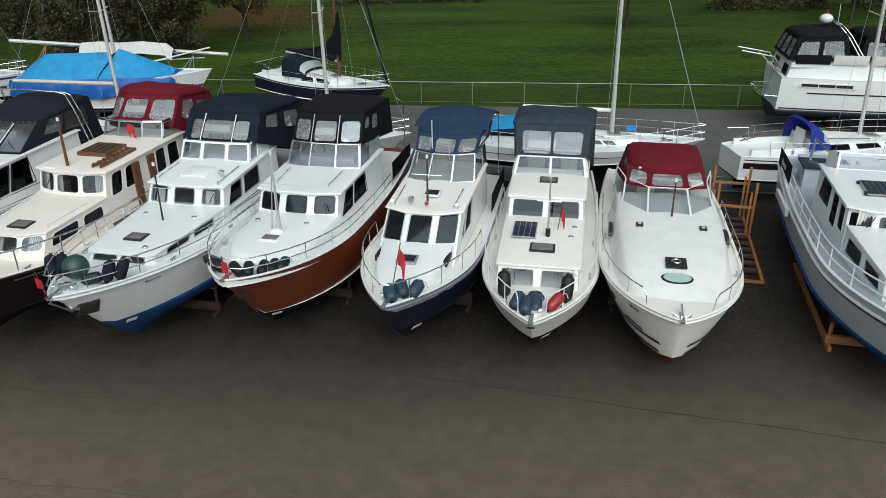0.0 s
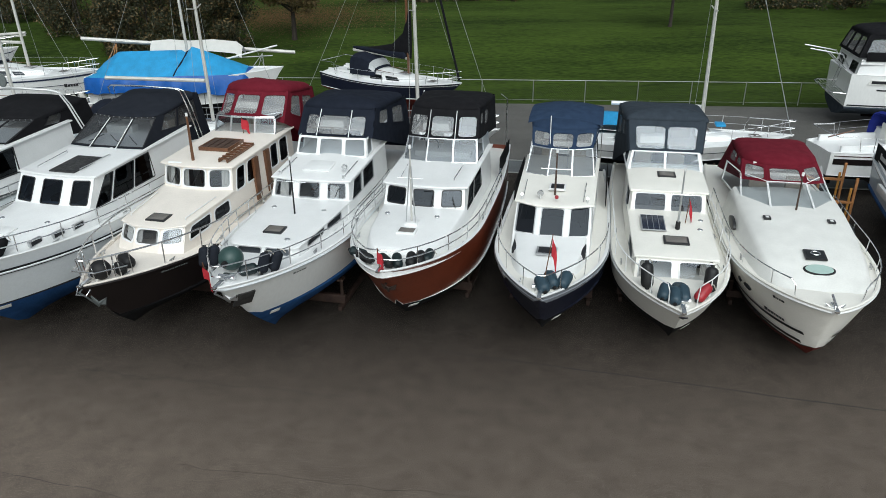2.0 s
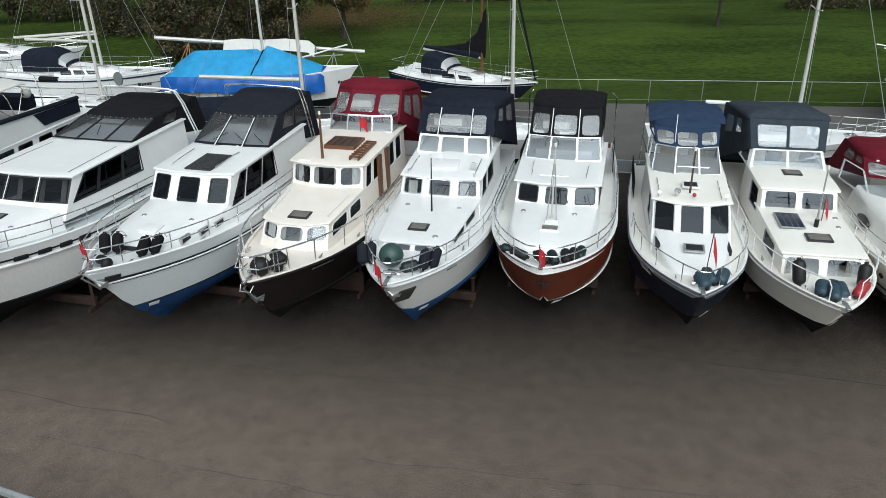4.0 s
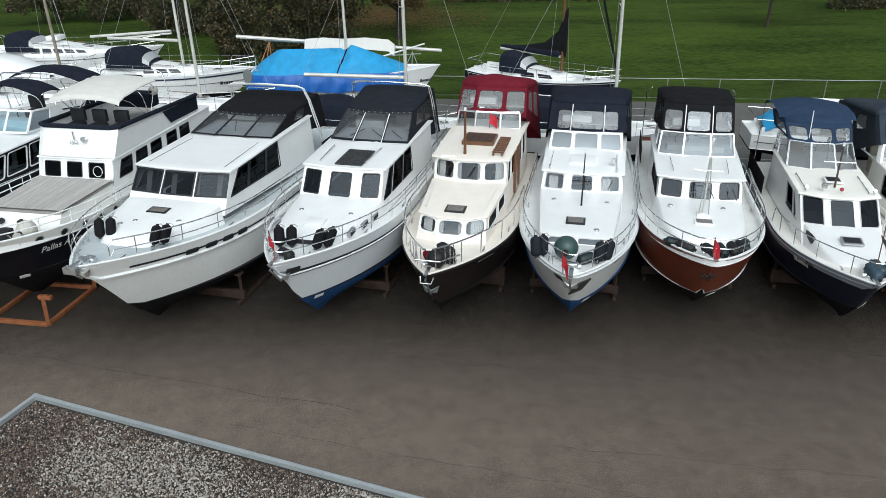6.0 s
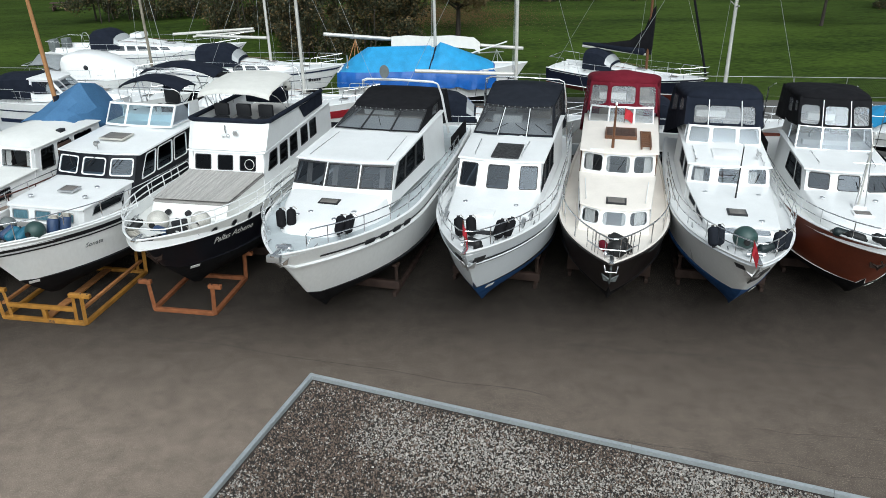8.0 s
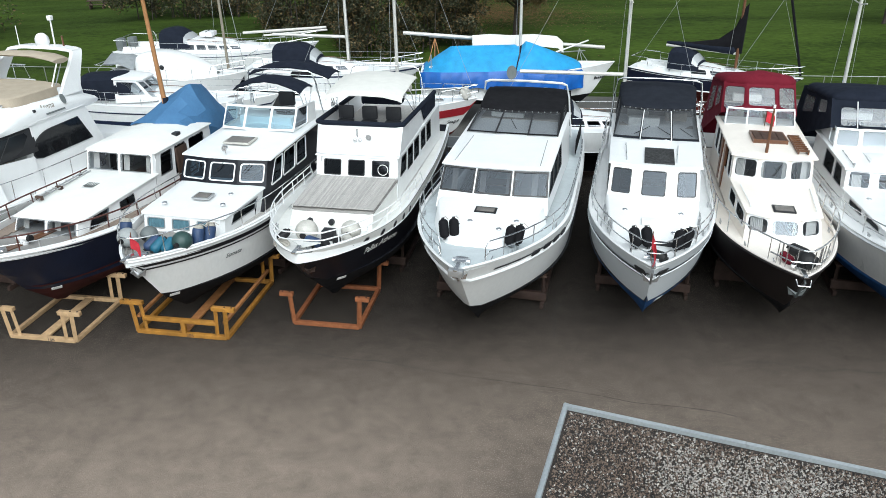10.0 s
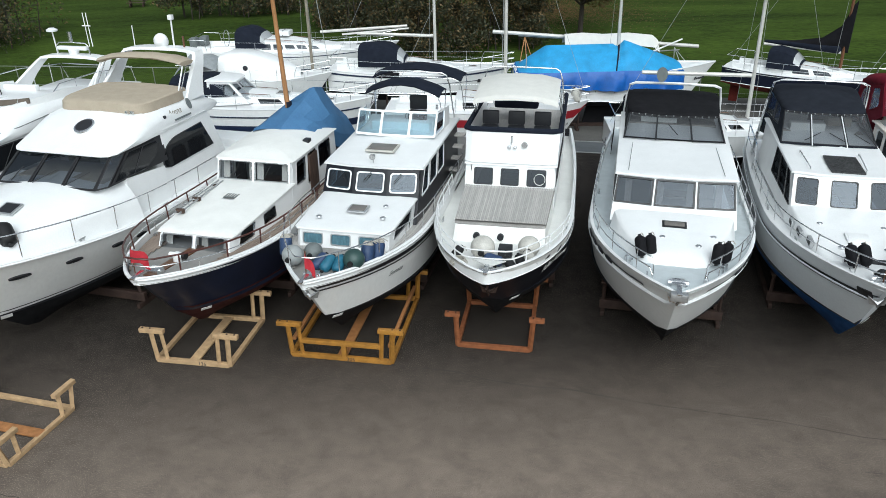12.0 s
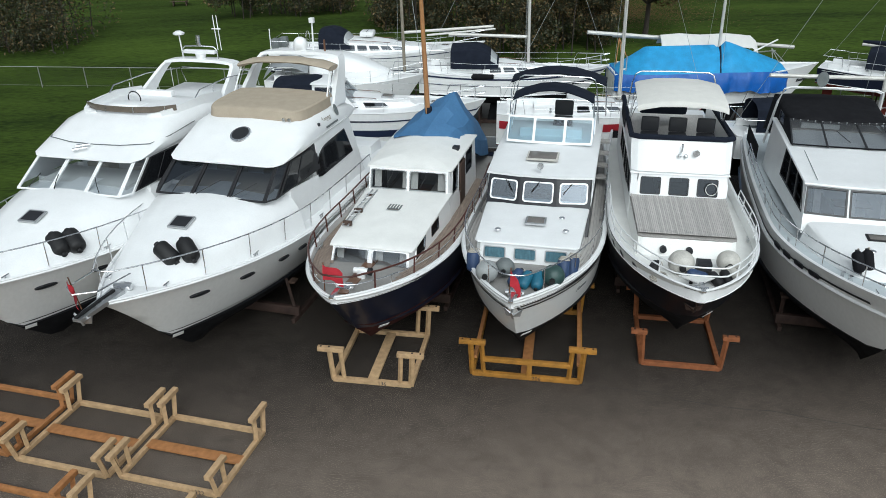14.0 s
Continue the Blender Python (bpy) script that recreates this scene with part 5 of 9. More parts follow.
def boat_g():
    mb = stand(4.93, 13.19, 0.205)
    b = thing("sports_cruiser", mb, "broad white sports cruiser with a burgundy soft top", "boat", BOATS)
    H = Hull(b, 10.6, 3.5, 2.3, 2.0, 1.95, 0.85, 0.35, 0.75, 4.6, CREAM2, REDAF, blunt=0.78, p=2.9, gun=CREAM2, deck=CREAM2, stripe=BLACKSTR, sh=0.08, rub=WHITE, rubz=0.05, bul=0.02, band=[(0.68, 0.74, BLACKSTR, 0.75, 4.0), (0.9, 0.96, BLACKSTR, 0.9, 10.0)], flare=0.28)
    # the moulded foredeck
    bm = BM()
    rows = []
    for y, w, z in ((0.8, 0.18, 2.17), (1.15, 0.7, 2.27), (1.6, 1.0, 2.46), (2.4, 1.12, 2.6), (3.4, 1.2, 2.72), (4.6, 1.25, 2.78), (6.2, 1.28, 2.8), (6.25, 1.3, 2.2)):
        zd = H.deckz(y) - 0.02
        rows.append([V(x * (w + 0.25 * (abs(k) == 5) + 0.1 * (abs(k) == 4)), y, zz) for k, x, zz in ((-5, -1, zd), (-4, -1, lerp(zd, z, 0.75)), (-3, -1, z - 0.03), (-2, -0.6, z), (0, 0, z + 0.03), (2, 0.6, z), (3, 1, z - 0.03), (4, 1, lerp(zd, z, 0.75)), (5, 1, zd))])
    loft(bm, rows, closed=False, caps=False)
    part("moulded_foredeck", bm, WHITE2, b, angle=60)
    for x in (-0.78, 0.78):
        hatch(b, x, 3.95, 2.76, 0.18, 0.2, 0.0, ALUD, WHITE)
    hatch(b, 0.0, 2.15, 2.6, 0.48, 0.42, 0.05, ALUD, SEAT)
    part("vent_ring", tube(BM(), [V(math.cos(a) * 0.1, 2.15 + math.sin(a) * 0.1, 2.665) for a in [k * math.pi / 8 for k in range(16)]], 0.018, 6, closed=True), STEEL, b)
    hatch(b, 0.0, 1.6, 2.46, 0.1, 0.1, 0.0, WHITE, WHITE, h=0.02, name="hatch_hinge")
    bm = BM()
    loft(bm, [[V(math.cos(k * math.pi / 10) * 0.36 * q, 1.62 + math.sin(k * math.pi / 10) * 0.17 * q, 2.44 + dz + 0.045 * math.sin(k * math.pi / 10)) for k in range(20)] for q, dz in ((1, 0), (1, 0.05), (0.9, 0.06))])
    h2 = part("oval_hatch", bm, RUBBER, b)
    bm = BM()
    loft(bm, [[V(math.cos(k * math.pi / 10) * 0.36 * q, 1.62 + math.sin(k * math.pi / 10) * 0.17 * q, 2.44 + dz + 0.045 * math.sin(k * math.pi / 10)) for k in range(20)] for q, dz in ((0.88, 0.055), (0.85, 0.068))])
    part("hatch_lid", bm, mat("frosted_hatch_acrylic", (0.42, 0.56, 0.52), 0.3, var=0.1, scale=4), h2)
    mastlet(b, 0.05, 4.55, 2.8, 3.75, DARKW, 0.028)
    house(b, "windscreen", 4.5, 7.6, (1.22, 1.42), (1.1, 1.34), (2.72, 2.5), (3.14, 3.12), WHITE, rf=1.3, c=0.75, ci=0.46, wins={"F": [(0.02, 0.98, 0.03, 0.97)], "FS": [(0.03, 0.97, 0.03, 0.97)], "S": [(0.02, 0.95, 0.08, 0.95)]}, gmat=CLEAR, fmat=WHITE, rad=0.02, back=False, wname="windscreen_frame", fw=0.018)
    canopy(b, 5.75, 9.4, 0.75, (1.14, 1.28), (1.02, 1.04), (3.12, 2.3), (3.42, 3.46), REDC, {"F": [(0.08, 0.92, 0.12, 0.82)], "FS": [(0.1, 0.85, 0.12, 0.82)], "S": [(0.05, 0.3, 0.55, 0.88), (0.36, 0.7, 0.5, 0.88)]}, VINYL, crown=0.12, c=0.5, ci=0.45, rb=0.5, th=0.08)
    seats(b, 2.0, 6.4, 0.5)
    rail(b, H, 0.75, 7.0, 0.4, 5, loop=False)
    anchor(b, H, STEEL, z=2.36, y=0.15, drop=0.18)
    part("bow_roller", box(BM(), (-0.05, -0.08, 2.29), (0.05, 0.35, 2.34), 0.015), STEEL, b)
    for y in (2.2, 2.62):
        for sg in (-1, 1):
            plate(b, H, y, 0.4, sg, 0.36 if y < 2.4 else 0.14, 0.16, SEAT, "hull_window", r=True)
    bars(b, hull_mark(H, 1.35, 0.62, -1), [0.1, 0.06, 0.08, 0.05, 0.08, 0.06, 0.08], 0.1, INK, "maker_bars")
    bars(b, hull_mark(H, 1.0, 0.2, -1), [0.08, 0.05, 0.05, 0.08], 0.08, INK)
    for sg in (-1, 1):
        m = hull_mark(H, 4.6, -0.02, sg)
        bm = BM()
        loft(bm, [[V(math.cos(k * math.pi / 8) * 0.42 * q, 0.25 + math.sin(k * math.pi / 8) * 0.14 * q, z) for k in range(16)] for q, z in ((1, -0.05), (1, 0.02), (0.85, 0.03))])
        o = part("side_window", bm, ALUD, b)
        o.matrix_local = Matrix.Translation((sg * -0.28, 0, 0)) @ m
    cradle_under(mb, H)


def boat_h():
    mb = stand(-19.54, 13.57, 0.25)
    b = thing("motor_yacht", mb, "large white steel yacht with a black helm canopy", "boat", BOATS)
    H = Hull(b, 13.5, 4.08, 3.1, 2.52, 2.52, 1.25, 0.4, 1.62, 5.5, WHITEH, BLACKAF, p=2.2, blunt=0.95, stripe=BLACKSTR, sh=0.04, gun=WHITE, deck=NONSLIP, rub=WHITE, rubz=0.27, rubr=0.05, bul=0.07, band=[(0.15, 0.185, BLACKSTR, 1.1, 13.0)])
    bm = BM()
    rows = []
    for y, w, z in ((1.72, 0.42, 2.84), (1.86, 0.62, 2.95), (2.35, 0.9, 3.03), (3.28, 1.24, 3.1), (4.05, 1.4, 3.16), (4.11, 1.41, 2.4)):
        zd = H.deckz(y) - 0.02
        rows.append([V(sx * (w + o), y, zz) for sx, o, zz in ((-1, 0.1, zd), (-1, 0, z - 0.06), (-0.93, 0, z), (-0.5, 0, z + 0.02), (0, 0, z + 0.03), (0.5, 0, z + 0.02), (0.93, 0, z), (1, 0, z - 0.06), (1, 0.1, zd))])
    loft(bm, rows, closed=False, caps=False)
    part("raised_foredeck", bm, WHITE, b)
    house(b, "saloon", 3.97, 10.08, (1.5, 1.55), (1.42, 1.46), (2.85, 2.45), (3.83, 3.96), WHITE, rf=0.71, c=0.1, ci=0.34, wins={"F": [(0.05, 0.95, 0.42, 0.93)], "FS": [(0.07, 0.95, 0.42, 0.93)], "S": [(0.04, 0.2, 0.38, 0.94, 0.05, 0), (0.215, 0.39, 0.38, 0.94), (0.405, 0.56, 0.38, 0.94, 0, -0.03)]}, fmat=ALUD, gmat={"F": GLASS, "S": DGLASS}, rmat=WHITE, over=0.06, th=0.05, crown=0.0, rad=0.015, fw=0.038)
    inside(b, 4.95, 9.8, 1.25, 2.4, 3.5)
    for x in (-1.2, -0.42, 0.3, 0.98):
        curtain(b, V(x, 4.62, 3.12), V(x + 0.16, 4.62, 3.12), 0.62, 0.3)
    for sg in (-1, 1):
        bar(b, "roof_groove", [V(sg * 1.16, 4.95, 3.892), V(sg * 1.1, 7.1, 3.944)], 0.008, GREYR)
    hatch(b, 0.0, 3.4, 3.12, 0.56, 0.32, 0.02, RUBBER, SMOKEM)
    for x, y in ((-0.55, 2.53), (-0.28, 2.78), (0.85, 2.98), (0.5, 2.45)):
        vent(b, x, y, 3.06 + 0.03 * (y - 2.4))
    canopy(b, 7.33, 11.38, 1.45, (1.36, 1.5), (1.26, 1.38), (4.0, 3.3), (4.36, 4.56), BLACKC, {"F": [(0.02, 0.98, 0.04, 0.96)], "FS": [(0.02, 0.97, 0.04, 0.96)], "S": [(0.3, 0.5, 0.5, 0.85)]}, SMOKEL, crown=0.11, c=0.12, ci=0.36, fm=ALUD, rad=0.02, fw=0.018, th=0.02, hoops=(1, 2, 3, 4), hoop_m=ALUD, studs=13)
    wiper(b, V(0.1, 7.6, 4.09), V(-0.15, 8.15, 4.23))
    arch(b, 10.78, 1.5, 3.0, 4.98, -0.8, wt=1.36, r=0.028, material=WHITE)
    arch(b, 10.93, 1.5, 3.0, 4.92, -0.82, wt=1.36, r=0.022, material=WHITE)
    part("wind_plate", loft(BM(), [[V(-0.42 + math.cos(k * math.pi / 8) * 0.16, 9.68 + dy, 5.3 + math.sin(k * math.pi / 8) * 0.22) for k in range(16)] for dy in (0, 0.05)]), GREYR, b)
    for sg in (-1, 1):
        part("spray_cloth", box(BM(), (sg * 1.72 - 0.01, 10.3, H.sheer(11)), (sg * 1.72 + 0.01, 12.7, H.sheer(11) + 0.5)), BLACKC, b)
    rail(b, H, 0.8, 10.5, 0.5, 9, loop=False, mid=True)
    bow_gear(b, H, 0.55)
    anchor(b, H, STEEL, z=2.94, drop=0.22)
    for sg in (-1, 1):
        for y in (2.5, 3.05, 3.6, 4.15):
            plate(b, H, y, 0.17, sg, 0.36, 0.13, SEAT, "hull_port", off=0.03, th=0.02, bev=0.035)
    tag(b, H, 1.25, 1.1)
    cradle_under(mb, H, ys=(4.4, 8.5))
    for x, y, a in ((-0.76, 2.02, 25), (-0.54, 2.16, 20), (0.86, 1.96, -10), (1.05, 2.08, -15)):
        fender(lying(mb, x, y, H.deckz(y) + 0.36, a, 62), 0.12, 0.46, BLACKC, "black cloth-covered fender tied to the bow rail")
    for sg in (-1, 1):
        for y in (1.85, 1.65):
            part("bollard", tube(BM(), [V(sg * (H.half(y) - 0.2), y, H.deckz(y)), V(sg * (H.half(y) - 0.2), y, H.deckz(y) + 0.16)], 0.045, 10), STEEL, b)
    part("bow_plate", box(BM(), (-0.17, -0.06, H.zt - 0.14), (0.17, 0.1, H.zt + 0.03), 0.03), ALU, b)


def boat_i():
    mb = stand(-23.27, 14.92, 0.18)
    b = thing("trawler_yacht", mb, "white trawler yacht with black hull and teak foredeck", "boat", BOATS)
    H = Hull(b, 12.2, 3.6, 2.9, 2.5, 2.6, 1.55, 0.4, 1.2, 4.6, BLACKH, BLACKAF, blunt=0.78, p=2.4, stripe=BLACKH, sh=0.03, gun=WHITE, deck=WHITE2, bul=0.28, rub=WHITE, rubz=0.25, rubr=0.03, band=[(0.0, 0.26, WHITE2, 0.0, 11.8)])
    house(b, "trunk_cabin", 2.45, 5.2, (1.15, 1.25), (1.12, 1.22), (2.35, 2.25), (2.8, 2.88), WHITE2, rf=0.35, c=0.06, ci=0.9, rmat=mat("weathered_caulking", (0.36, 0.345, 0.325), 0.8, var=0.2, scale=3), over=0.02, th=0.012, crown=0.0)
    planks(b, [-1.14 + 2.28 * k / 52 for k in range(53)], 2.86, 5.2, lambda y: lerp(2.865, 2.94, (y - 2.6) / 2.5), wf=lambda y: lerp(0.99, 1.07, (y - 2.6) / 2.5))
    house(b, "saloon", 4.95, 11.4, (1.25, 1.35), (1.24, 1.33), (2.3, 2.3), (3.5, 3.6), WHITE, rf=0.35, c=0.05, ci=0.85, wins={"F": [(0.04, 0.27, 0.58, 0.92), (0.39, 0.61, 0.58, 0.92), (0.73, 0.96, 0.58, 0.92)], "S": [(0.05, 0.16, 0.5, 0.9, 0.02, 0), (0.2, 0.3, 0.42, 0.9), (0.34, 0.44, 0.42, 0.9), (0.5, 0.6, 0.45, 0.9), (0.64, 0.74, 0.45, 0.9)]}, fmat=ALUD, gmat=DGLASS, rmat=WHITE, over=0.04, th=0.04, crown=0.01, rad=0.04)
    inside(b, 5.5, 11, 1.15, 2.2, 3.4)
    # flying bridge
    t2 = house(b, "flying_bridge", 5.3, 10.6, (1.27, 1.3), (1.3, 1.32), (3.56, 3.62), (4.36, 4.2), WHITE, rf=0.42, c=0.12, ci=0.85, back=False)[1]
    part("bridge_floor", box(BM(), (-1.22, 5.75, 3.66), (1.22, 10.6, 3.70)), TEAK, b)
    tube_pts = [p + V(0, 0, 0.02) for p in t2]
    part("coaming_pad", tube(BM(), tube_pts, 0.075, 8), NAVYC, b)
    for sg in (-1, 1):
        part("spray_cloth", loft(BM(), [[V(sg * (1.31 + d), 8.3, 4.2), V(sg * (1.31 + d), 10.6, 4.15), V(sg * (1.31 + d), 10.6, 3.72), V(sg * (1.31 + d), 8.7, 3.74)] for d in (0.01, 0.03)]), NAVYC, b)
    for x in (-0.75, 0.0, 0.75):
        part("bridge_seat", box(box(BM(), (x - 0.24, 6.5, 3.7), (x + 0.24, 6.95, 4.2), 0.06), (x - 0.24, 6.85, 4.2), (x + 0.24, 7.0, 4.6), 0.05), SEAT, b)
    part("helm_console", box(BM(), (-0.5, 5.85, 3.7), (0.5, 6.25, 4.3), 0.06), WHITE, b)
    part("rolled_cover", box(BM(), (-0.9, 9.0, 4.1), (0.5, 9.6, 4.6), 0.1), NAVYC, b)
    part("air_horn", tube(BM(), [V(0.0, 5.5, 4.05), V(0.0, 5.48, 4.28)], 0.03, 8), STEEL, b)
    part("horn", tube(BM(), [V(0.36, 5.62, 4.1), V(0.36, 5.38, 4.08)], 0.05, 10, r1=0.09), STEEL, b)
    for x in (-0.06, 0.1):
        part("search_light", ball(BM(), (x, 5.42, 3.98), 0.06, seg=10), STEEL, b)
    # bimini
    rows = [[V(x, y, z - 0.10 * (x / 1.15) ** 4 - 0.04 * x * x) for x in (-1.18, -1.05, -0.6, 0, 0.6, 1.05, 1.18)] for y, z in ((6.25, 5.1), (6.32, 5.2), (6.6, 5.28), (7.5, 5.36), (8.3, 5.38), (8.5, 5.34))]
    bm = BM()
    loft(bm, rows, closed=False, caps=False)
    loft(bm, [[p + V(0, 0, -0.03) for p in r] for r in rows], closed=False, caps=False)
    part("bimini_top", bm, WHITEC, b)
    for y in (6.5, 7.5, 8.4):
        arch(b, 7.6, 1.3, 4.2, 5.1, y - 7.6, r=0.014, wt=1.15, name="bimini_hoop")
    arch(b, 8.9, 1.32, 4.1, 5.4, 0.1, r=0.02, wt=1.15, name="mast_arch")
    ball_fender(mb @ pose(0.75, 8.9, 4.75), 0.16, WHITEF, "white round float on the flying bridge")
    portholes(b, H, (1.7, 2.35, 3.0, 3.6, 4.2), 0.15, 0.24)
    for x in (-0.55, 0.05):
        o = BM()
        loft(o, [[V(x + math.cos(k * math.pi / 7) * 0.08, 2.58 + dy, 2.6 + math.sin(k * math.pi / 7) * 0.08) for k in range(14)] for dy in (-0.08, 0.02)])
        part("porthole", o, SEAT, b)
    part("radar_disc", tube(BM(), [V(0.82 + math.cos(q) * 0.15, 5.12 + 0.03 * math.sin(q), 3.2 + math.sin(q) * 0.15) for q in [k * math.pi / 8 for k in range(16)]], 0.012, 6, closed=True), PALEINK, b)
    rail(b, H, 0.5, 6.0, 0.38, 6, mid=True, material=WHITE, r=0.018)
    bow_gear(b, H, 0.5)
    anchor(b, H, RUSTY, z=2.3, drop=0.3)
    lettering(b, "Pallas Athene", 0.27, hull_mark(H, 2.45, 0.52, 1), PALEINK, shear=0.2)
    part("deck_locker", box(BM(), (0.1, 1.55, H.deckz(1.6)), (0.42, 1.85, H.deckz(1.6) + 0.3), 0.02), SEAT, b)
    for x in (-0.1, 0.1):
        part("mooring_bit", tube(BM(), [V(x, 0.95, H.deckz(1)), V(x, 0.95, H.deckz(1) + 0.25)], 0.04, 8), RUBBER, b)
    tag(b, H, 1.7, 1.1)
    cradle_under(mb, H, ys=(5.2, 8.5))
    ball_fender(lying(mb, -0.26, 1.55, H.deckz(1.55) + 0.3), 0.29, WHITEF, "large dirty white round fender on the foredeck")
    ball_fender(lying(mb, 0.8, 1.86, H.deckz(1.86) + 0.28), 0.26, WHITEF, "large dirty white round fender on the foredeck")
    fender(lying(mb, 0.86, 1.42, H.deckz(1.42) + 0.16, 40, 15), 0.12, 0.42, WHITEF, "dirty white fender on the foredeck")
    for x, y, a in ((0.42, 1.0, 40), (-0.86, 1.42, -30), (0.66, 1.14, 20)):
        fender(lying(mb, x, y, H.deckz(y) + 0.16, a, 25), 0.11, 0.42, RUBBER, "small black fender on the cluttered foredeck")
    c = thing("rope_coil", lying(mb, -0.75, 1.05, H.deckz(1.05) + 0.05), "coiled pale rope on the foredeck", "rope")
    for k in range(4):
        part("rope_turn", tube(BM(), [V(math.cos(a) * (0.2 - k * 0.02), math.sin(a) * (0.16 - k * 0.01), 0.03 + k * 0.03) for a in [i * math.pi / 8 for i in range(16)]], 0.018, 6, closed=True), ROPE, c)
    single("white_board", loft(BM(), [[V(-0.4, 0.12, z), V(0.02, -0.2, z), V(0.36, 0.12, z)] for z in (0, 0.025)]), WHITE2, lying(mb, 0.0, 0.72, H.deckz(0.7) + 0.24), "pale triangular board lying on the foredeck", "board")
    fender(lying(mb, 0.05, 1.12, H.deckz(1.1) + 0.17, 75, 8), 0.13, 0.46, NAVYF, "dark blue fender on the foredeck")


def boat_j():
    mb = stand(-27.2, 14.75, 0.225)
    b = thing("motor_cruiser", mb, "white cruiser with black sheer stripe and navy bimini", "boat", BOATS)
    H = Hull(b, 12.4, 3.55, 2.8, 2.4, 2.5, 1.3, 0.4, 1.15, 4.9, WHITEH, BLACKAF, p=2.4, stripe=BLACKSTR, sh=0.04, gun=WHITE, deck=CAULK, bul=0.18, rub=WHITE, rubz=0.04, rubr=0.03, band=[(0.12, 0.21, BLACKSTR, 0.03, 12), (0.25, 0.285, BLACKSTR, 0.06, 12)])
    for sg in (-1, 1):
        for k in range(9):
            bm = BM()
            rows = []
            for j in range(16):
                y = lerp(0.8 + k * 0.28, 9.5, j / 15)
                xo = H.half(y) - 0.1 - k * 0.075
                xo = max(xo, 0.05)
                z = H.deckz(y) + 0.018 + 0.05 * (1 - (xo / (H.half(y) - 0.05)) ** 2)
                rows.append([V(sg * xo, y, z), V(sg * (xo - 0.066), y, z), V(sg * (xo - 0.066), y, z + 0.012), V(sg * xo, y, z + 0.012)])
            loft(bm, rows)
            part("deck_plank", bm, TEAK, b)
    house(b, "fore_cabin", 2.42, 5.2, (1.18, 1.3), (1.18, 1.3), (2.4, 2.2), (2.88, 2.94), WHITE, rf=0.12, c=0.12, ci=0.92, wins={"F": [(0.05, 0.27, 0.3, 0.8), (0.38, 0.6, 0.3, 0.8), (0.71, 0.93, 0.3, 0.8)], "S": [(0.12, 0.6, 0.45, 0.85, 0.05, 0.08)]}, fmat=ALU, gmat={"F": TEALP, "S": DGLASS}, rmat=WHITE, over=0.05, th=0.04, crown=0.03, rad=0.04)
    house(b, "wheelhouse", 4.3, 9.6, (1.36, 1.42), (1.32, 1.38), (2.3, 2.3), (3.62, 3.76), BLACKH, rf=0.74, c=0.12, ci=0.36, wins={"F": [(0.12, 0.88, 0.60, 0.92)], "FS": [(0.11, 0.88, 0.60, 0.92)], "S": [(0.08, 0.22, 0.45, 0.92, 0.03, 0), (0.25, 0.42, 0.45, 0.92), (0.45, 0.6, 0.45, 0.92)]}, fmat=WHITE, gmat=BLUEG, rmat=WHITE, over=0.08, th=0.06, crown=0.07, rad=0.07, fw=0.03, front=-0.02)
    inside(b, 5.2, 9.4, 1.2, 2.2, 3.3)
    hatch(b, 0.1, 3.55, 3.06, 0.5, 0.4, 0.02, ALU, SMOKEM)
    lamp(b, 0.0, 5.2, 3.74)
    hatch(b, -0.04, 6.2, 3.82, 0.85, 0.62, 0.02, WHITEF, SMOKEM)
    for x, y in ((-0.75, 3.0), (0.85, 3.2), (0.7, 3.95)):
        vent(b, x, y, 3.02)
    for x in (-0.85, 0.02, 0.85):
        wiper(b, V(x, 4.96, 3.56), V(x - 0.2 + 0.36 * (x < 0), 4.82, 3.32))
    house(b, "windscreen", 7.2, 9.0, (1.2, 1.27), (1.2, 1.27), (3.86, 3.8), (4.52, 4.4), WHITE, rf=0.45, c=0.1, ci=0.36, wins={"F": [(0.04, 0.96, 0.08, 0.92)], "FS": [(0.04, 0.96, 0.08, 0.92)], "S": [(0.03, 0.6, 0.08, 0.92)]}, gmat=TEALG, fmat=WHITE, rad=0.03, back=False, wname="windscreen_frame")
    bm = BM()
    part("helm_dash", box(bm, (-0.9, 7.9, 3.75), (0.9, 8.3, 4.1), 0.06), WHITE, b)
    part("steering_wheel", tube(BM(), [V(0.25 + math.cos(q) * 0.2, 8.35, 4.15 + math.sin(q) * 0.2) for q in [k * math.pi / 8 for k in range(16)]], 0.016, 6, closed=True), RUBBER, b)
    part("helm_seat", box(box(BM(), (0.0, 8.7, 3.75), (0.55, 9.1, 4.2), 0.06), (0.0, 9.0, 4.2), (0.55, 9.15, 4.65), 0.06), SEAT, b)
    for k, (y, z, l, w) in enumerate(((8.15, 5.1, 1.1, 1.16), (9.9, 5.2, 1.2, 1.46))):
        rows = [[V(x * w, y + l * t, z + 0.16 * math.sin(math.pi * min(1, 0.12 + 0.8 * t)) - 0.32 * x * x) for x in (-1, -0.75, -0.35, 0, 0.35, 0.75, 1)] for t in (0, 0.3, 0.6, 1)]
        bm = BM()
        loft(bm, rows, closed=False, caps=False)
        loft(bm, [[p + V(0, 0, -0.025) for p in r] for r in rows], closed=False, caps=False)
        part("bimini_top", bm, NAVYC, b)
        for t in (0.0, 1.0):
            arch(b, y + 0.3, w + 0.05, 3.9, z - 0.2, l * t - 0.3, r=0.014, wt=w * 0.98, name="bimini_hoop")
    arch(b, 9.6, 1.3, 3.8, 5.3, -0.3, r=0.022, wt=1.15)
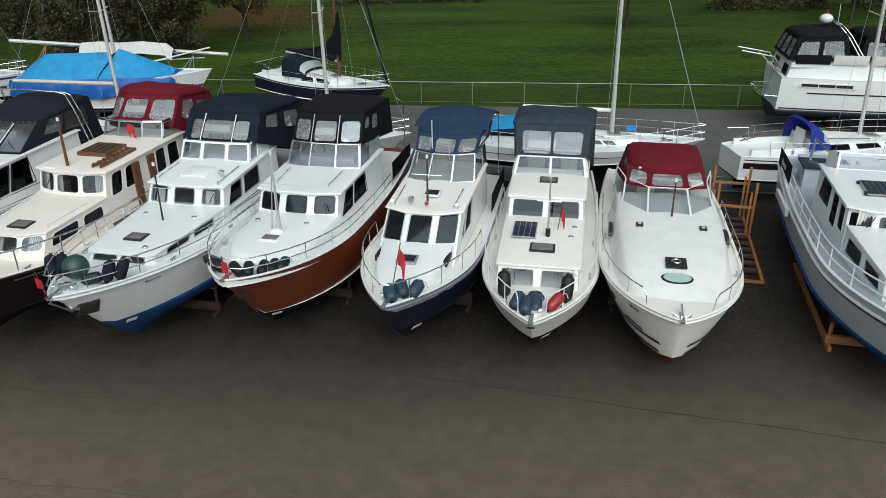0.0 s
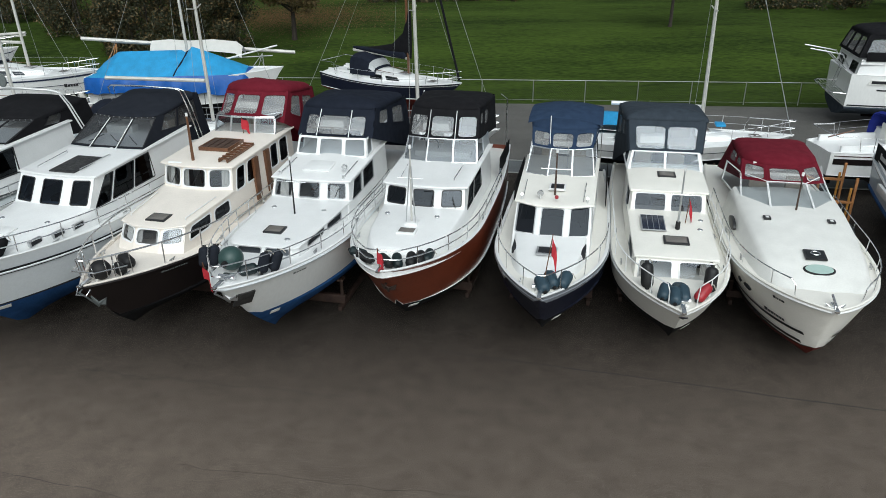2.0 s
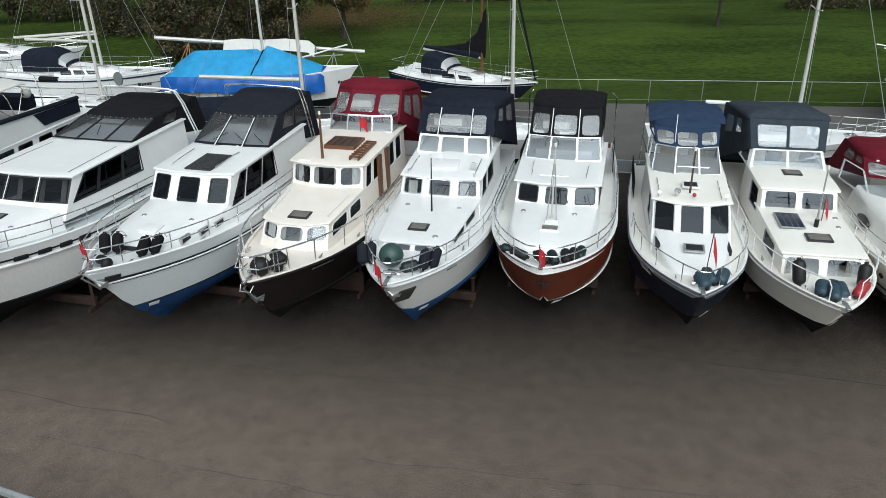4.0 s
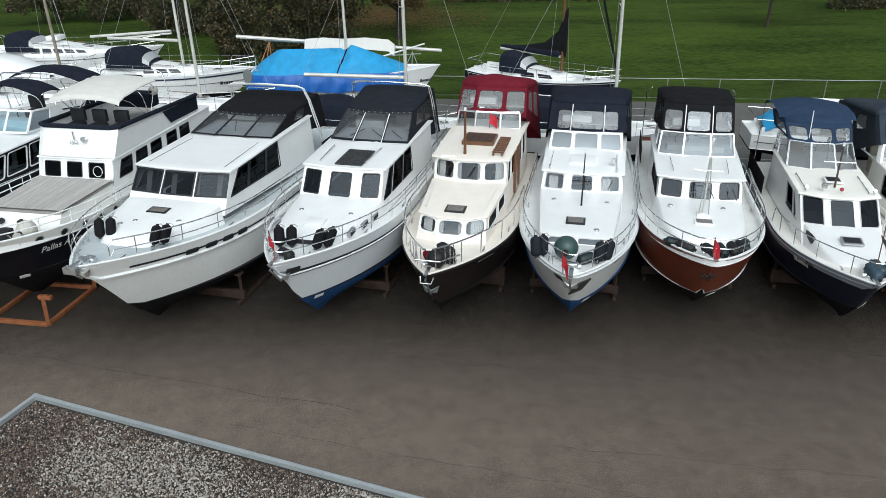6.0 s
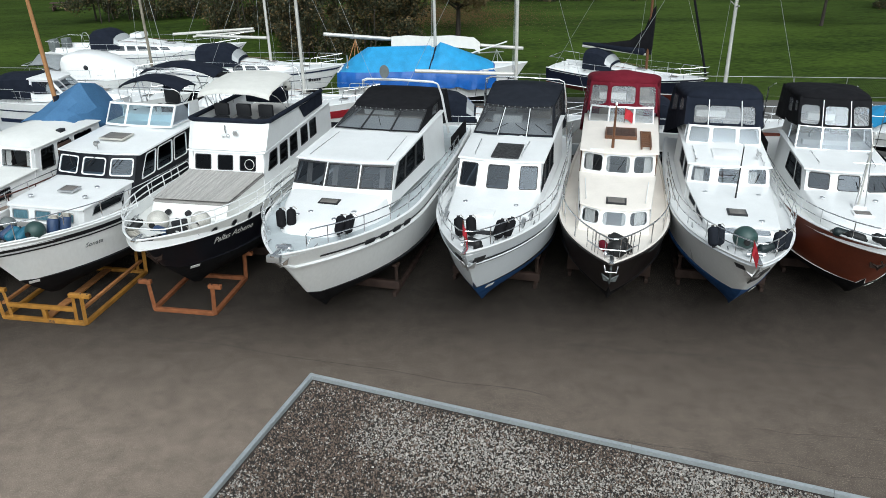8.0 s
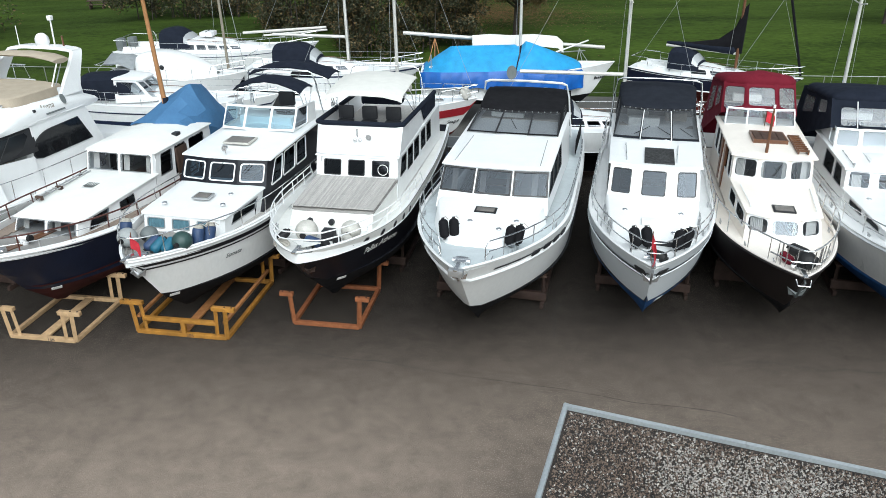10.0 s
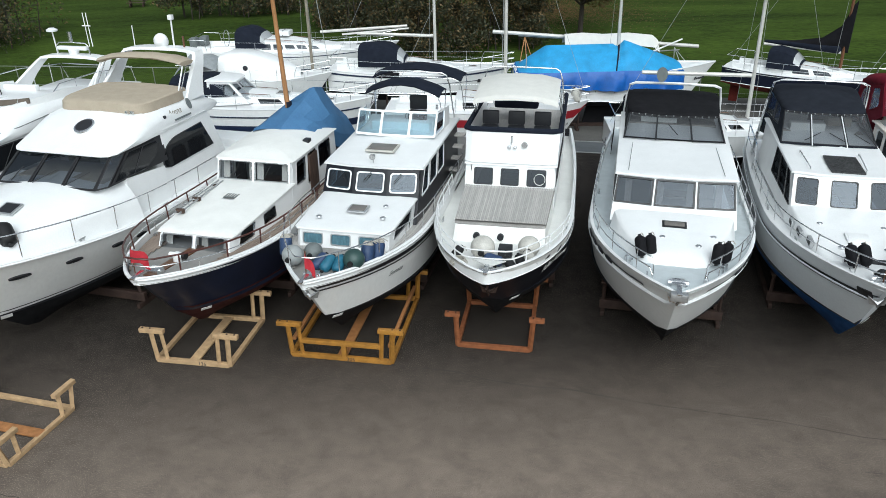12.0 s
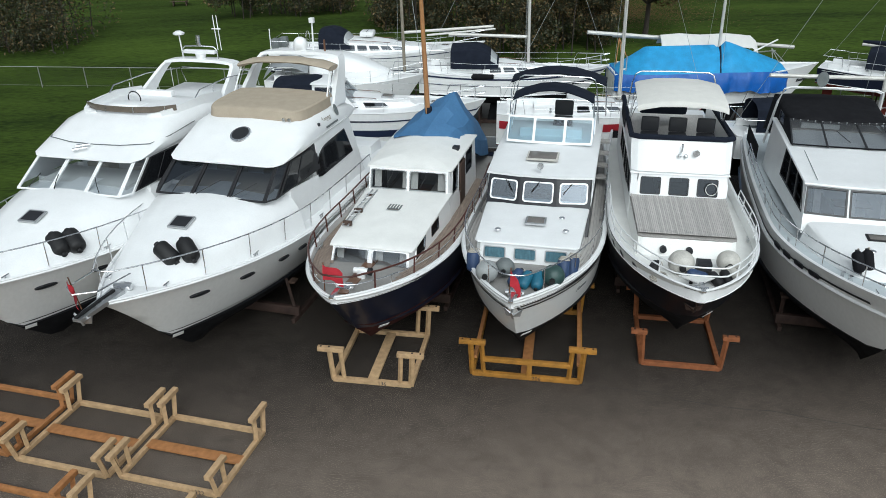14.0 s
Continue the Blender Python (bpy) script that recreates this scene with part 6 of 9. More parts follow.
    for k in range(4):
        part("companion_step", box(BM(), (1.35, 8.3 + k * 0.3, 2.5 + k * 0.28), (1.7, 8.6 + k * 0.3, 2.56 + k * 0.28), 0.01), TEAK, b)
    rail(b, H, 0.35, 9.0, 0.5, 8)
    bow_gear(b, H, 0.6)
    anchor(b, H, ALU, z=2.4, drop=0.22)
    lettering(b, "Sonata", 0.20, hull_mark(H, 2.6, 0.55, 1), GREYR, shear=0.3)
    flag(b, -0.1, 0.5, H.deckz(0.5), 0.72, 0.3, lean=0.05, drop=1.3)
    tag(b, H, 1.4, 1.08)
    cradle_under(mb, H, ys=(5.4, 8.5))
    for x, y, r, c, l in ((-0.7, 1.2, 0.25, PALEG, "round pale grey fender on the foredeck"), (-0.36, 1.6, 0.22, GREYR, "round dark grey fender on the foredeck"), (0.74, 1.3, 0.25, GREENF, "round dark green fender on the foredeck")):
        ball_fender(lying(mb, x, y, H.deckz(y) + r + 0.06), r, c, l)
    for x, y, a, c, l in ((-0.06, 1.24, 25, NAVYF, "dark blue fender on the foredeck"), (0.16, 1.16, 20, TEALF, "teal blue fender on the foredeck"), (0.42, 1.2, 5, TEALF, "teal blue fender on the foredeck")):
        fender(lying(mb, x, y, H.deckz(y) + 0.2, -a, 25), 0.13, 0.46, c, l)
    for x, y, a in ((-1.1, 1.72, 10), (0.92, 1.72, -5), (1.1, 1.96, -10)):
        f = fender(lying(mb, x, y, H.deckz(y) + 0.3, a, 70), 0.15, 0.48, NAVYF, "dark blue fender tied to the bow rail with rope")
        for k in range(3):
            part("rope_turn", tube(BM(), [V(math.cos(q) * (0.12 - 0.02 * k), 0.22 + 0.03 * k, math.sin(q) * (0.12 - 0.02 * k)) for q in [i * math.pi / 6 for i in range(12)]], 0.016, 5, closed=True), ROPE, f)


def boat_k():
    mb = stand(-30.86, 14.98, 0.235)
    b = thing("motor_cruiser", mb, "classic white cruiser with navy hull and blue mast cover", "boat", BOATS)
    H = Hull(b, 11.0, 3.6, 2.8, 2.3, 2.45, 1.3, 0.4, 1.25, 5.0, NAVYH, DREDAF, blunt=0.76, p=2.5, stripe=NAVYH, sh=0.1, gun=WHITE, deck=CAULK, bul=0.16, rub=WHITE, rubz=0.03, rubr=0.045, band=[(0.93, 0.97, DREDAF, 0.8, 10)])
    for sg in (-1, 1):
        for k in range(17):
            bm = BM()
            rows = []
            for j in range(14):
                y = lerp(0.75 + k * 0.24, 9.0, (j / 13) ** 1.6)
                xo = H.half(y) - 0.1 - k * 0.075
                xo = max(xo, 0.04)
                z = H.deckz(y) + 0.018 + 0.05 * (1 - (xo / (H.half(y) - 0.05)) ** 2)
                rows.append([V(sg * xo, y, z), V(sg * (xo - 0.066), y, z), V(sg * (xo - 0.066), y, z + 0.012), V(sg * xo, y, z + 0.012)])
            loft(bm, rows)
            part("deck_plank", bm, TEAKB, b)
    part("king_plank", loft(BM(), [[V(x * 0.13, y, H.deckz(y) + dz) for x, dz in ((-1, 0.04), (1, 0.04), (1, 0.075), (-1, 0.075))] for y in (0.5, 1.1, 1.8, 2.6)]), VARN, b)
    house(b, "fore_cabin", 2.3, 5.8, (1.02, 1.2), (0.98, 1.14), (2.3, 2.1), (2.74, 2.92), WHITE, rf=0.2, c=0.2, ci=0.96, wins={"F": [(0.03, 0.47, 0.14, 0.92), (0.53, 0.97, 0.14, 0.92)], "S": [(0.06, 0.28, 0.3, 0.86, 0.03, 0.03), (0.45, 0.65, 0.4, 0.82)]}, fmat=STEEL, gmat={"F": LGLASS, "S": DGLASS}, rmat=WHITE2, over=0.08, th=0.04, crown=0.1, rad=0.05, front=0.03)
    house(b, "wheelhouse", 5.46, 9.0, (1.18, 1.26), (1.14, 1.2), (2.1, 2.1), (3.54, 3.6), WHITE, rf=0.4, c=0.12, ci=0.97, wins={"F": [(0.03, 0.475, 0.52, 0.96), (0.525, 0.97, 0.52, 0.96)], "S": [(0.08, 0.26, 0.5, 0.92), (0.32, 0.5, 0.35, 0.92), (0.58, 0.85, 0.5, 0.92)]}, fmat=STEEL, gmat={"F": LGLASS, "S": DGLASS}, rmat=WHITE2, over=0.07, th=0.035, crown=0.2, rad=0.05, front=0.0)
    inside(b, 2.9, 5.3, 0.95, 2.0, 2.7)
    inside(b, 6.05, 8.8, 1.0, 2.0, 3.3, PALEIN)
    for x in (-1.0, -0.2, 0.04, 0.8):
        curtain(b, V(x, 5.88, 2.97), V(x + 0.2, 5.88, 2.97), 0.5, 0.12)
    for x in (-0.92, -0.2, 0.06, 0.66):
        curtain(b, V(x, 2.6, 2.32), V(x + 0.18, 2.6, 2.32), 0.36, 0.12)
    for sg in (-1, 1):
        part("side_door", box(BM(), (sg * 1.2 - 0.03, 6.9, 2.2), (sg * 1.2 + 0.03, 7.5, 3.4), 0.01), DARKW, b)
    hatch(b, 0.05, 4.35, 3.0, 0.4, 0.38, 0.02, ALU, SMOKEM)
    for k in range(5):
        part("vent_slat", box(BM(), (-0.12 + k * 0.075, 4.2, 3.05), (-0.08 + k * 0.075, 4.5, 3.065)), GREYR, b)
    part("roof_vent", box(BM(), (-0.1, 7.0, 3.68), (0.08, 7.2, 3.74), 0.02), GREYR, b)
    part("siren_box", box(BM(), (0.88, 7.3, 3.62), (1.06, 7.55, 3.76), 0.02), SEAT, b)
    # spare gear lashed on the coach roof
    for k in range(7):
        part("ladder_rung", tube(BM(), [V(-0.96 + 0.02 * k * 0.3, 3.4 + k * 0.28, 3.0 + k * 0.013), V(-0.8 + 0.02 * k * 0.3, 3.4 + k * 0.28, 3.0 + k * 0.013)], 0.014, 5), ALU, b)
    for x in (-0.6, 0.35):
        wiper(b, V(x, 5.74, 3.1), V(x + 0.16, 5.86, 3.42))
    for x in (0.45, 0.6):
        vent(b, x, 5.0, 2.98)
    for x in (-0.95, -0.82):
        bar(b, "boat_hook", [V(x, 3.2, 2.95), V(x + 0.05, 5.4, 3.05)], 0.02, ALU)
    for y in (3.3, 4.1, 5.1):
        part("chock", box(BM(), (-0.98, y, 2.9), (-0.76, y + 0.08, 3.02), 0.015), DARKW, b)
    # mast in its tabernacle, cover over the aft deck
    bar(b, "mast", [V(-0.2, 8.9, 3.4), V(-0.35, 8.8, 7.9)], 0.085, SPRUCE, 12, "varnished wooden mast", r1=0.06)
    bar(b, "tabernacle", [V(-0.2, 8.9, 3.4), V(-0.21, 8.9, 4.45)], 0.11, NAVYC, 8)
    rows = []
    for y, wl_, wr_, e, r_, rx in ((7.95, 1.05, 0.75, 3.72, 3.8, -0.2), (8.2, 1.15, 0.95, 3.72, 3.98, -0.12), (8.6, 1.2, 1.05, 3.68, 4.2, 0.0), (9.0, 1.24, 1.12, 3.55, 4.5, 0.22), (9.4, 1.26, 1.18, 3.4, 4.82, 0.42), (9.8, 1.28, 1.22, 3.2, 4.72, 0.42), (10.3, 1.3, 1.26, 3.05, 4.6, 0.3), (10.9, 1.3, 1.28, 2.9, 4.3, 0.1), (11.3, 1.2, 1.2, 2.6, 3.3, 0.0)):
        f = lambda k: 0.05 * math.sin(y * 5 + k) + 0.03 * math.sin(y * 11 + 2 * k)
        rows.append([V(-wl_, y, e - 0.28), V(-wl_ * 0.98, y, e), V(lerp(-wl_, rx, 0.3), y, lerp(e, r_, 0.46) + f(0)), V(lerp(-wl_, rx, 0.62), y + 0.03, lerp(e, r_, 0.78) + f(1)), V(rx - 0.08, y, r_ - 0.04), V(rx + 0.06, y, r_), V(lerp(wr_, rx, 0.62), y - 0.03, lerp(e, r_, 0.7) + f(2)), V(lerp(wr_, rx, 0.3), y, lerp(e, r_, 0.4) + f(3)), V(wr_ * 0.98, y, e), V(wr_ + 0.02, y, e - 0.5)])
    part("deck_cover", loft(BM(), rows, closed=False, caps=False), TARP3, b, "faded blue tarpaulin", angle=14)
    rail(b, H, 0.3, 9.0, 0.42, 8, material=mat("dark_red_varnish", (0.10, 0.030, 0.022), 0.4, var=0.25, scale=3), r=0.022)
    rail(b, H, 0.36, 9.0, 0.22, 4, material=STEEL, r=0.012)
    bow_gear(b, H, 0.75)
    flag(b, -0.42, 0.62, H.deckz(0.6), 0.7, 0.6, lean=0.02, drop=0.22)
    bars(b, hull_mark(H, 1.9, 0.06, 1), [0.1, 0.1, 0.08], 0.1, ALU, "fairlead_bars")
    tag(b, H, 1.75, 1.15)
    part("anchor_winch", tube(tube(BM(), [V(0.1, 1.5, H.deckz(1.5) + 0.05), V(0.1, 1.5, H.deckz(1.5) + 0.28)], 0.1, 10), [V(-0.06, 1.48, H.deckz(1.5) + 0.24), V(0.3, 1.48, H.deckz(1.5) + 0.24)], 0.07, 10), WHITE, b)
    part("winch_drum", tube(BM(), [V(0.28, 1.48, H.deckz(1.5) + 0.24), V(0.36, 1.48, H.deckz(1.5) + 0.24)], 0.09, 10), RUBBER, b)
    cradle_under(mb, H, ys=(4.8, 7.6))


def flybridge_yacht(mb, label, kind):
    dark = kind == "dark"
    b = thing("motor_yacht", mb, label, "boat", BOATS)
    H = Hull(b, 13.4, 4.4, 3.05, 2.55, 2.35, 1.25, 0.4, 1.75, 6.2, WHITEH, BLACKAF, p=2.1, stripe=BLACKSTR, sh=0.07, gun=WHITE, deck=WHITE, bul=0.03, rub=WHITE, rubz=0.02, flare=0.3, band=[(0.93, 0.95, BLACKSTR, 0.9, 12)])
    bm = BM()
    rows = []
    for y, w, z in ((0.9, 0.2, 2.93), (1.2, 0.5, 2.98), (2.2, 1.0, 3.24), (3.4, 1.38, 3.54), (4.3, 1.6, 3.68), (5.2, 1.72, 3.68), (5.3, 1.74, 2.4)):
        zd = H.deckz(y) - 0.02
        rows.append([V(sx * (w + o), y, zz) for sx, o, zz in ((-1, max(0.05, min(0.5, H.half(y) - w - 0.14)), zd), (-1, max(0.03, min(0.3, 0.6 * (H.half(y) - w - 0.14))), lerp(zd, z, 0.5)), (-0.95, 0, lerp(zd, z, 0.88)), (-0.7, 0, z - 0.01), (-0.4, 0, z + 0.03), (0, 0, z + 0.05), (0.4, 0, z + 0.03), (0.7, 0, z - 0.01), (0.95, 0, lerp(zd, z, 0.88)), (1, max(0.03, min(0.3, 0.6 * (H.half(y) - w - 0.14))), lerp(zd, z, 0.5)), (1, max(0.05, min(0.5, H.half(y) - w - 0.14)), zd))])
    loft(bm, rows, closed=False, caps=False)
    part("moulded_foredeck", bm, WHITE, b, angle=60)
    wf = {"F": [(0.02, 0.315, 0.04, 0.96), (0.345, 0.655, 0.04, 0.96), (0.685, 0.98, 0.04, 0.96)], "FS": [(0.08, 0.92, 0.04, 0.96)], "S": []}
    house(b, "saloon_windscreen", 4.22, 7.0, (1.66, 1.7), (1.58, 1.6), (3.66, 3.6), (4.32, 4.32), ALUD if dark else WHITE, rf=0.98, c=0.3, ci=0.9, wins=wf, fmat=ALUD if dark else WHITE, gmat=FGLASS if dark else CLEAR, rad=0.03, back=False, fw=0.03)
    for sg in (-1, 1):
        # the dark side light behind the windscreen
        q = [V(sg * 1.69, 4.6, 3.69), V(sg * 1.71, 6.05, 3.67), V(sg * 1.70, 6.5, 3.85), V(sg * 1.66, 6.82, 4.15), V(sg * 1.64, 6.72, 4.27), V(sg * 1.61, 5.5, 4.29)]
        bm = BM()
        loft(bm, [[c + V(0, 0, 0) for c in q], [c + V(sg * 0.015, 0, 0) for c in q]])
        o = part("side_window", bm, ALUD, b)
        cen = sum(q, V(0, 0, 0)) / len(q)
        bm = BM()
        face(bm, [lerp(cen, c, 0.9) + V(sg * 0.02, 0, 0) for c in q])
        part("pane", bm, BGLASS, o)
        part("window_divider", tube(BM(), [V(sg * 1.725, 5.5, 3.7), V(sg * 1.66, 6.1, 4.26)], 0.012, 4), ALUD, o)
    house(b, "cabin_base", 5.0, 6.75, (1.74, 1.8), (1.69, 1.74), (2.4, 2.35), (3.68, 3.5), WHITE, rf=0.1, c=0.1, ci=0.9)
    part("dash", box(BM(), (-1.3, 4.75, 3.3), (1.3, 6.0, 3.72), 0.06), BEIGE if dark else PALEINK, b)
    for sg in (-1, 1):
        part("helm_seat", box(box(BM(), (sg * 0.7 - 0.35, 6.3, 3.2), (sg * 0.7 + 0.35, 6.8, 3.7), 0.05), (sg * 0.7 - 0.35, 6.7, 3.7), (sg * 0.7 + 0.35, 6.9, 4.1), 0.05), BEIGE, b)
    house(b, "saloon_side", 6.55, 10.1, (1.72, 1.76), (1.62, 1.62), (2.5, 2.4), (4.4, 4.4), WHITE, rf=0.3, rb=0.75, c=0.15, ci=0.9, rmat=WHITE, over=0.0, th=0.02)
    for sg in (-1, 1):
        # the long saloon window, its fore end a quarter round
        yz = [(6.8 + 0.95 * (1 - math.cos(q)), 3.5 + 0.62 * math.sin(q)) for q in [k * math.pi / 16 for k in range(9)]] + [(8.9, 4.16), (9.32, 3.36), (7.1, 3.34), (6.86, 3.4)]
        sx = lambda y, z: lerp(lerp(1.72, 1.76, (y - 6.55) / 3.5), 1.62, (z - 2.5) / 1.9)
        bm = BM()
        loft(bm, [[V(sg * (sx(y, z) + o), y, z) for y, z in yz] for o in (0.0, 0.02)])
        o = part("saloon_window", bm, ALUD, b)
        bm = BM()
        face(bm, [V(sg * (sx(y, z) + 0.024), lerp(8.0, y, 0.97), lerp(3.75, z, 0.95)) for y, z in yz])
        part("pane", bm, BGLASS, o)
    # brow and sloping bridge front
    rows = []
    for y, w, z, t in ((4.98, 1.25, 4.29, 0.02), (5.03, 1.42, 4.31, 0.04), (5.2, 1.58, 4.36, 0.07), (5.6, 1.66, 4.50, 0.17), (6.2, 1.69, 4.76, 0.42), (6.6, 1.69, 4.93, 0.58), (7.4, 1.68, 5.02, 0.66), (8.5, 1.66, 5.0, 0.66), (9.6, 1.62, 4.78, 0.44), (10.15, 1.5, 4.55, 0.2)):
        rows.append([V(-w * 0.98, y, z - t), V(-w, y, z - t * 0.55), V(-w * 0.93, y, z - t * 0.18), V(-w * 0.75, y, z - 0.01), V(0, y, z + 0.03), V(w * 0.75, y, z - 0.01), V(w * 0.93, y, z - t * 0.18), V(w, y, z - t * 0.55), V(w * 0.98, y, z - t)])
    bm = BM()
    loft(bm, rows)
    part("bridge_deck", bm, WHITE, b, angle=50)
    # bridge coaming
    rows = []
    for y, w, z in ((6.75, 0.9, 5.02), (6.85, 1.2, 5.06), (7.3, 1.4, 5.12), (8.6, 1.46, 5.14), (9.6, 1.42, 5.02)):
        rows.append([V(-w - 0.06, y, 4.6), V(-w, y, z), V(-w + 0.09, y + 0.06, z), V(-w + 0.12, y + 0.1, 4.85), V(w - 0.12, y + 0.1, 4.85), V(w - 0.09, y + 0.06, z), V(w, y, z), V(w + 0.06, y, 4.6)])
    part("bridge_coaming", loft(BM(), rows), WHITE, b)
    # swept arch
    y0, z0, w0, y1, z1, w1 = (8.95, 4.85, 1.5, 9.95, 6.02, 1.2) if dark else (9.9, 4.7, 1.42, 11.05, 5.52, 1.16)
    for sg in (-1, 1):
        rows = [[V(sg * (w + o), lerp(y0, y1, k) + dy * l, lerp(z0, z1, k ** 0.9)) for o, dy in ((0.06, -1), (0.06, 1), (-0.06, 1), (-0.06, -1))] for k, w, l in ((0, w0, 0.46), (0.35, lerp(w0, w1, 0.3), 0.33), (0.7, lerp(w0, w1, 0.55), 0.25), (0.92, lerp(w0, w1, 0.8), 0.22), (1.0, w1, 0.22))]
        part("arch_leg", loft(BM(), rows), WHITE, b)
    bm = BM()
    rows = [[V(x * (w1 + 0.05), y1 + dy, z1 - 0.03 + 0.09 * (1 - x ** 4) + dz) for dy, dz in ((-0.22, -0.03), (-0.2, 0.06), (0.2, 0.06), (0.22, -0.03))] for x in (-1, -0.85, -0.5, 0, 0.5, 0.85, 1)]
    part("arch_top", loft(bm, rows), WHITE, b)
    # aft deck and its rail
    part("aft_deck_seat", box(BM(), (-1.4, 11.6, 2.3), (1.4, 12.6, 2.75), 0.08), WHITE, b)
    rail(b, H, 0.35, 9.6, 0.64, 8)
    bow_gear(b, H, 0.75)
    for sg in (-1, 1):
        for y, l in ((1.95, 0.5), (3.1, 0.44), (4.25, 0.38), (5.0, 0.36), (7.6, 0.3)):
            plate(b, H, y, 0.3, sg, l, 0.12 if y < 7 else 0.28, SEAT, "hull_port", r=True, th=0.03)
    hatch(b, 0.0, 3.02, 3.52, 0.5, 0.45, 0.11, ALU, SEAT)
    tag(b, H, 2.0, 1.1)
    cradle_under(mb, H, ys=(5, 9))
    return b, H


def boat_l():
    mb = stand(-35.37, 14.35, 0.269)
    b, H = flybridge_yacht(mb, "large white flybridge yacht with tan bridge cover and dark windscreen", "dark")
    rows = []
    for y, w, z in ((6.7, 0.92, 5.14), (6.74, 1.12, 5.17), (6.84, 1.27, 5.19), (7.04, 1.37, 5.2), (7.3, 1.42, 5.21), (8.2, 1.47, 5.22), (8.7, 1.44, 5.22), (8.85, 1.37, 5.12)):
        rows.append([V(-w - 0.03, y - 0.03, 4.93), V(-w, y, z - 0.03), V(-w * 0.97, y + 0.02, z + 0.01), V(-w * 0.55, y + 0.03, z + 0.05), V(0, y + 0.04, z + 0.05 + 0.015 * math.sin(y * 6)), V(w * 0.55, y + 0.03, z + 0.05), V(w * 0.97, y + 0.02, z + 0.01), V(w, y, z - 0.03), V(w + 0.03, y - 0.03, 4.93)])
    part("bridge_cover", loft(BM(), rows), TANC, b, "tan canvas bridge cover", angle=30)
    rows = [[V(x * 1.42, 9.0 + math.cos(k * math.pi / 5) * 0.34, 6.04 - 0.16 * abs(x) ** 3 + math.sin(k * math.pi / 5) * 0.075 + 0.012 * math.sin(x * 9 + k)) for k in range(10)] for x in (-1, -0.8, -0.5, -0.2, 0.1, 0.4, 0.7, 0.9, 1)]
    part("rolled_bimini", loft(BM(), rows), TANC, b)
    for sg in (-1, 1):
        bar(b, "bimini_strut", [V(sg * 1.44, 8.3, 5.1), V(sg * 1.38, 8.9, 5.92)], 0.022, WHITE)
        bar(b, "bimini_strut", [V(sg * 1.44, 8.45, 5.1), V(sg * 1.38, 9.1, 5.92)], 0.016)
    part("radar_dome", ball(BM(), (0.0, 9.95, 6.28), 0.22, (1, 1, 1.1), 18), WHITE, b)
    part("dome_base", box(BM(), (-0.13, 9.82, 6.03), (0.13, 10.08, 6.13), 0.02), WHITE, b)
    bar(b, "aerial", [V(0.36, 10.05, 6.05), V(0.36, 10.1, 6.95)], 0.025, WHITE)
    part("camera_head", box(BM(), (0.29, 10.03, 6.9), (0.43, 10.17, 7.05), 0.02), WHITE, b)
    bar(b, "aerial", [V(0.75, 10.0, 6.05), V(0.75, 10.0, 6.45)], 0.03, VARN)
    bar(b, "aerial", [V(-1.0, 10.0, 6.0), V(-1.02, 10.05, 6.7)], 0.014, WHITE)
    o = BM()
    tl = lambda dy: 4.70 + dy * 0.42
    loft(o, [[V(math.cos(k * math.pi / 10) * 0.27 * q, 6.02 + math.sin(k * math.pi / 10) * 0.27 * q, tl(math.sin(k * math.pi / 10) * 0.27 * q) + dz) for k in range(20)] for q, dz in ((1, -0.04), (1, 0.045), (0.84, 0.055))])
    hb = part("round_hatch", o, STEEL, b)
    o = BM()
    loft(o, [[V(math.cos(k * math.pi / 10) * 0.27 * q, 6.02 + math.sin(k * math.pi / 10) * 0.27 * q, tl(math.sin(k * math.pi / 10) * 0.27 * q) + dz) for k in range(20)] for q, dz in ((0.85, 0.045), (0.82, 0.06))])
    part("hatch_lid", o, SEAT, hb)
    for x in (0.98, 1.14):
        o = bar(b, "spot_light", [V(x, 6.64, 4.9), V(x, 6.62, 5.0)], 0.012)
        part("lamp_head", tube(BM(), [V(x, 6.55, 5.02), V(x, 6.66, 5.02)], 0.045, 10, 0.03), STEEL, o)
    for x, d in ((-1.0, 0.1), (-0.35, 0.5), (0.62, 0.5)):
        wiper(b, V(x, 4.22, 3.74), V(x + d, 4.62, 4.0))
    m = Matrix.Translation((1.655, 7.75, 4.68)) @ Matrix((V(0, 1, 0), V(-0.36, 0, 0.933), V(0.933, 0, 0.36))).transposed().to_4x4()
    lettering(b, "Atena", 0.26, m, mat("gold_lettering", (0.30, 0.27, 0.22), 0.4, var=0.1), shear=0.35)
    bars(b, m @ Matrix.Translation((0.3, -0.16, -0.02)), [0.8], 0.05, GREYR, "port_lettering")
    part("side_vent", loft(BM(), [[V(1.6 + dx - 0.36 * math.sin(k * math.pi / 8) * 0.15, 8.5 + math.cos(k * math.pi / 8) * 0.09, 4.82 + math.sin(k * math.pi / 8) * 0.15) for k in range(16)] for dx in (0, 0.03)]), GREYR, b)
    part("side_lamp", box(BM(), (1.62, 7.2, 4.7), (1.68, 7.28, 4.78), 0.01), SEAT, b)
    # bow platform with anchor and pulpit
    part("bow_platform", loft(BM(), [[V(-0.16, 0.6, 2.98), V(0.16, 0.6, 2.98), V(0.16, 0.6, 3.08), V(-0.16, 0.6, 3.08)], [V(-0.1, -0.6, 3.0), V(0.1, -0.6, 3.0), V(0.1, -0.6, 3.07), V(-0.1, -0.6, 3.07)]]), ALU, b)
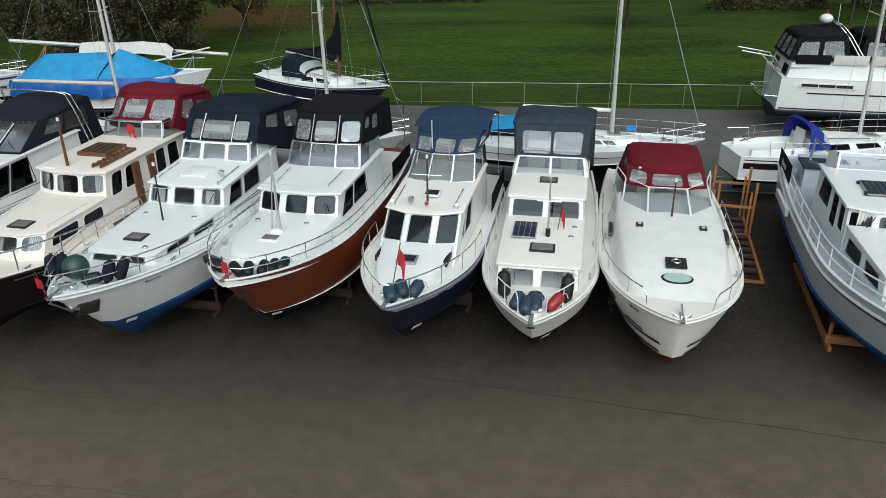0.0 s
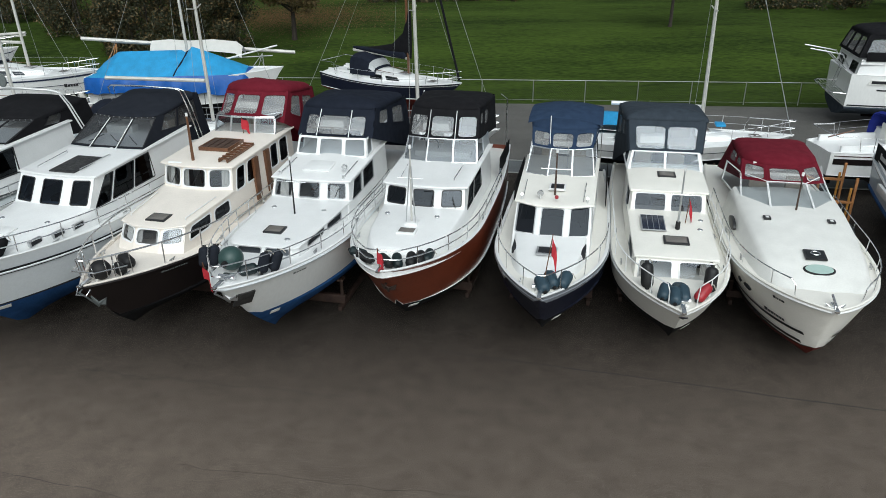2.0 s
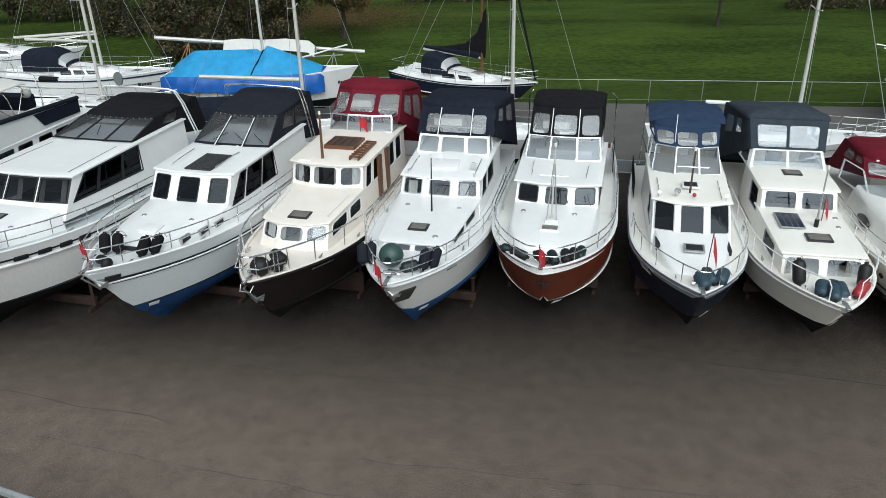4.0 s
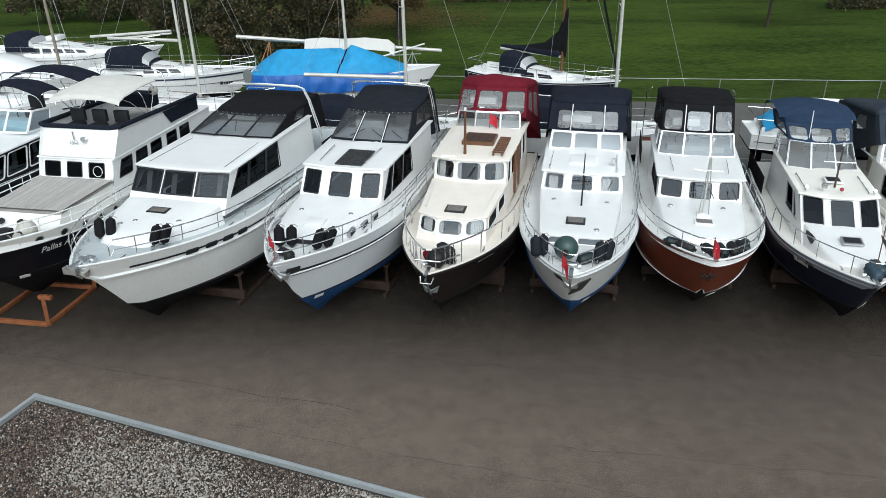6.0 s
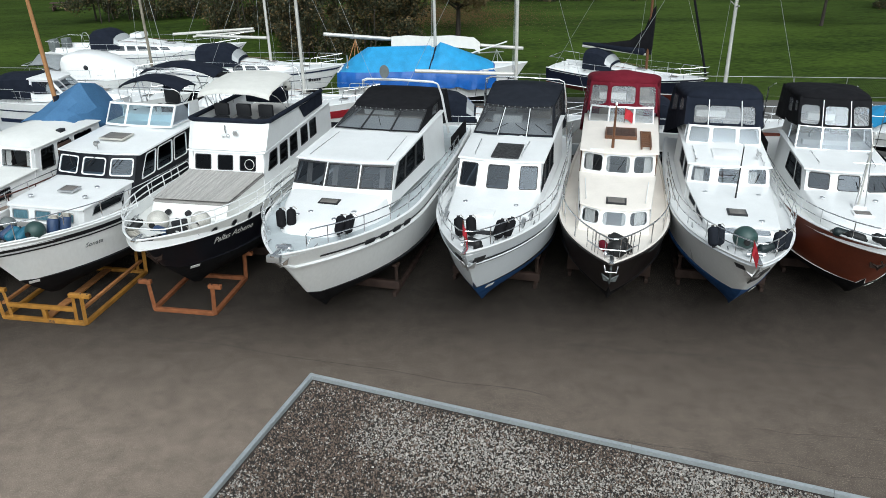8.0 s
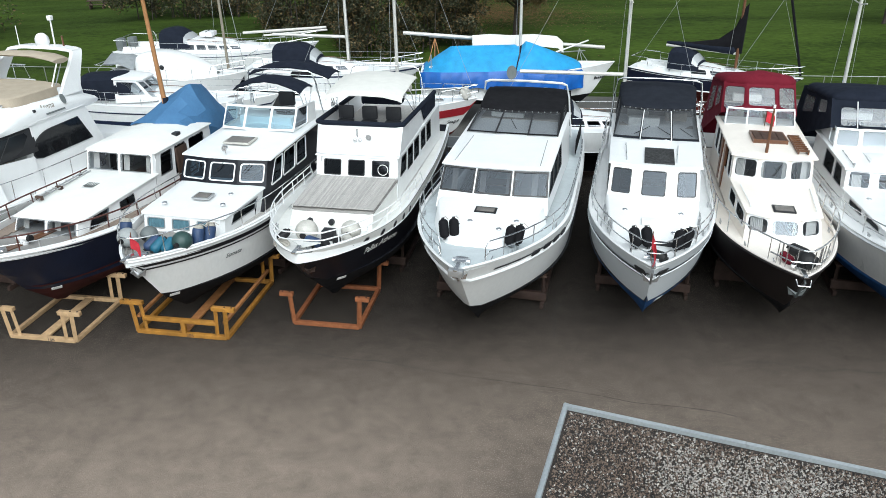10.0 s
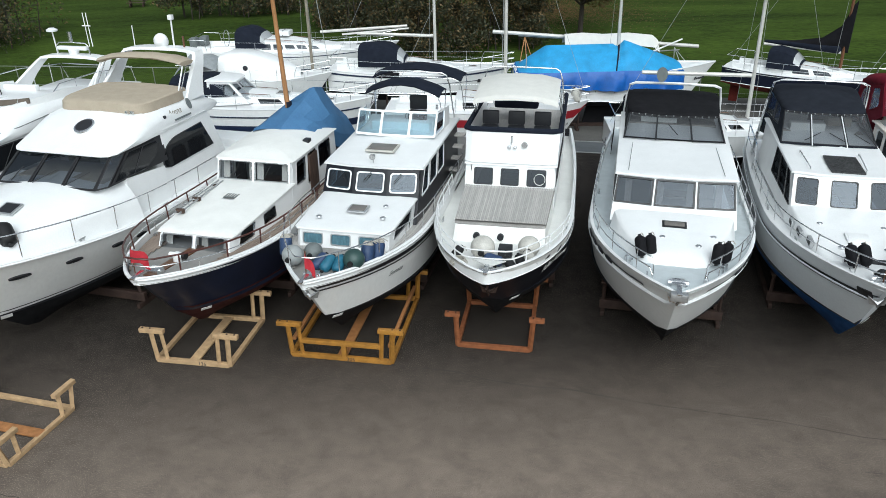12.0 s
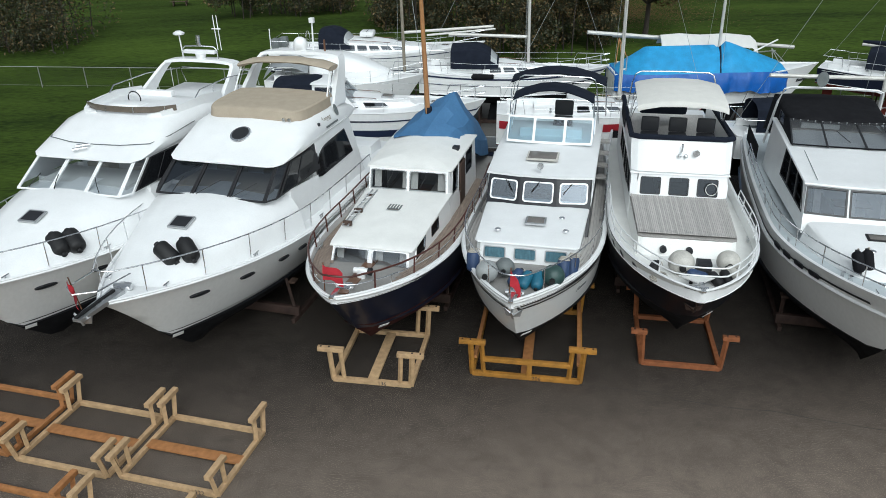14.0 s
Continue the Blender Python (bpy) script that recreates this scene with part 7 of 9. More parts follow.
    part("anchor_shank", box(BM(), (-0.035, -0.62, 3.08), (0.035, 0.5, 3.13), 0.01), RUBBER, b)
    anchor(b, H, ALU, z=2.98, y=-0.45, drop=0.12)
    bar(b, "pulpit", [V(-0.4, 0.6, H.zt + 0.44), V(-0.34, -0.3, H.zt + 0.5), V(0, -0.55, H.zt + 0.52), V(0.34, -0.3, H.zt + 0.5), V(0.4, 0.6, H.zt + 0.44)], 0.016)
    flag(b, -0.12, -0.3, H.zt + 0.05, 0.75, 0.1, lean=-0.1, drop=3.0)
    fender(lying(mb, 0.32, 1.9, 3.3, 75, 30), 0.19, 0.6)
    fender(lying(mb, 0.72, 2.1, 3.34, 55, 30), 0.19, 0.6)


def boat_m():
    mb = stand(-38.97, 14.75, 0.25)
    b = flybridge_yacht(mb, "large white flybridge yacht with radar arch and clear windscreen", "clear")[0]
    rows = [[V(x * 1.42, 6.75 + 0.5 * abs(x) ** 3, 5.03 + z) for z in (0, 0.16)] for x in (-1, -0.85, -0.6, -0.3, 0, 0.3, 0.6, 0.85, 1)]
    part("bridge_screen", loft(BM(), rows + [[p + V(0, 0.02, 0) for p in r] for r in rows[::-1]], closed=False, caps=False), mat("smoked_brown_screen", (0.16, 0.135, 0.11), 0.2, var=0.15, scale=5), b)
    for x in (-0.85, -0.3, 0.3, 0.85):
        part("screen_brace", tube(BM(), [V(x * 1.42, 6.72 + 0.5 * abs(x) ** 3, 5.02), V(x * 1.42, 6.74 + 0.5 * abs(x) ** 3, 5.2)], 0.012, 5), STEEL, b)
    bar(b, "deck_joint", [V(-1.69, 7.6, 4.66), V(-1.68, 6.4, 4.60), V(-1.5, 5.75, 4.56), V(-0.75, 5.56, 4.525), V(0, 5.52, 4.52), V(0.75, 5.56, 4.525), V(1.5, 5.75, 4.56), V(1.68, 6.4, 4.60), V(1.69, 7.6, 4.66)], 0.012, GREYR)
    part("bridge_console", box(BM(), (-0.8, 7.3, 4.85), (0.2, 7.8, 5.1), 0.1), WHITE, b)
    part("wheel", tube(BM(), [V(-0.3 + math.cos(a) * 0.2, 7.86, 5.12 + math.sin(a) * 0.2) for a in [k * math.pi / 8 for k in range(16)]], 0.016, 6, closed=True), RUBBER, b)
    part("bridge_seat", box(box(BM(), (-0.9, 8.3, 4.8), (0.3, 8.8, 4.98), 0.06), (-0.9, 8.75, 4.95), (0.3, 8.95, 5.14), 0.06), WHITE, b)
    for sg in (-1, 1):
        bar(b, "bridge_rail", [V(sg * 1.4, 8.2, 5.1), V(sg * 1.42, 8.5, 5.3), V(sg * 1.42, 10.1, 5.3), V(sg * 1.4, 11.9, 5.1), V(sg * 1.36, 12.1, 4.6)], 0.018)
        for y in (9.2, 10.6, 11.4):
            bar(b, "bridge_stanchion", [V(sg * 1.41, y, 4.6), V(sg * 1.41, y, 5.22)], 0.014)
    bar(b, "bridge_rail", [V(-1.38, 12.0, 5.1), V(1.38, 12.0, 5.1)], 0.018)
    part("bridge_overhang", box(BM(), (-1.5, 9.9, 4.42), (1.5, 12.2, 4.56), 0.05), WHITE, b)
    for sg in (-1, 1):
        part("overhang_post", tube(BM(), [V(sg * 1.4, 12.1, 2.3), V(sg * 1.4, 12.1, 4.45)], 0.03, 6), WHITE, b)
    o = bar(b, "radar_mast", [V(0.0, 11.05, 5.55), V(0.0, 11.07, 5.78)], 0.13, WHITE, 10, r1=0.18)
    part("radar_scanner", box(BM(), (-0.55, 10.96, 5.78), (0.55, 11.14, 5.9), 0.04), WHITE, o)
    bar(b, "satellite_post", [V(-0.62, 11.05, 5.55), V(-0.66, 11.05, 6.35)], 0.022, WHITE)
    part("antenna_disc", loft(BM(), [[V(-0.66 + math.cos(k * math.pi / 6) * q, 11.05 + math.sin(k * math.pi / 6) * q, z) for k in range(12)] for q, z in ((0.17, 6.35), (0.18, 6.4), (0.08, 6.46))]), WHITE, b)
    arch(b, 11.05, 0.62, 5.55, 6.0, 0.0, r=0.02, wt=0.6, name="light_hoop")
    part("search_light", tube(BM(), [V(0, 11.02, 6.03), V(0, 11.03, 6.35)], 0.07, 10), STEEL, b)
    for x in (0.62, 0.74):
        bar(b, "aerial", [V(x, 11.1, 5.9), V(x - 0.06, 11.15, 6.95)], 0.014, WHITE)
    bar(b, "aerial_bracket", [V(0.5, 11.1, 6.55), V(0.8, 11.1, 6.55)], 0.02, WHITE)
    for x, d in ((-1.1, 0.1), (-0.35, -0.12), (0.95, -0.35)):
        wiper(b, V(x, 4.22, 3.74), V(x + d, 4.6, 3.98))
    for y in (5.15, 5.3):
        part("horn", tube(BM(), [V(-0.35, y, 4.46 + (y - 5.15) * 0.3), V(0.0, y + 0.1, 4.52 + (y - 5.15) * 0.3)], 0.05, 8, r1=0.02), STEEL, b)
    flag(b, 0.15, 0.4, 2.95, 0.75, 0.12, lean=-0.1, drop=3.0)
    fender(lying(mb, 1.02, 2.5, 3.16, 60, 30), 0.2, 0.62, label="black inflated fender hung on the bow rail")
    fender(lying(mb, 1.24, 2.75, 3.16, 60, 30), 0.2, 0.62, label="black inflated fender hung on the bow rail")


def boat_z():
    mb = stand(9.85, 11.3, 0.25)
    b = thing("motor_cruiser", mb, "pale blue-grey steel cruiser with a large roof solar panel", "boat", BOATS)
    PALE = mat("pale_blue_grey_paint", (0.56, 0.62, 0.68), 0.3, var=0.06, scale=1.2)
    H = Hull(b, 12.6, 3.6, 2.6, 2.1, 2.35, 1.2, 0.35, 1.0, 5.0, PALE, BLUEAF, gun=WHITE, deck=mat("grey_non_slip_deck", (0.38, 0.43, 0.47), 0.8, var=0.1, scale=8), bul=0.1, rub=WHITE, rubz=0.2, rubr=0.045, band=[(0.25, 0.29, BLACKSTR, 1.5, 12)])
    house(b, "fore_cabin", 2.2, 5.3, (0.95, 1.2), (0.9, 1.14), (2.15, 2.0), (2.72, 2.85), WHITE, rf=0.3, c=0.35, ci=0.5, wins={"F": [(0.1, 0.9, 0.35, 0.8)], "S": [(0.1, 0.42, 0.35, 0.8, 0.03, 0.03), (0.55, 0.9, 0.35, 0.8)]}, fmat=ALU, gmat=DGLASS, rmat=WHITE, over=0.05, crown=0.06)
    house(b, "wheelhouse", 5.0, 8.6, (1.2, 1.26), (1.14, 1.2), (2.0, 2.0), (3.28, 3.36), WHITE, rf=0.35, c=0.25, ci=0.5, wins={"F": [(0.08, 0.46, 0.6, 0.92), (0.54, 0.92, 0.6, 0.92)], "FS": [(0.1, 0.9, 0.6, 0.92)], "S": [(0.07, 0.22, 0.42, 0.9), (0.28, 0.46, 0.3, 0.92), (0.54, 0.9, 0.45, 0.92, 0, -0.06)]}, fmat=WHITE, gmat=GLASS, rmat=WHITE, over=0.09, crown=0.03)
    inside(b, 5.5, 8.4, 1.05, 1.95, 3.2)
    curtain(b, V(-0.95, 5.4, 2.8), V(-0.35, 5.35, 2.8), 0.5)
    solar(b, 0.05, 6.7, 3.41, 1.3, 1.0, 0.03, 9, 6)
    for y in (6.3, 7.1):
        for x in (-0.6, 0.7):
            part("panel_clamp", box(BM(), (x - 0.06, y - 0.05, 3.38), (x + 0.06, y + 0.05, 3.47), 0.01), SEAT, b)
    wiper(b, V(-0.6, 5.25, 3.2), V(-0.8, 5.1, 2.95))
    house(b, "aft_windscreen", 8.2, 10.0, (1.15, 1.25), (1.1, 1.2), (3.4, 3.0), (3.85, 3.8), ALU, rf=0.2, c=0.15, ci=0.8, wins={"F": [(0.03, 0.97, 0.06, 0.94)], "S": [(0.05, 0.9, 0.1, 0.9)]}, gmat=CLEAR, back=False, wname="windscreen_frame", rad=0.02)
    part("stern_locker", box(BM(), (-1.25, 10.2, 2.0), (0.05, 11.1, 2.72), 0.03), PALE, b)
    part("locker_lid", box(BM(), (-1.3, 10.15, 2.72), (0.1, 11.15, 2.8), 0.03), DNAVYC, b)
    part("stern_bench", box(BM(), (-1.1, 11.7, 2.0), (1.2, 12.2, 2.6), 0.05), PALE, b)
    part("engine_box", box(BM(), (0.35, 9.2, 2.0), (1.2, 11.0, 2.85), 0.05), WHITE, b)
    for sg in (-1, 1):
        part("spray_cloth", box(BM(), (sg * 1.62 - 0.01, 10.2, H.sheer(11)), (sg * 1.62 + 0.01, 12.2, H.sheer(11) + 0.55)), BLACKC, b)
        part("fender_board", box(BM(), (sg * 1.86 - 0.06, 8.6, 1.7), (sg * 1.86 + 0.05, 10.4, 1.95), 0.03), WHITE, b)
    bars(b, Matrix.Translation((-1.66, 11.2, H.sheer(11) + 0.2)) @ Matrix((V(0, -1, 0), V(0, 0, 1), V(-1, 0, 0))).transposed().to_4x4(), [0.12, 0.12, 0.12, 0.12, 0.12], 0.2, PALEINK)
    rail(b, H, 0.35, 9.6, 0.55, 8, mid=True, material=WHITE, r=0.02)
    bow_gear(b, H)
    cradle_under(mb, H, ORANGE, ys=(4.2, 8))


for build in (boat_a, boat_b, boat_c, boat_d, boat_e, boat_f, boat_g, boat_h, boat_i, boat_j, boat_k, boat_l, boat_m, boat_z):
    build()
# ---- ground ----
def ground_z(x, y):
    t = min(1, max(0, (y + 0.097 * x - 42.5) / 15))
    return -0.015 + 1.5 * t * t * (3 - 2 * t) * min(1, max(0.25, (x + 75) / 40))


GRASS = mat("mown_grass", (0.058, 0.092, 0.015), 0.95, scale=0.16, col2=(0.013, 0.023, 0.006), fine=0.42, fscale=5.0, stretch=(0.45, 1.5, 1), detail=11, gritty=0.68, spread=(0.36, 0.62), bump=0.8, bscale=18, spec=0.05)
# ASPHALT's base is the dark tone under the boats; open ground is lightened below
ASPHALT = mat("shade_painted_asphalt", (0.032, 0.026, 0.022), 0.8, scale=2.2, col2=(0.008, 0.0066, 0.0057), fine=0.3, fscale=30, bump=0.6, bscale=50, spread=(0.38, 0.62), spec=0.2, detail=12, gritty=0.78)
CONCRETE = mat("grey_concrete_strip", (0.12, 0.13, 0.135), 0.8, var=0.12, scale=1.0, bump=0.2, bscale=30)
LEAFL = mat("fallen_leaves", (0.17, 0.085, 0.030), 0.9, var=0.3, scale=3)
# shade of the boat row put into the colour: paler away from the bows
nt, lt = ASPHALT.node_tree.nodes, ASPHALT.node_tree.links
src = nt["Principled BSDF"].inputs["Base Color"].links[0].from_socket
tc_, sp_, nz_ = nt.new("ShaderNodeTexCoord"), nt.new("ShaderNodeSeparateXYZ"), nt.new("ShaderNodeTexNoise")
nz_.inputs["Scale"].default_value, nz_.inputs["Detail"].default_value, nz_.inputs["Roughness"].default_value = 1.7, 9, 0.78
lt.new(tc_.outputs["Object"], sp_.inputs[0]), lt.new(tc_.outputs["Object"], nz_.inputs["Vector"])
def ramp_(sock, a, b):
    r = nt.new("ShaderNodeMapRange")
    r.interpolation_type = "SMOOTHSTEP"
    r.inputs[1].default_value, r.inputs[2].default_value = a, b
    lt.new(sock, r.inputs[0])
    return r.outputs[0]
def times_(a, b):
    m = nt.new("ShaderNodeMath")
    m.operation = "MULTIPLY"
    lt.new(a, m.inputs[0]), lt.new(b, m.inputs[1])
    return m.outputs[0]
# the lightening is strongest around x = -22
x_gain = nt.new("ShaderNodeMath")
x_gain.operation, x_gain.inputs[1].default_value = "MULTIPLY_ADD", 1.15
lt.new(times_(ramp_(sp_.outputs[0], -42, -24), ramp_(sp_.outputs[0], -2, -20)), x_gain.inputs[0])
x_gain.inputs[2].default_value = 0.98
unshaded = times_(times_(ramp_(sp_.outputs[1], 17.5, 9.5), ramp_(nz_.outputs[0], -0.25, 0.9)), x_gain.outputs[0])
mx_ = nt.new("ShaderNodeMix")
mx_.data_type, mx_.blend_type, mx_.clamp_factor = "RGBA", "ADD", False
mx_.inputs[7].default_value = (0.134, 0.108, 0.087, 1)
lt.new(unshaded, mx_.inputs[0]), lt.new(src, mx_.inputs[6]), lt.new(mx_.outputs[2], nt["Principled BSDF"].inputs["Base Color"])
# loose chips and grit on the asphalt
for seed_, hi_, col_ in ((0.0, (0.54, 0.68), (0.115, 0.098, 0.079, 1)), (7.3, (0.53, 0.68), (-0.036, -0.030, -0.025, 1))):
    gn, gm, gv = nt.new("ShaderNodeTexNoise"), nt.new("ShaderNodeMix"), nt.new("ShaderNodeMapping")
    gn.inputs["Scale"].default_value, gn.inputs["Detail"].default_value = 38, 2
    gv.inputs[1].default_value = (seed_, seed_ * 2, 0)
    gm.data_type, gm.blend_type = "RGBA", "ADD"
    gm.inputs[7].default_value = col_
    lt.new(tc_.outputs["Object"], gv.inputs[0]), lt.new(gv.outputs[0], gn.inputs["Vector"])
    bc_ = nt["Principled BSDF"].inputs["Base Color"]
    lt.new(ramp_(gn.outputs[0], *hi_), gm.inputs[0]), lt.new(bc_.links[0].from_socket, gm.inputs[6]), lt.new(gm.outputs[2], bc_)
xs = [-1500, -600, -300, -160, -110] + [-90 + 3 * k for k in range(61)] + [110, 160, 300, 600, 1500]
ys = [-1500, -500, -150, -60, -20, 0, 15, 30] + [36 + 2 * k for k in range(36)] + [120, 160, 260, 500, 1500]
bm = BM()
vs = [[bm.verts.new((x, y, ground_z(x, y) + (0.05 * noise.noise((x * 0.15, y * 0.15, 0)) if y > 44 + abs(x) * 0.1 else 0))) for x in xs] for y in ys]
for r0, r1 in zip(vs, vs[1:]):
    for k in range(len(xs) - 1):
        bm.faces.new((r0[k], r0[k + 1], r1[k + 1], r1[k]))
single("ground", bm, GRASS, Matrix(), "mown green grass rising gently beyond the fence", "ground", kind="structure", angle=80)
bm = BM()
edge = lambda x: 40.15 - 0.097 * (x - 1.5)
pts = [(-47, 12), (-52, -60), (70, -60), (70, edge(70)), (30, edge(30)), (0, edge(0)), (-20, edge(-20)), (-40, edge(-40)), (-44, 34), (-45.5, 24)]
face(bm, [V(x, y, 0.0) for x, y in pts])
single("pavement", bm, ASPHALT, Matrix(), "dark grey asphalt of the boat yard, shade of the boats painted in", "pavement", kind="structure")


def seam(p, q, w=0.022, wob=0.05, n=40, name="pavement_joint"):
    p, q = V(*p, 0.004), V(*q, 0.004)
    d = (q - p).normalized()
    s = V(-d.y, d.x, 0)
    bm = BM()
    rows = []
    for k in range(n + 1):
        c = lerp(p, q, k / n) + s * wob * noise.noise((k * 0.35 + p.x, p.y, 0))
        ww = w * (0.6 + 0.5 * abs(noise.noise((k * 0.9, p.x, 3))))
        rows.append([c - s * ww, c + s * ww])
    loft(bm, rows, closed=False, caps=False)
    single(name, bm, mat("tarred_joint", (0.022, 0.020, 0.019), 0.8, var=0.2, scale=5), Matrix(), "dark tarred joint in the asphalt", "joint", kind="structure")


seam((-3.6, 15.3), (12.0, 11.3), 0.02)
seam((-27.5, 16.35), (-13.4, 12.5), 0.010, 0.14)
seam((-16.95, 15.75), (-16.55, 18.1), 0.016)
seam((-16.0, 12.0), (-4.0, 8.8), 0.005, 0.12)
seam((-12.5, 14.6), (-5.5, 13.4), 0.009, 0.15)
seam((-9.0, 11.2), (2.0, 9.4), 0.006, 0.14)
seam((-34, 12.0), (-30.8, 11.0), 0.008)
bm = BM()
sy = lambda x: 30.4 - 0.1763 * x
face(bm, [V(x, y, 0.004) for x, y in ((-43.4, sy(-43.4)), (60, sy(60)), (60, edge(60)), (-42, edge(-42)))])
single("pavement", bm, mat("grey_worn_paving", (0.125, 0.120, 0.112), 0.85, scale=0.5, col2=(0.068, 0.066, 0.061), fine=0.5, fscale=22, bump=0.5, bscale=30, detail=10, gritty=0.7), Matrix(), "pale grey paving of the back of the yard", "pavement", kind="structure")
bm = BM()
box(bm, (-45, -0.75, 0.0), (22, 0.75, 0.012), 0.003)
strip = single("concrete_strip", bm, CONCRETE, pose(0, 29.42, 0.004, 0, 0, -10.0), "long grey concrete drainage strip let into the yard", "pavement", kind="structure")
for y in (-0.81, 0.81):
    part("kerb_strip", box(BM(), (-45, y - 0.045, 0.0), (22, y + 0.045, 0.03), 0.004), mat("pale_kerb_concrete", (0.34, 0.35, 0.34), 0.8, var=0.15, scale=2), strip)

# ---- flat-roofed shed in front of the row ----
def shed():
    corner, ang = (-17.93, 8.87), math.degrees(math.atan2(-2.95, 7.89))
    m = pose(*corner, 0, 0, 0, ang)
    sh = thing("flat_roofed_shed", m, "low flat-roofed building with gravel roof and zinc edge", "building")
    L_, W_ = 16.0, 12.0
    # the left side does not run square to the front
    def P(u, v, z):
        return V(u - v * -0.03, -v, z)
    part("wall", loft(BM(), [[P(0.1, 0.1, z), P(L_, 0.1, z), P(L_, W_, z), P(0.1, W_, z)] for z in (0, 3.0)]), mat("pale_brick_wall", (0.35, 0.30, 0.26), 0.8, var=0.12, scale=3), sh)
    ZINC = mat("galvanised_edge", (0.50, 0.54, 0.56), 0.45, 0.5, var=0.12, scale=2)
    part("roof", loft(BM(), [[P(0.06, 0.06, z), P(L_, 0.06, z), P(L_, W_, z), P(0.06, W_, z)] for z in (2.98, 3.125)]), mat("roof_gravel_bed", (0.045, 0.036, 0.030), 0.9, scale=0.7, col2=(0.020, 0.015, 0.012), fine=0.5, fscale=30, bump=1.0, bscale=45), sh)
    def trim(a, b, n):
        for k in range(n):
            p, q = lerp(a, b, k / n), lerp(a, b, (k + 1) / n)
            d = (q - p).normalized()
            s = V(d.y, -d.x, 0)
            bm = BM()
            p, q = p + d * 0.003, q - d * 0.003
            loft(bm, [[c + V(0, 0, -0.22), c + V(0, 0, 0.0), c + s * 0.02 + V(0, 0, 0.012), c + s * 0.075 + V(0, 0, 0.005), c + s * 0.08 + V(0, 0, -0.12)] for c in (p, q)])
            part("edge_trim", bm, ZINC, sh)
    trim(P(0, 0, 3.19), P(L_, 0, 3.19), 6)
    trim(P(0, W_, 3.19), P(0, 0, 3.19), 5)
    # loose gravel
    rng = np.random.default_rng(4)
    cols = [mat("pale_pebbles", (0.66, 0.62, 0.57), 0.8, var=0.5, scale=14), mat("brown_pebbles", (0.20, 0.145, 0.112), 0.85, var=0.3, scale=9), mat("dark_pebbles", (0.035, 0.030, 0.027), 0.85, var=0.4, scale=9)]
    octa = np.array([(1, 0, 0), (0, 1, 0), (-1, 0, 0), (0, -1, 0), (0, 0, 1)], float)
    tri = np.array([(0, 1, 4), (1, 2, 4), (2, 3, 4), (3, 0, 4)])
    u, v = rng.uniform(0.12, 12.6, 190000), rng.uniform(0.12, 7.4, 190000)
    # thinning out towards the far part of the roof
    thick = np.clip((12.6 - u) / 3.4, 0, 1) * np.clip((7.4 - v) / 2.9, 0, 1)
    keep = rng.uniform(0, 1, len(u)) < thick
    u2, v2 = rng.uniform(0.12, 15.8, 90000), rng.uniform(0.12, 11.8, 90000)
    u, v = np.concatenate([u[keep], u2]), np.concatenate([v[keep], v2])
    n = len(u)
    pale = np.array([noise.noise((a * 0.55, b * 0.55, 2)) for a, b in zip(u, v)]) * 1.3 + 0.10 * (u - 6.6)
    pick = np.where(rng.uniform(-0.5, 0.95, n) < pale, 0, np.where(rng.uniform(0, 1, n) < 0.5, 1, np.where(rng.uniform(0, 1, n) < 0.24, 0, 2)))
    for c in range(3):
        idx = np.nonzero(pick == c)[0]
        k = len(idx)
        r = rng.uniform(0.009, 0.024, k)
        a = rng.uniform(0, 6.28, k)
        sq = rng.uniform(0.6, 1.0, k)
        x = octa[None, :, 0] * r[:, None]
        y = octa[None, :, 1] * (r * sq)[:, None]
        z = octa[None, :, 2] * (r * rng.uniform(0.8, 1.5, k))[:, None]
        X = x * np.cos(a)[:, None] - y * np.sin(a)[:, None] + (u[idx] + v[idx] * 0.03)[:, None]
        Y = x * np.sin(a)[:, None] + y * np.cos(a)[:, None] - v[idx][:, None]
        verts = np.stack([X, Y, z + 3.127], -1).reshape(-1, 3)
        faces = (tri[None] + 5 * np.arange(k)[:, None, None]).reshape(-1, 3)
        me = bpy.data.meshes.new("gravel")
        me.from_pydata(verts.tolist(), [], faces.tolist())
        me.materials.append(cols[c])
        ob = new("gravel", me)
        ob.parent = sh
        tagged(ob, kind="stuff", label=("pale", "brown", "dark")[c] + " loose roof gravel")


shed()

# ---- fence ----
FENCE = mat("galvanised_fence", (0.34, 0.35, 0.33), 0.5, 0.6, var=0.1)
fy = lambda x: 40.65 - 0.097 * (x - 1.5)
fence = thing("wire_fence", Matrix(), "low galvanised wire fence along the grass", "fence")
for k in range(33):
    x = -61.6 + 2.87 * k
    part("post", tube(BM(), [V(x, fy(x), -0.05), V(x, fy(x), 1.24)], 0.026, 6), FENCE, fence)
part("top_rail", tube(BM(), [V(-62, fy(-62), 1.22), V(31, fy(31), 1.22)], 0.02, 6), FENCE, fence)
for z in (0.12,):
    part("strain_wire", tube(BM(), [V(-62, fy(-62), z), V(31, fy(31), z)], 0.006, 4), FENCE, fence)
bm = BM()
for k in range(700):
    x = -60 + 0.13 * k
    for s in (-1, 1):
        a, c = V(x, fy(x), 0.05), V(x + s * 1.15, fy(x + s * 1.15), 1.2)
        tube(bm, [a, c], 0.0016, 3)
tagged(part("wire_mesh", bm, mat("dark_mesh_wire", (0.05, 0.055, 0.05), 0.6, 0.3, var=0.1), fence), kind="stuff")

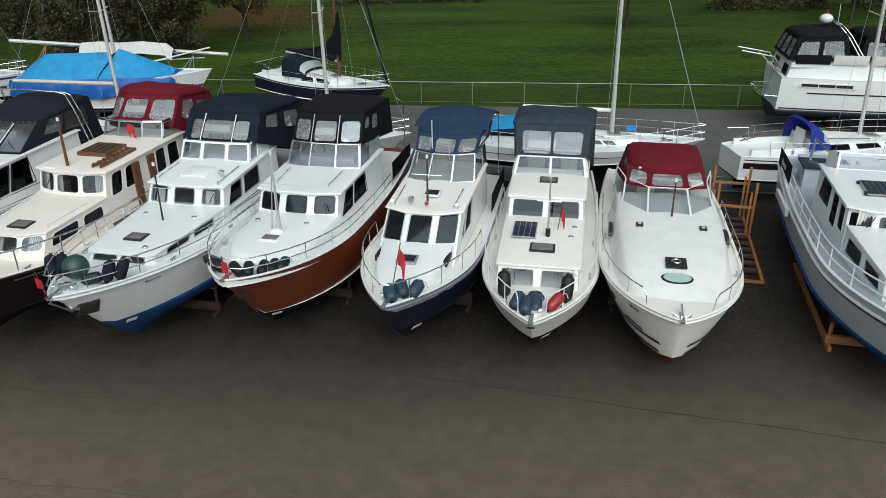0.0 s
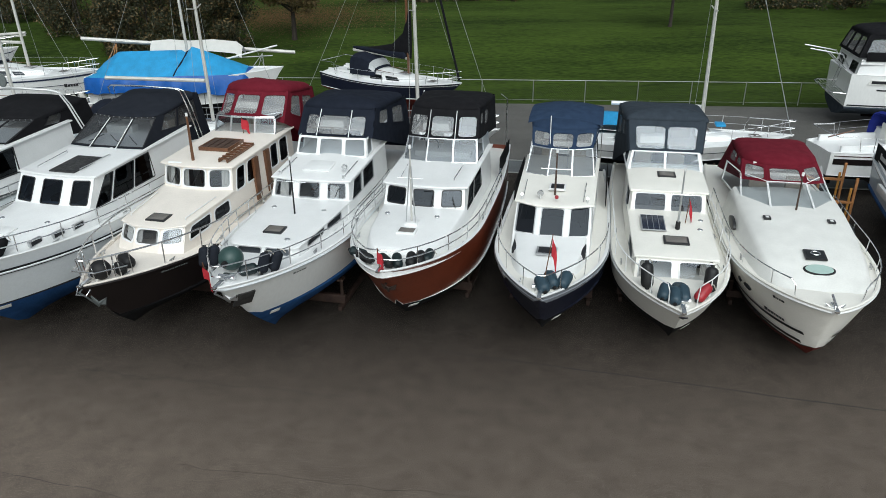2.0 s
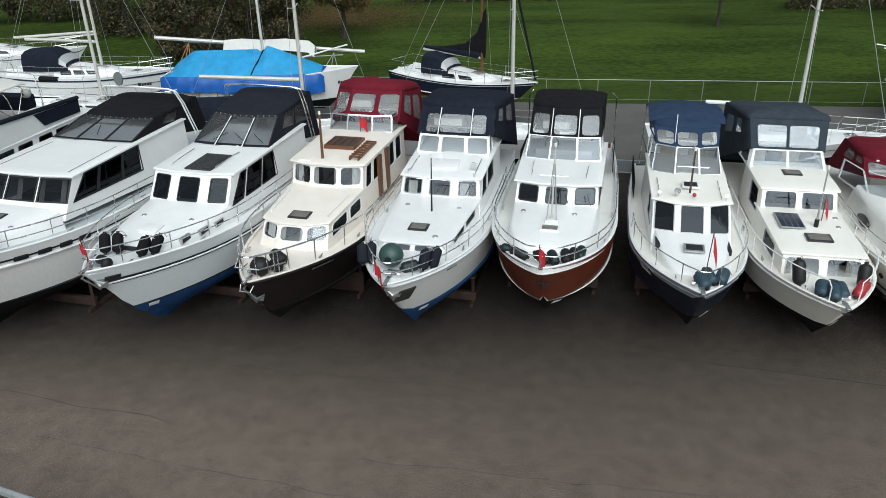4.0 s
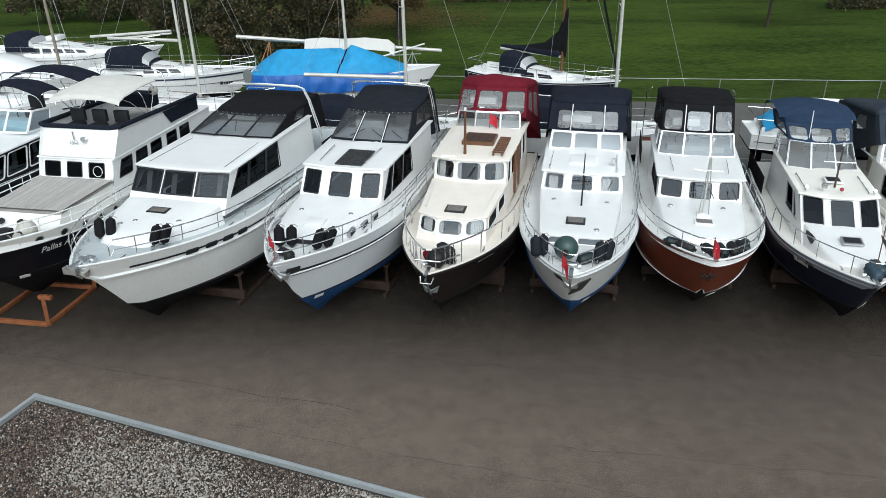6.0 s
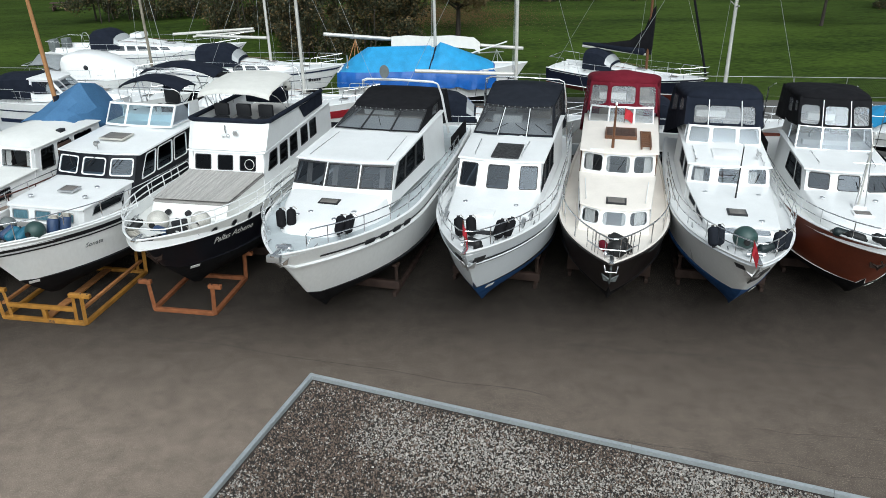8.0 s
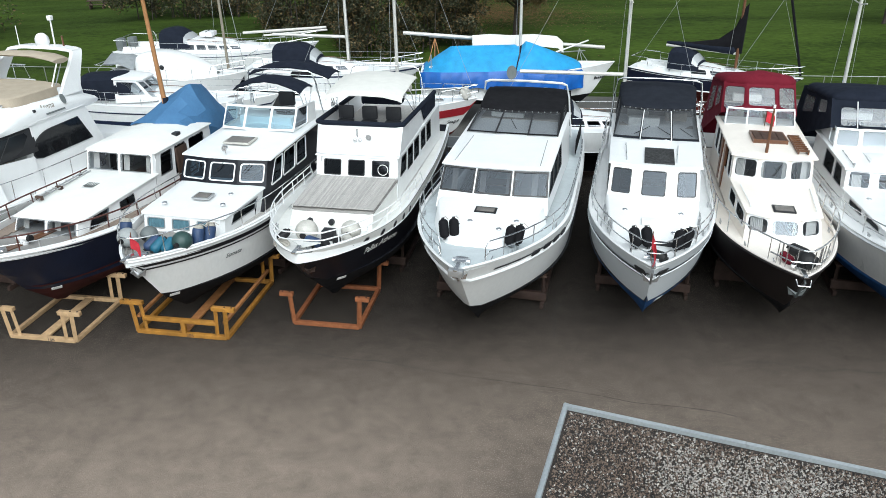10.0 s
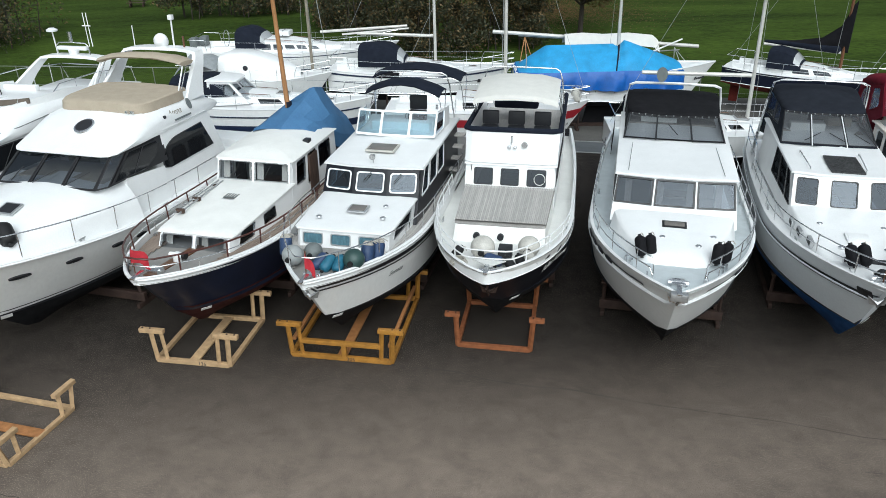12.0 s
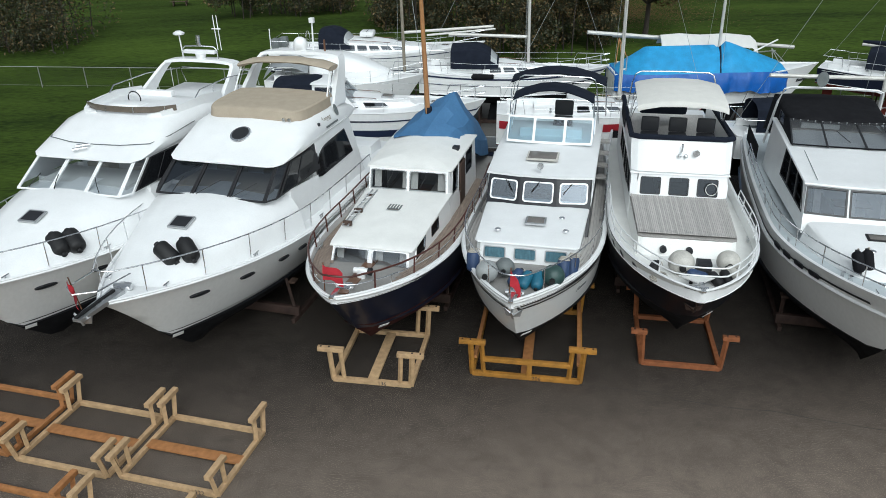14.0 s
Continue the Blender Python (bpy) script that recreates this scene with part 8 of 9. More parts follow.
# ---- cradles standing free in the yard ----
def cradle(m, w, l, h, material, label, number="", inner=True, double=True, mat2=None):
    cr = thing("boat_cradle", m, label, "boat cradle", "boat cradles")
    t = 0.11
    for sg in (-1, 1):
        part("long_beam", box(BM(), (sg * w / 2 - t / 2, 0, 0), (sg * w / 2 + t / 2, l, t), 0.008), material, cr)
    for y in (0.0, l):
        part("cross_beam", box(BM(), (-w / 2, y - t / 2, 0.003), (w / 2, y + t / 2, t + 0.003), 0.008), material, cr)
    if inner:
        part("keel_plank", box(BM(), (-0.12, 0.05, 0.05), (0.12, l - 0.05, 0.10), 0.006), mat2 or material, cr)
    for y in (0.0, l):
        for sg in (-1, 1):
            x = sg * w / 2
            lean = 0.05 * sg
            p = part("upright", tube(BM(), [V(x, y, 0.05), V(x + lean, y, h)], 0.065, 4), material, cr)
            if double:
                part("upright", tube(BM(), [V(x - sg * 0.26, y, 0.1), V(x + lean - sg * 0.26, y, h)], 0.055, 4), material, cr)
            part("arm", box(BM(), (min(x + sg * 0.32, x - sg * (0.3 if double else 0.05)), y - 0.06, h - 0.04), (max(x + sg * 0.32, x - sg * (0.3 if double else 0.05)), y + 0.06, h + 0.07), 0.008), material, cr)
            for q in (0.05, 0.24):
                part("arm_bolt", tube(BM(), [V(x + sg * q, y, h + 0.06), V(x + sg * q, y, h + 0.085)], 0.022, 6), RUSTY, p)
    if number:
        mm = Matrix.Translation((0.25, -t / 2 - 0.004, 0.02)) @ Matrix.Rotation(radians(90), 4, "X")
        lettering(cr, number, 0.14, mm, INK, "cradle_number")
    return cr


def yard_cradle(m, material, number=""):
    """An empty cradle: four low beams, a broad plank across the middle, and twin leaning posts with a cap at each corner."""
    cr = thing("boat_cradle", m, ("pale" if material is PLANKW else "orange") + " wooden boat cradle standing empty", "boat cradle", "boat cradles")
    w, l, t, h = 2.12, 1.85, 0.1, 0.62
    for x in (-w / 2, w / 2):
        part("long_beam", box(BM(), (x - t / 2, 0, 0), (x + t / 2, l, t), 0.008), material, cr)
    for y in (0.0, l):
        part("cross_beam", box(BM(), (-w / 2, y - t / 2, 0.003), (w / 2, y + t / 2, t + 0.003), 0.008), material, cr)
    part("middle_plank", box(BM(), (-w / 2, l / 2 - 0.12, 0.06), (w / 2, l / 2 + 0.12, 0.105), 0.006), ORANGE, cr)
    for sx in (-1, 1):
        for y, d in ((0.0, 1), (l, -1)):
            x = sx * w / 2
            for k in (0, 1):
                yy = y + d * 0.3 * k
                part("upright", tube(BM(), [V(x, yy, 0.05), V(x, yy - d * 0.1 * (1 - k) - d * 0.02, h)], 0.06, 4), material, cr)
            part("cap_beam", box(BM(), (x - 0.06, min(y - d * 0.22, y + d * 0.4), h - 0.03), (x + 0.06, max(y - d * 0.22, y + d * 0.4), h + 0.07), 0.008), material, cr)
    if number:
        lettering(cr, number, 0.14, Matrix.Translation((w / 2 - 0.35, -t / 2 - 0.004, 0.02)) @ Matrix.Rotation(radians(90), 4, "X"), INK, "cradle_number")
    return cr


cradle(pose(-30.26, 15.85, 0, 0, 0, -9), 1.85, 2.13, 0.86, PLANKW, "pale wooden boat cradle under a navy bow", "136")
yc = cradle(pose(-26.68, 15.99, 0, 0, 0, -9.4), 2.5, 3.13, 0.9, YELLOW, "yellow painted boat cradle under a white bow", "206", mat2=ORANGE)
part("second_beam", box(BM(), (-1.0, -0.06, 0.42), (1.0, 0.06, 0.52), 0.008), YELLOW, yc)
part("middle_post", box(BM(), (0.02, -0.05, 0.1), (0.14, 0.05, 0.43), 0.008), YELLOW, yc)
for x in (-1.2, 1.2):
    part("upper_rail", box(BM(), (x - 0.045, 0.06, 0.42), (x + 0.045, 3.07, 0.5), 0.008), ORANGE, yc)
cradle(pose(-22.95, 16.41, 0, 0, 0, -9.6), 1.8, 2.15, 0.9, RUSTO, "orange wooden boat cradle under a black bow", "", inner=False, double=False)
for x, y, m_, no in ((-33.9, 12.58, PLANKW, "122"), (-36.22, 13.1, PLANKW, ""), (-38.5, 13.75, ORANGE, ""), (-34.6, 10.0, PLANKW, ""), (-37.0, 10.6, ORANGE, "")):
    yard_cradle(pose(x, y, 0, 0, 0, -14.5), m_, no)

# ---- sailing boats of the back rows ----
def sailing_yacht(x, y, rz, label, L=8.6, B=2.8, zt=2.5, hullm=None, botm=None, stripe=None, cabin=True, hood=None, hoodm=None, mast=True, mastm=None, boom=None, boomm=None, lean=0.0, band=None, zw=1.55, zk=0.95, name="sailing_yacht", deckm=None, tall=9.5, stand_m=None, stays=True, yc=None, rails=True, zm=None, zs=None, roof_h=0.18, boom_h=0.9, my=None, ports=2, winm=None, stern=0.72):
    mb = pose(x, y, 0, 0, 0, rz)
    b = thing(name, mb, label, "sailing boat", "boats in the back rows")
    hullm, deckm = hullm or WHITEH, deckm or WHITE
    zm, zs = zm or zt - 0.28, zs or zt - 0.2
    H = Hull(b, L, B, zt, zm, zs, zw, zk, 1.0, L * 0.5, hullm, botm or BLACKAF, p=1.9, stern=stern, gun=deckm, deck=deckm, bul=0.03, stripe=stripe or hullm, band=band, hard=1.6, lift=0.9, blunt=1.0)
    c0, c1 = (yc or (L * 0.27, L * 0.66))
    if cabin:
        zc = H.deckz(c1)
        zr = (zc + 0.28, zc + 0.28 + roof_h)
        wn_ = [(0.22 + 0.72 * k / ports, 0.22 + 0.72 * (k + 0.72) / ports, 0.32, 0.74) for k in range(ports)]
        house(b, "coachroof", c0, c1, (B * 0.18, B * 0.31), (B * 0.15, B * 0.27), (H.deckz(c0) - 0.05, zc - 0.05), zr, deckm, rf=0.5, rb=0.05, c=0.4, ci=0.6, wins={"S": wn_}, fmat=winm or ALUD, gmat=DGLASS, rmat=deckm, over=0.02, th=0.02, crown=0.06, rad=0.03)
        hatch(b, 0, lerp(c0, c1, 0.35), lerp(*zr, 0.35) + 0.06, 0.5, 0.5, 0.02, ALU, SMOKEM)
        hatch(b, 0, c0 - 0.55, H.deckz(c0 - 0.55) + 0.05, 0.42, 0.42, 0.0, ALU, SMOKEM)
        for sg in (-1, 1):
            grab(b, [V(sg * B * 0.2, lerp(c0, c1, 0.45), lerp(*zr, 0.45) + 0.03), V(sg * B * 0.22, c1 - 0.3, zr[1] + 0.03)], material=VARN)
            part("winch", tube(BM(), [V(sg * B * 0.27, c1 + 0.7, zs + 0.02), V(sg * B * 0.27, c1 + 0.7, zs + 0.2)], 0.07, 10, r1=0.05), STEEL, b)
    part("cockpit", box(BM(), (-B * 0.2, c1 + 0.1, zs - 0.15), (B * 0.2, L - 0.6, zs - 0.02), 0.02), GREYR, b)
    for sg in (-1, 1):
        part("cockpit_coaming", box(BM(), (sg * B * 0.25 - 0.06, c1, zs - 0.1), (sg * B * 0.25 + 0.06, L - 0.4, zs + 0.22), 0.03), deckm, b)
    if hood:
        rows = []
        for yy, w, z in ((c1 - 0.75, 0.26, zs + 0.46), (c1 - 0.3, 0.3, zs + 0.92), (c1 + 0.05, 0.32, zs + 1.1), (c1 + min(0.4, hood * 0.6), 0.33, zs + 1.16), (c1 + hood, 0.33, zs + 1.08)):
            ww = w * B
            rows.append([V(-ww, yy, zs + 0.12), V(-ww * 0.98, yy, lerp(zs, z, 0.55)), V(-ww * 0.86, yy, lerp(zs, z, 0.84)), V(-ww * 0.5, yy, z - 0.03), V(0, yy, z), V(ww * 0.5, yy, z - 0.03), V(ww * 0.86, yy, lerp(zs, z, 0.84)), V(ww * 0.98, yy, lerp(zs, z, 0.55)), V(ww, yy, zs + 0.12)])
        part("spray_hood", loft(BM(), rows, closed=False, caps=False), hoodm or NAVYC, b)
        bm = BM()
        a, c = rows[0], rows[1]
        loft(bm, [[lerp(a[i], c[i], f) + V(0, -0.012, 0.01) for i in range(1, 8)] for f in (0.2, 0.85)], closed=False, caps=False)
        part("hood_window", bm, mat("hood_vinyl", (0.45, 0.47, 0.48), 0.12, var=0.1), b)
    my = my or lerp(c0, c1, 0.28)
    ends = [V(0, 0.1, zt), V(-B * 0.42, my + 0.15, zt - 0.15), V(B * 0.42, my + 0.15, zt - 0.15), V(0, L - 0.1, zt - 0.1)]
    if mast:
        mt = mastm or MASTM
        top = zt + tall
        bar(b, "mast", [V(0, my, zt + 0.1), V(lean * tall * 0.5, my + 0.06, zt + tall * 0.5), V(lean * tall, my + 0.15, top)], 0.075, mt, 8, r1=0.055)
        bar(b, "spreader", [V(-0.7 + lean * tall * 0.45, my + 0.1, zt + tall * 0.47), V(lean * tall * 0.45, my + 0.05, zt + tall * 0.46), V(0.7 + lean * tall * 0.45, my + 0.1, zt + tall * 0.47)], 0.022, mt)
        if stays:
            hd = V(lean * tall, my + 0.15, top)
            for e in ends[:3] if stays == "fore" else ends[1:3] if stays == "side" else ends:
                bar(b, "stay", [e, hd], 0.014 if e is ends[0] and stays == "fore" else 0.0065, PALEG, 4)
    if boom:
        o = bar(b, "boom", [V(0, my + 0.1, zt + boom_h - 0.05), V(boom[0], my + boom[1], zt + boom_h + 0.05)], 0.075, MASTM, 8)
        if boomm:
            rows = [[V(boom[0] * t + math.cos(k * math.pi / 5) * r, my + 0.1 + (boom[1] - 0.1) * t, zt + 0.98 + 0.1 * t + math.sin(k * math.pi / 5) * r * 1.2) for k in range(10)] for t, r in ((0.0, 0.05), (0.03, 0.17), (0.4, 0.15), (0.8, 0.1), (1, 0.05))]
            part("sail_cover", loft(BM(), rows), boomm, o)
    if rails:
        rail(b, H, 0.15, 1.5, 0.55, 2, mid=True, r=0.016)
        for sg in (-1, 1):
            for hh in (0.28, 0.56):
                bar(b, "life_line", [V(sg * (H.half(yy) - 0.07), yy, H.sheer(yy) + hh) for yy in [lerp(1.6, L - 1.0, k / 8) for k in range(9)]], 0.007, STEEL, 4)
            for k in range(4):
                yy = lerp(2.4, L - 1.4, k / 3)
                bar(b, "stanchion", [V(sg * (H.half(yy) - 0.07), yy, H.sheer(yy)), V(sg * (H.half(yy) - 0.07), yy, H.sheer(yy) + 0.58)], 0.012)
        w = H.half(L - 0.3) - 0.08
        bar(b, "push_pit", [V(-w, L - 1.1, H.zs), V(-w, L - 1.0, H.zs + 0.58), V(-w, L - 0.15, H.zs + 0.6), V(w, L - 0.15, H.zs + 0.6), V(w, L - 1.0, H.zs + 0.58), V(w, L - 1.1, H.zs)], 0.016)
    # fin keel and rudder
    part("fin_keel", loft(BM(), [[V(-0.1, L * 0.36, zk + 0.2), V(0.1, L * 0.36, zk + 0.2), V(0.1, L * 0.62, zk + 0.2), V(-0.1, L * 0.62, zk + 0.2)], [V(-0.12, L * 0.4, 0.16), V(0.12, L * 0.4, 0.16), V(0.12, L * 0.64, 0.16), V(-0.12, L * 0.64, 0.16)]]), botm or BLACKAF, b)
    part("rudder", box(BM(), (-0.04, L - 0.75, 0.35), (0.04, L - 0.3, zw), 0.02), botm or BLACKAF, b)
    st = thing("boat_cradle", mb, "steel cradle carrying a sailing boat by its keel", "boat cradle", "boat cradles")
    part("keel_beam", box(BM(), (-0.2, L * 0.3, 0), (0.2, L * 0.72, 0.16), 0.01), stand_m or RUSTY, st)
    for yy in (L * 0.32, L * 0.68):
        part("cross_beam", box(BM(), (-1.1, yy - 0.07, 0.003), (1.1, yy + 0.07, 0.13), 0.01), stand_m or RUSTY, st)
        for sg in (-1, 1):
            p = H.at(yy, 1.35)
            part("cradle_post", tube(BM(), [V(sg * 1.05, yy, 0.1), V(sg * (p.x + 0.02), yy, p.z)], 0.04, 5), stand_m or RUSTY, st)
    return mb, b, H


# navy sloop beyond the fence line
mb, b, H = sailing_yacht(-2.6, 34.6, 55, "navy hulled sloop with white cabin and blue sprayhood", L=8.4, B=2.7, zt=2.45, hullm=NAVYH, botm=REDAF, stripe=WHITEH, hood=0.8, mastm=VARN, boom=(0, 3.6), boomm=NAVYC, band=[(0.1, 0.13, WHITEH, 0.2, 8.2)], tall=8.5)
part("sail_cover", loft(BM(), [[V(math.cos(k * math.pi / 4) * r, y, z + math.sin(k * math.pi / 4) * h) for k in range(8)] for y, z, r, h in ((6.6, 3.5, 0.05, 0.08), (5.4, 3.5, 0.1, 0.18), (4.2, 3.62, 0.12, 0.3), (3.5, 3.9, 0.12, 0.6), (3.15, 4.4, 0.1, 1.1), (3.0, 4.5, 0.08, 1.2))]), BLACKC, b)
bar(b, "furled_jib", [V(0, 0.15, 2.55), V(0, 1.6, 7.5)], 0.06, BLACKC)
# white boat with a burgundy stripe behind the solar-panel cruiser, stern first
mb, b, H = sailing_yacht(19.75, 26.9, 95, "white sailing boat with dark red stripe and royal blue hood", L=9.2, B=2.9, zt=2.12, zm=1.86, zs=1.86, hood=0.2, hoodm=ROYAL, band=[(0.1, 0.14, DREDAF, 0.2, 9.1), (0.24, 0.5, DARKB, 0.2, 9.1)], zw=1.0, zk=0.5, lean=0.05, stays="side", yc=(2.4, 6.55), my=4.3, ports=2, stern=0.58)
part("wash_board", box(BM(), (-0.3, 6.6, 1.88), (0.3, 6.66, 2.6), 0.02), WHITE2, b)
part("tiller", tube(BM(), [V(0, 8.9, 2.2), V(0.05, 7.9, 2.4)], 0.025, 6), VARN, b)
# white boat behind the soft-top cruiser
mb, b, H = sailing_yacht(9.5, 25.9, 80, "white sailing boat with grey stripe and light blue cover", L=8.8, B=2.8, zt=2.35, band=[(0.45, 0.5, DNAVYC, 0.2, 8.7)], zw=1.6, zk=0.95, tall=9.5, stays="fore", ports=5, yc=(1.9, 5.8), roof_h=0.12, my=3.35)
part("boom", tube(BM(), [V(0.2, 3.35, 3.25), V(0.2, 6.7, 3.3)], 0.075, 8), WHITE, b)
bar(b, "boom_crutch", [V(0.2, 6.2, 2.3), V(0.2, 6.2, 3.3)], 0.02)
part("cockpit_cover", loft(BM(), [[V(x, y, z - 0.22 * abs(x)) for x in (-1.0, -0.5, 0, 0.5, 1.0)] for y, z in ((5.6, 2.5), (5.9, 2.95), (6.8, 3.0), (7.7, 2.9), (8.3, 2.5))], closed=False, caps=False), TARP, b, "light blue low cockpit cover", angle=60)
part("deck_cushion", box(BM(), (-0.25, 2.5, 2.62), (0.2, 2.85, 2.72), 0.03), TARP, b)
# boats behind the brown-hulled and cream cruisers
mb, b, H = sailing_yacht(-1.3, 27.1, 82, "white sailing boat under a navy cover", L=8.4, B=2.7, zt=2.35, hood=2.4, hoodm=NAVYC, zw=1.35, zk=0.8, tall=9.5)
mb, b, H = sailing_yacht(-9.5, 28.0, 86, "white sailing boat with a navy bimini", L=8.4, B=2.7, zt=2.4, hood=2.2, hoodm=NAVYC, zw=1.35, zk=0.8, tall=9.5, boom=(0, 4.1), boom_h=1.75, ports=3)
# white boat with a red stripe
mb, b, H = sailing_yacht(-18.3, 30.2, 86, "white sailing boat with a broad red stripe", L=8.2, B=2.7, zt=2.75, zs=2.5, botm=REDAF, band=[(0.2, 0.46, REDSTR, 0.1, 8.1)], zw=1.3, zk=0.8, tall=9, my=3.4, ports=3)
lettering(b, "Seagul", 0.22, hull_mark(H, 1.1, 0.68, -1), INK, shear=0.2)
fender(lying(mb, 0.2, 0.5, 2.95, 0, 60), 0.13, 0.5, WHITEF, "dirty white fender hung in the bow rail")
fender(lying(mb, -0.25, 0.6, 2.95, 0, 60), 0.13, 0.5, WHITEF, "dirty white fender hung in the bow rail")
bar(b, "boat_hook", [V(-0.5, 0.4, 3.3), V(-0.55, 4.8, 3.05)], 0.022, MASTM)
# blue-striped cruiser beside it
mb, b, H = sailing_yacht(-20.75, 36.9, 85, "white sailing boat with blue line and navy sprayhood", L=9.0, B=3.0, zt=2.85, zs=2.7, hood=1.5, hoodm=NAVYC, band=[(0.1, 0.18, BLUESTR, 0.1, 8.8), (0.5, 0.53, BLUESTR, 0.1, 8.8)], zw=1.7, zk=0.95, boom=(0, 3.8), boom_h=1.35, tall=9.5, yc=(2.6, 6.0), my=3.85, ports=3)
bars(b, hull_mark(H, 1.5, 0.62, -1), [0.14, 0.1, 0.1, 0.1, 0.1], 0.18, INK)
part("dinghy", loft(BM(), [[V(-1.42 + math.cos(k * math.pi / 5) * r, y, 2.55 + math.sin(k * math.pi / 5) * r) for k in range(10)] for y, r in ((5.4, 0.05), (5.5, 0.13), (6.4, 0.15), (6.5, 0.05))]), BLACKC, b, "rolled black cover")
# long white ketch at the grass
mb, b, H = sailing_yacht(-26.5, 40.1, 86, "long white sailing yacht with navy sprayhood", L=11.0, B=3.3, zt=3.45, zm=3.02, zs=3.05, hood=0.9, hoodm=NAVYC, botm=NAVYH, zw=2.2, zk=1.3, mast=False, yc=(2.6, 7.5), roof_h=0.3, ports=5, winm=GREYR, band=[(0.16, 0.2, BLUESTR, 0.1, 10.8), (0.92, 0.97, BLUESTR, 0.4, 10.8)])
part("life_raft", box(BM(), (-0.45, 5.7, 3.72), (0.45, 6.4, 3.98), 0.09), WHITE, b)
bar(b, "raft_strap", [V(-0.46, 6.05, 3.74), V(-0.4, 6.05, 3.99), V(0.4, 6.05, 3.99), V(0.46, 6.05, 3.74)], 0.015, GREYR)
bar(b, "lowered_mast", [V(0.3, -0.4, 4.15), V(0.25, 4.2, 3.85)], 0.07, MASTM, 8)
bar(b, "lowered_spar", [V(0.1, -0.5, 4.05), V(0.05, 3.0, 3.75)], 0.05, MASTM, 8)
part("stern_gear", box(box(BM(), (-0.9, 10.5, 3.1), (-0.4, 10.9, 3.7), 0.08), (0.2, 10.4, 3.1), (0.7, 10.8, 3.6), 0.08), GREYR, b)
part("steering_wheel", tube(BM(), [V(math.cos(q) * 0.42, 9.2, 3.55 + math.sin(q) * 0.42) for q in [k * math.pi / 10 for k in range(20)]], 0.02, 6, closed=True), STEEL, b)
# white boat lying behind the large yachts
mb, b, H = sailing_yacht(-26.9, 31.2, 86, "white cabin boat with navy band and blue canvas", L=8.6, B=2.9, zt=2.75, zs=2.5, mast=False, hood=1.9, hoodm=NAVYC, band=[(0.2, 0.24, BLUESTR, 0.1, 8.4), (0.48, 0.68, BLUESTR, 0.1, 8.5)], zw=1.1, zk=0.7, name="cabin_boat", yc=(2.6, 6.6), ports=2)
house(b, "cuddy", 5.0, 6.9, (0.85, 1.0), (0.7, 0.85), (2.6, 2.5), (3.42, 3.5), WHITE, rf=0.8, c=0.2, ci=0.7, wins={"F": [(0.05, 0.95, 0.2, 0.92)], "FS": [(0.05, 0.9, 0.2, 0.92)], "S": [(0.1, 0.9, 0.35, 0.9)]}, gmat=CLEAR, rmat=WHITE, over=0.06)
mb, b, H = sailing_yacht(-29.5, 36.2, 86, "white cabin boat with rounded coachroof", L=7.4, B=2.7, zt=2.7, zs=2.55, cabin=False, mast=True, tall=8, my=0.95, mastm=mat("grey_wooden_mast", (0.30, 0.27, 0.21), 0.7, var=0.2), zw=1.3, zk=0.8, name="cabin_boat", stays="fore")
rows = []
for y, w, z in ((1.5, 0.2, 2.75), (1.8, 0.55, 2.95), (2.4, 0.8, 3.2), (3.2, 0.95, 3.5), (4.0, 1.0, 3.66), (4.8, 1.0, 3.68), (5.2, 0.98, 3.55), (5.25, 0.98, 2.6)):
    rows.append([V(-w - 0.05, y, 2.45), V(-w, y, lerp(2.5, z, 0.7)), V(-w * 0.8, y, z - 0.06), V(-w * 0.4, y, z), V(0, y, z + 0.02), V(w * 0.4, y, z), V(w * 0.8, y, z - 0.06), V(w, y, lerp(2.5, z, 0.7)), V(w + 0.05, y, 2.45)])
part("rounded_coachroof", loft(BM(), rows, closed=False, caps=False), WHITE, b, angle=60)
for sg in (-1, 1):
    part("cabin_port", ball(BM(), (sg * 1.0, 3.9, 3.05), 0.13, (0.3, 1, 1), 12), SEAT, b)
rows = [[V(x, y, z - 0.3 * abs(x) + 0.05 * math.sin(5 * x + 3 * y)) for x in (-1.1, -0.6, 0, 0.6, 1.1)] for y, z in ((5.3, 3.3), (6.0, 3.55), (6.8, 3.5), (7.4, 3.0))]
part("cockpit_cover", loft(BM(), rows, closed=False, caps=False), mat("grey_pvc_cover", (0.30, 0.32, 0.33), 0.6, var=0.15, scale=3, bump=0.5, bscale=4), b, "grey sagging cockpit cover", angle=60)

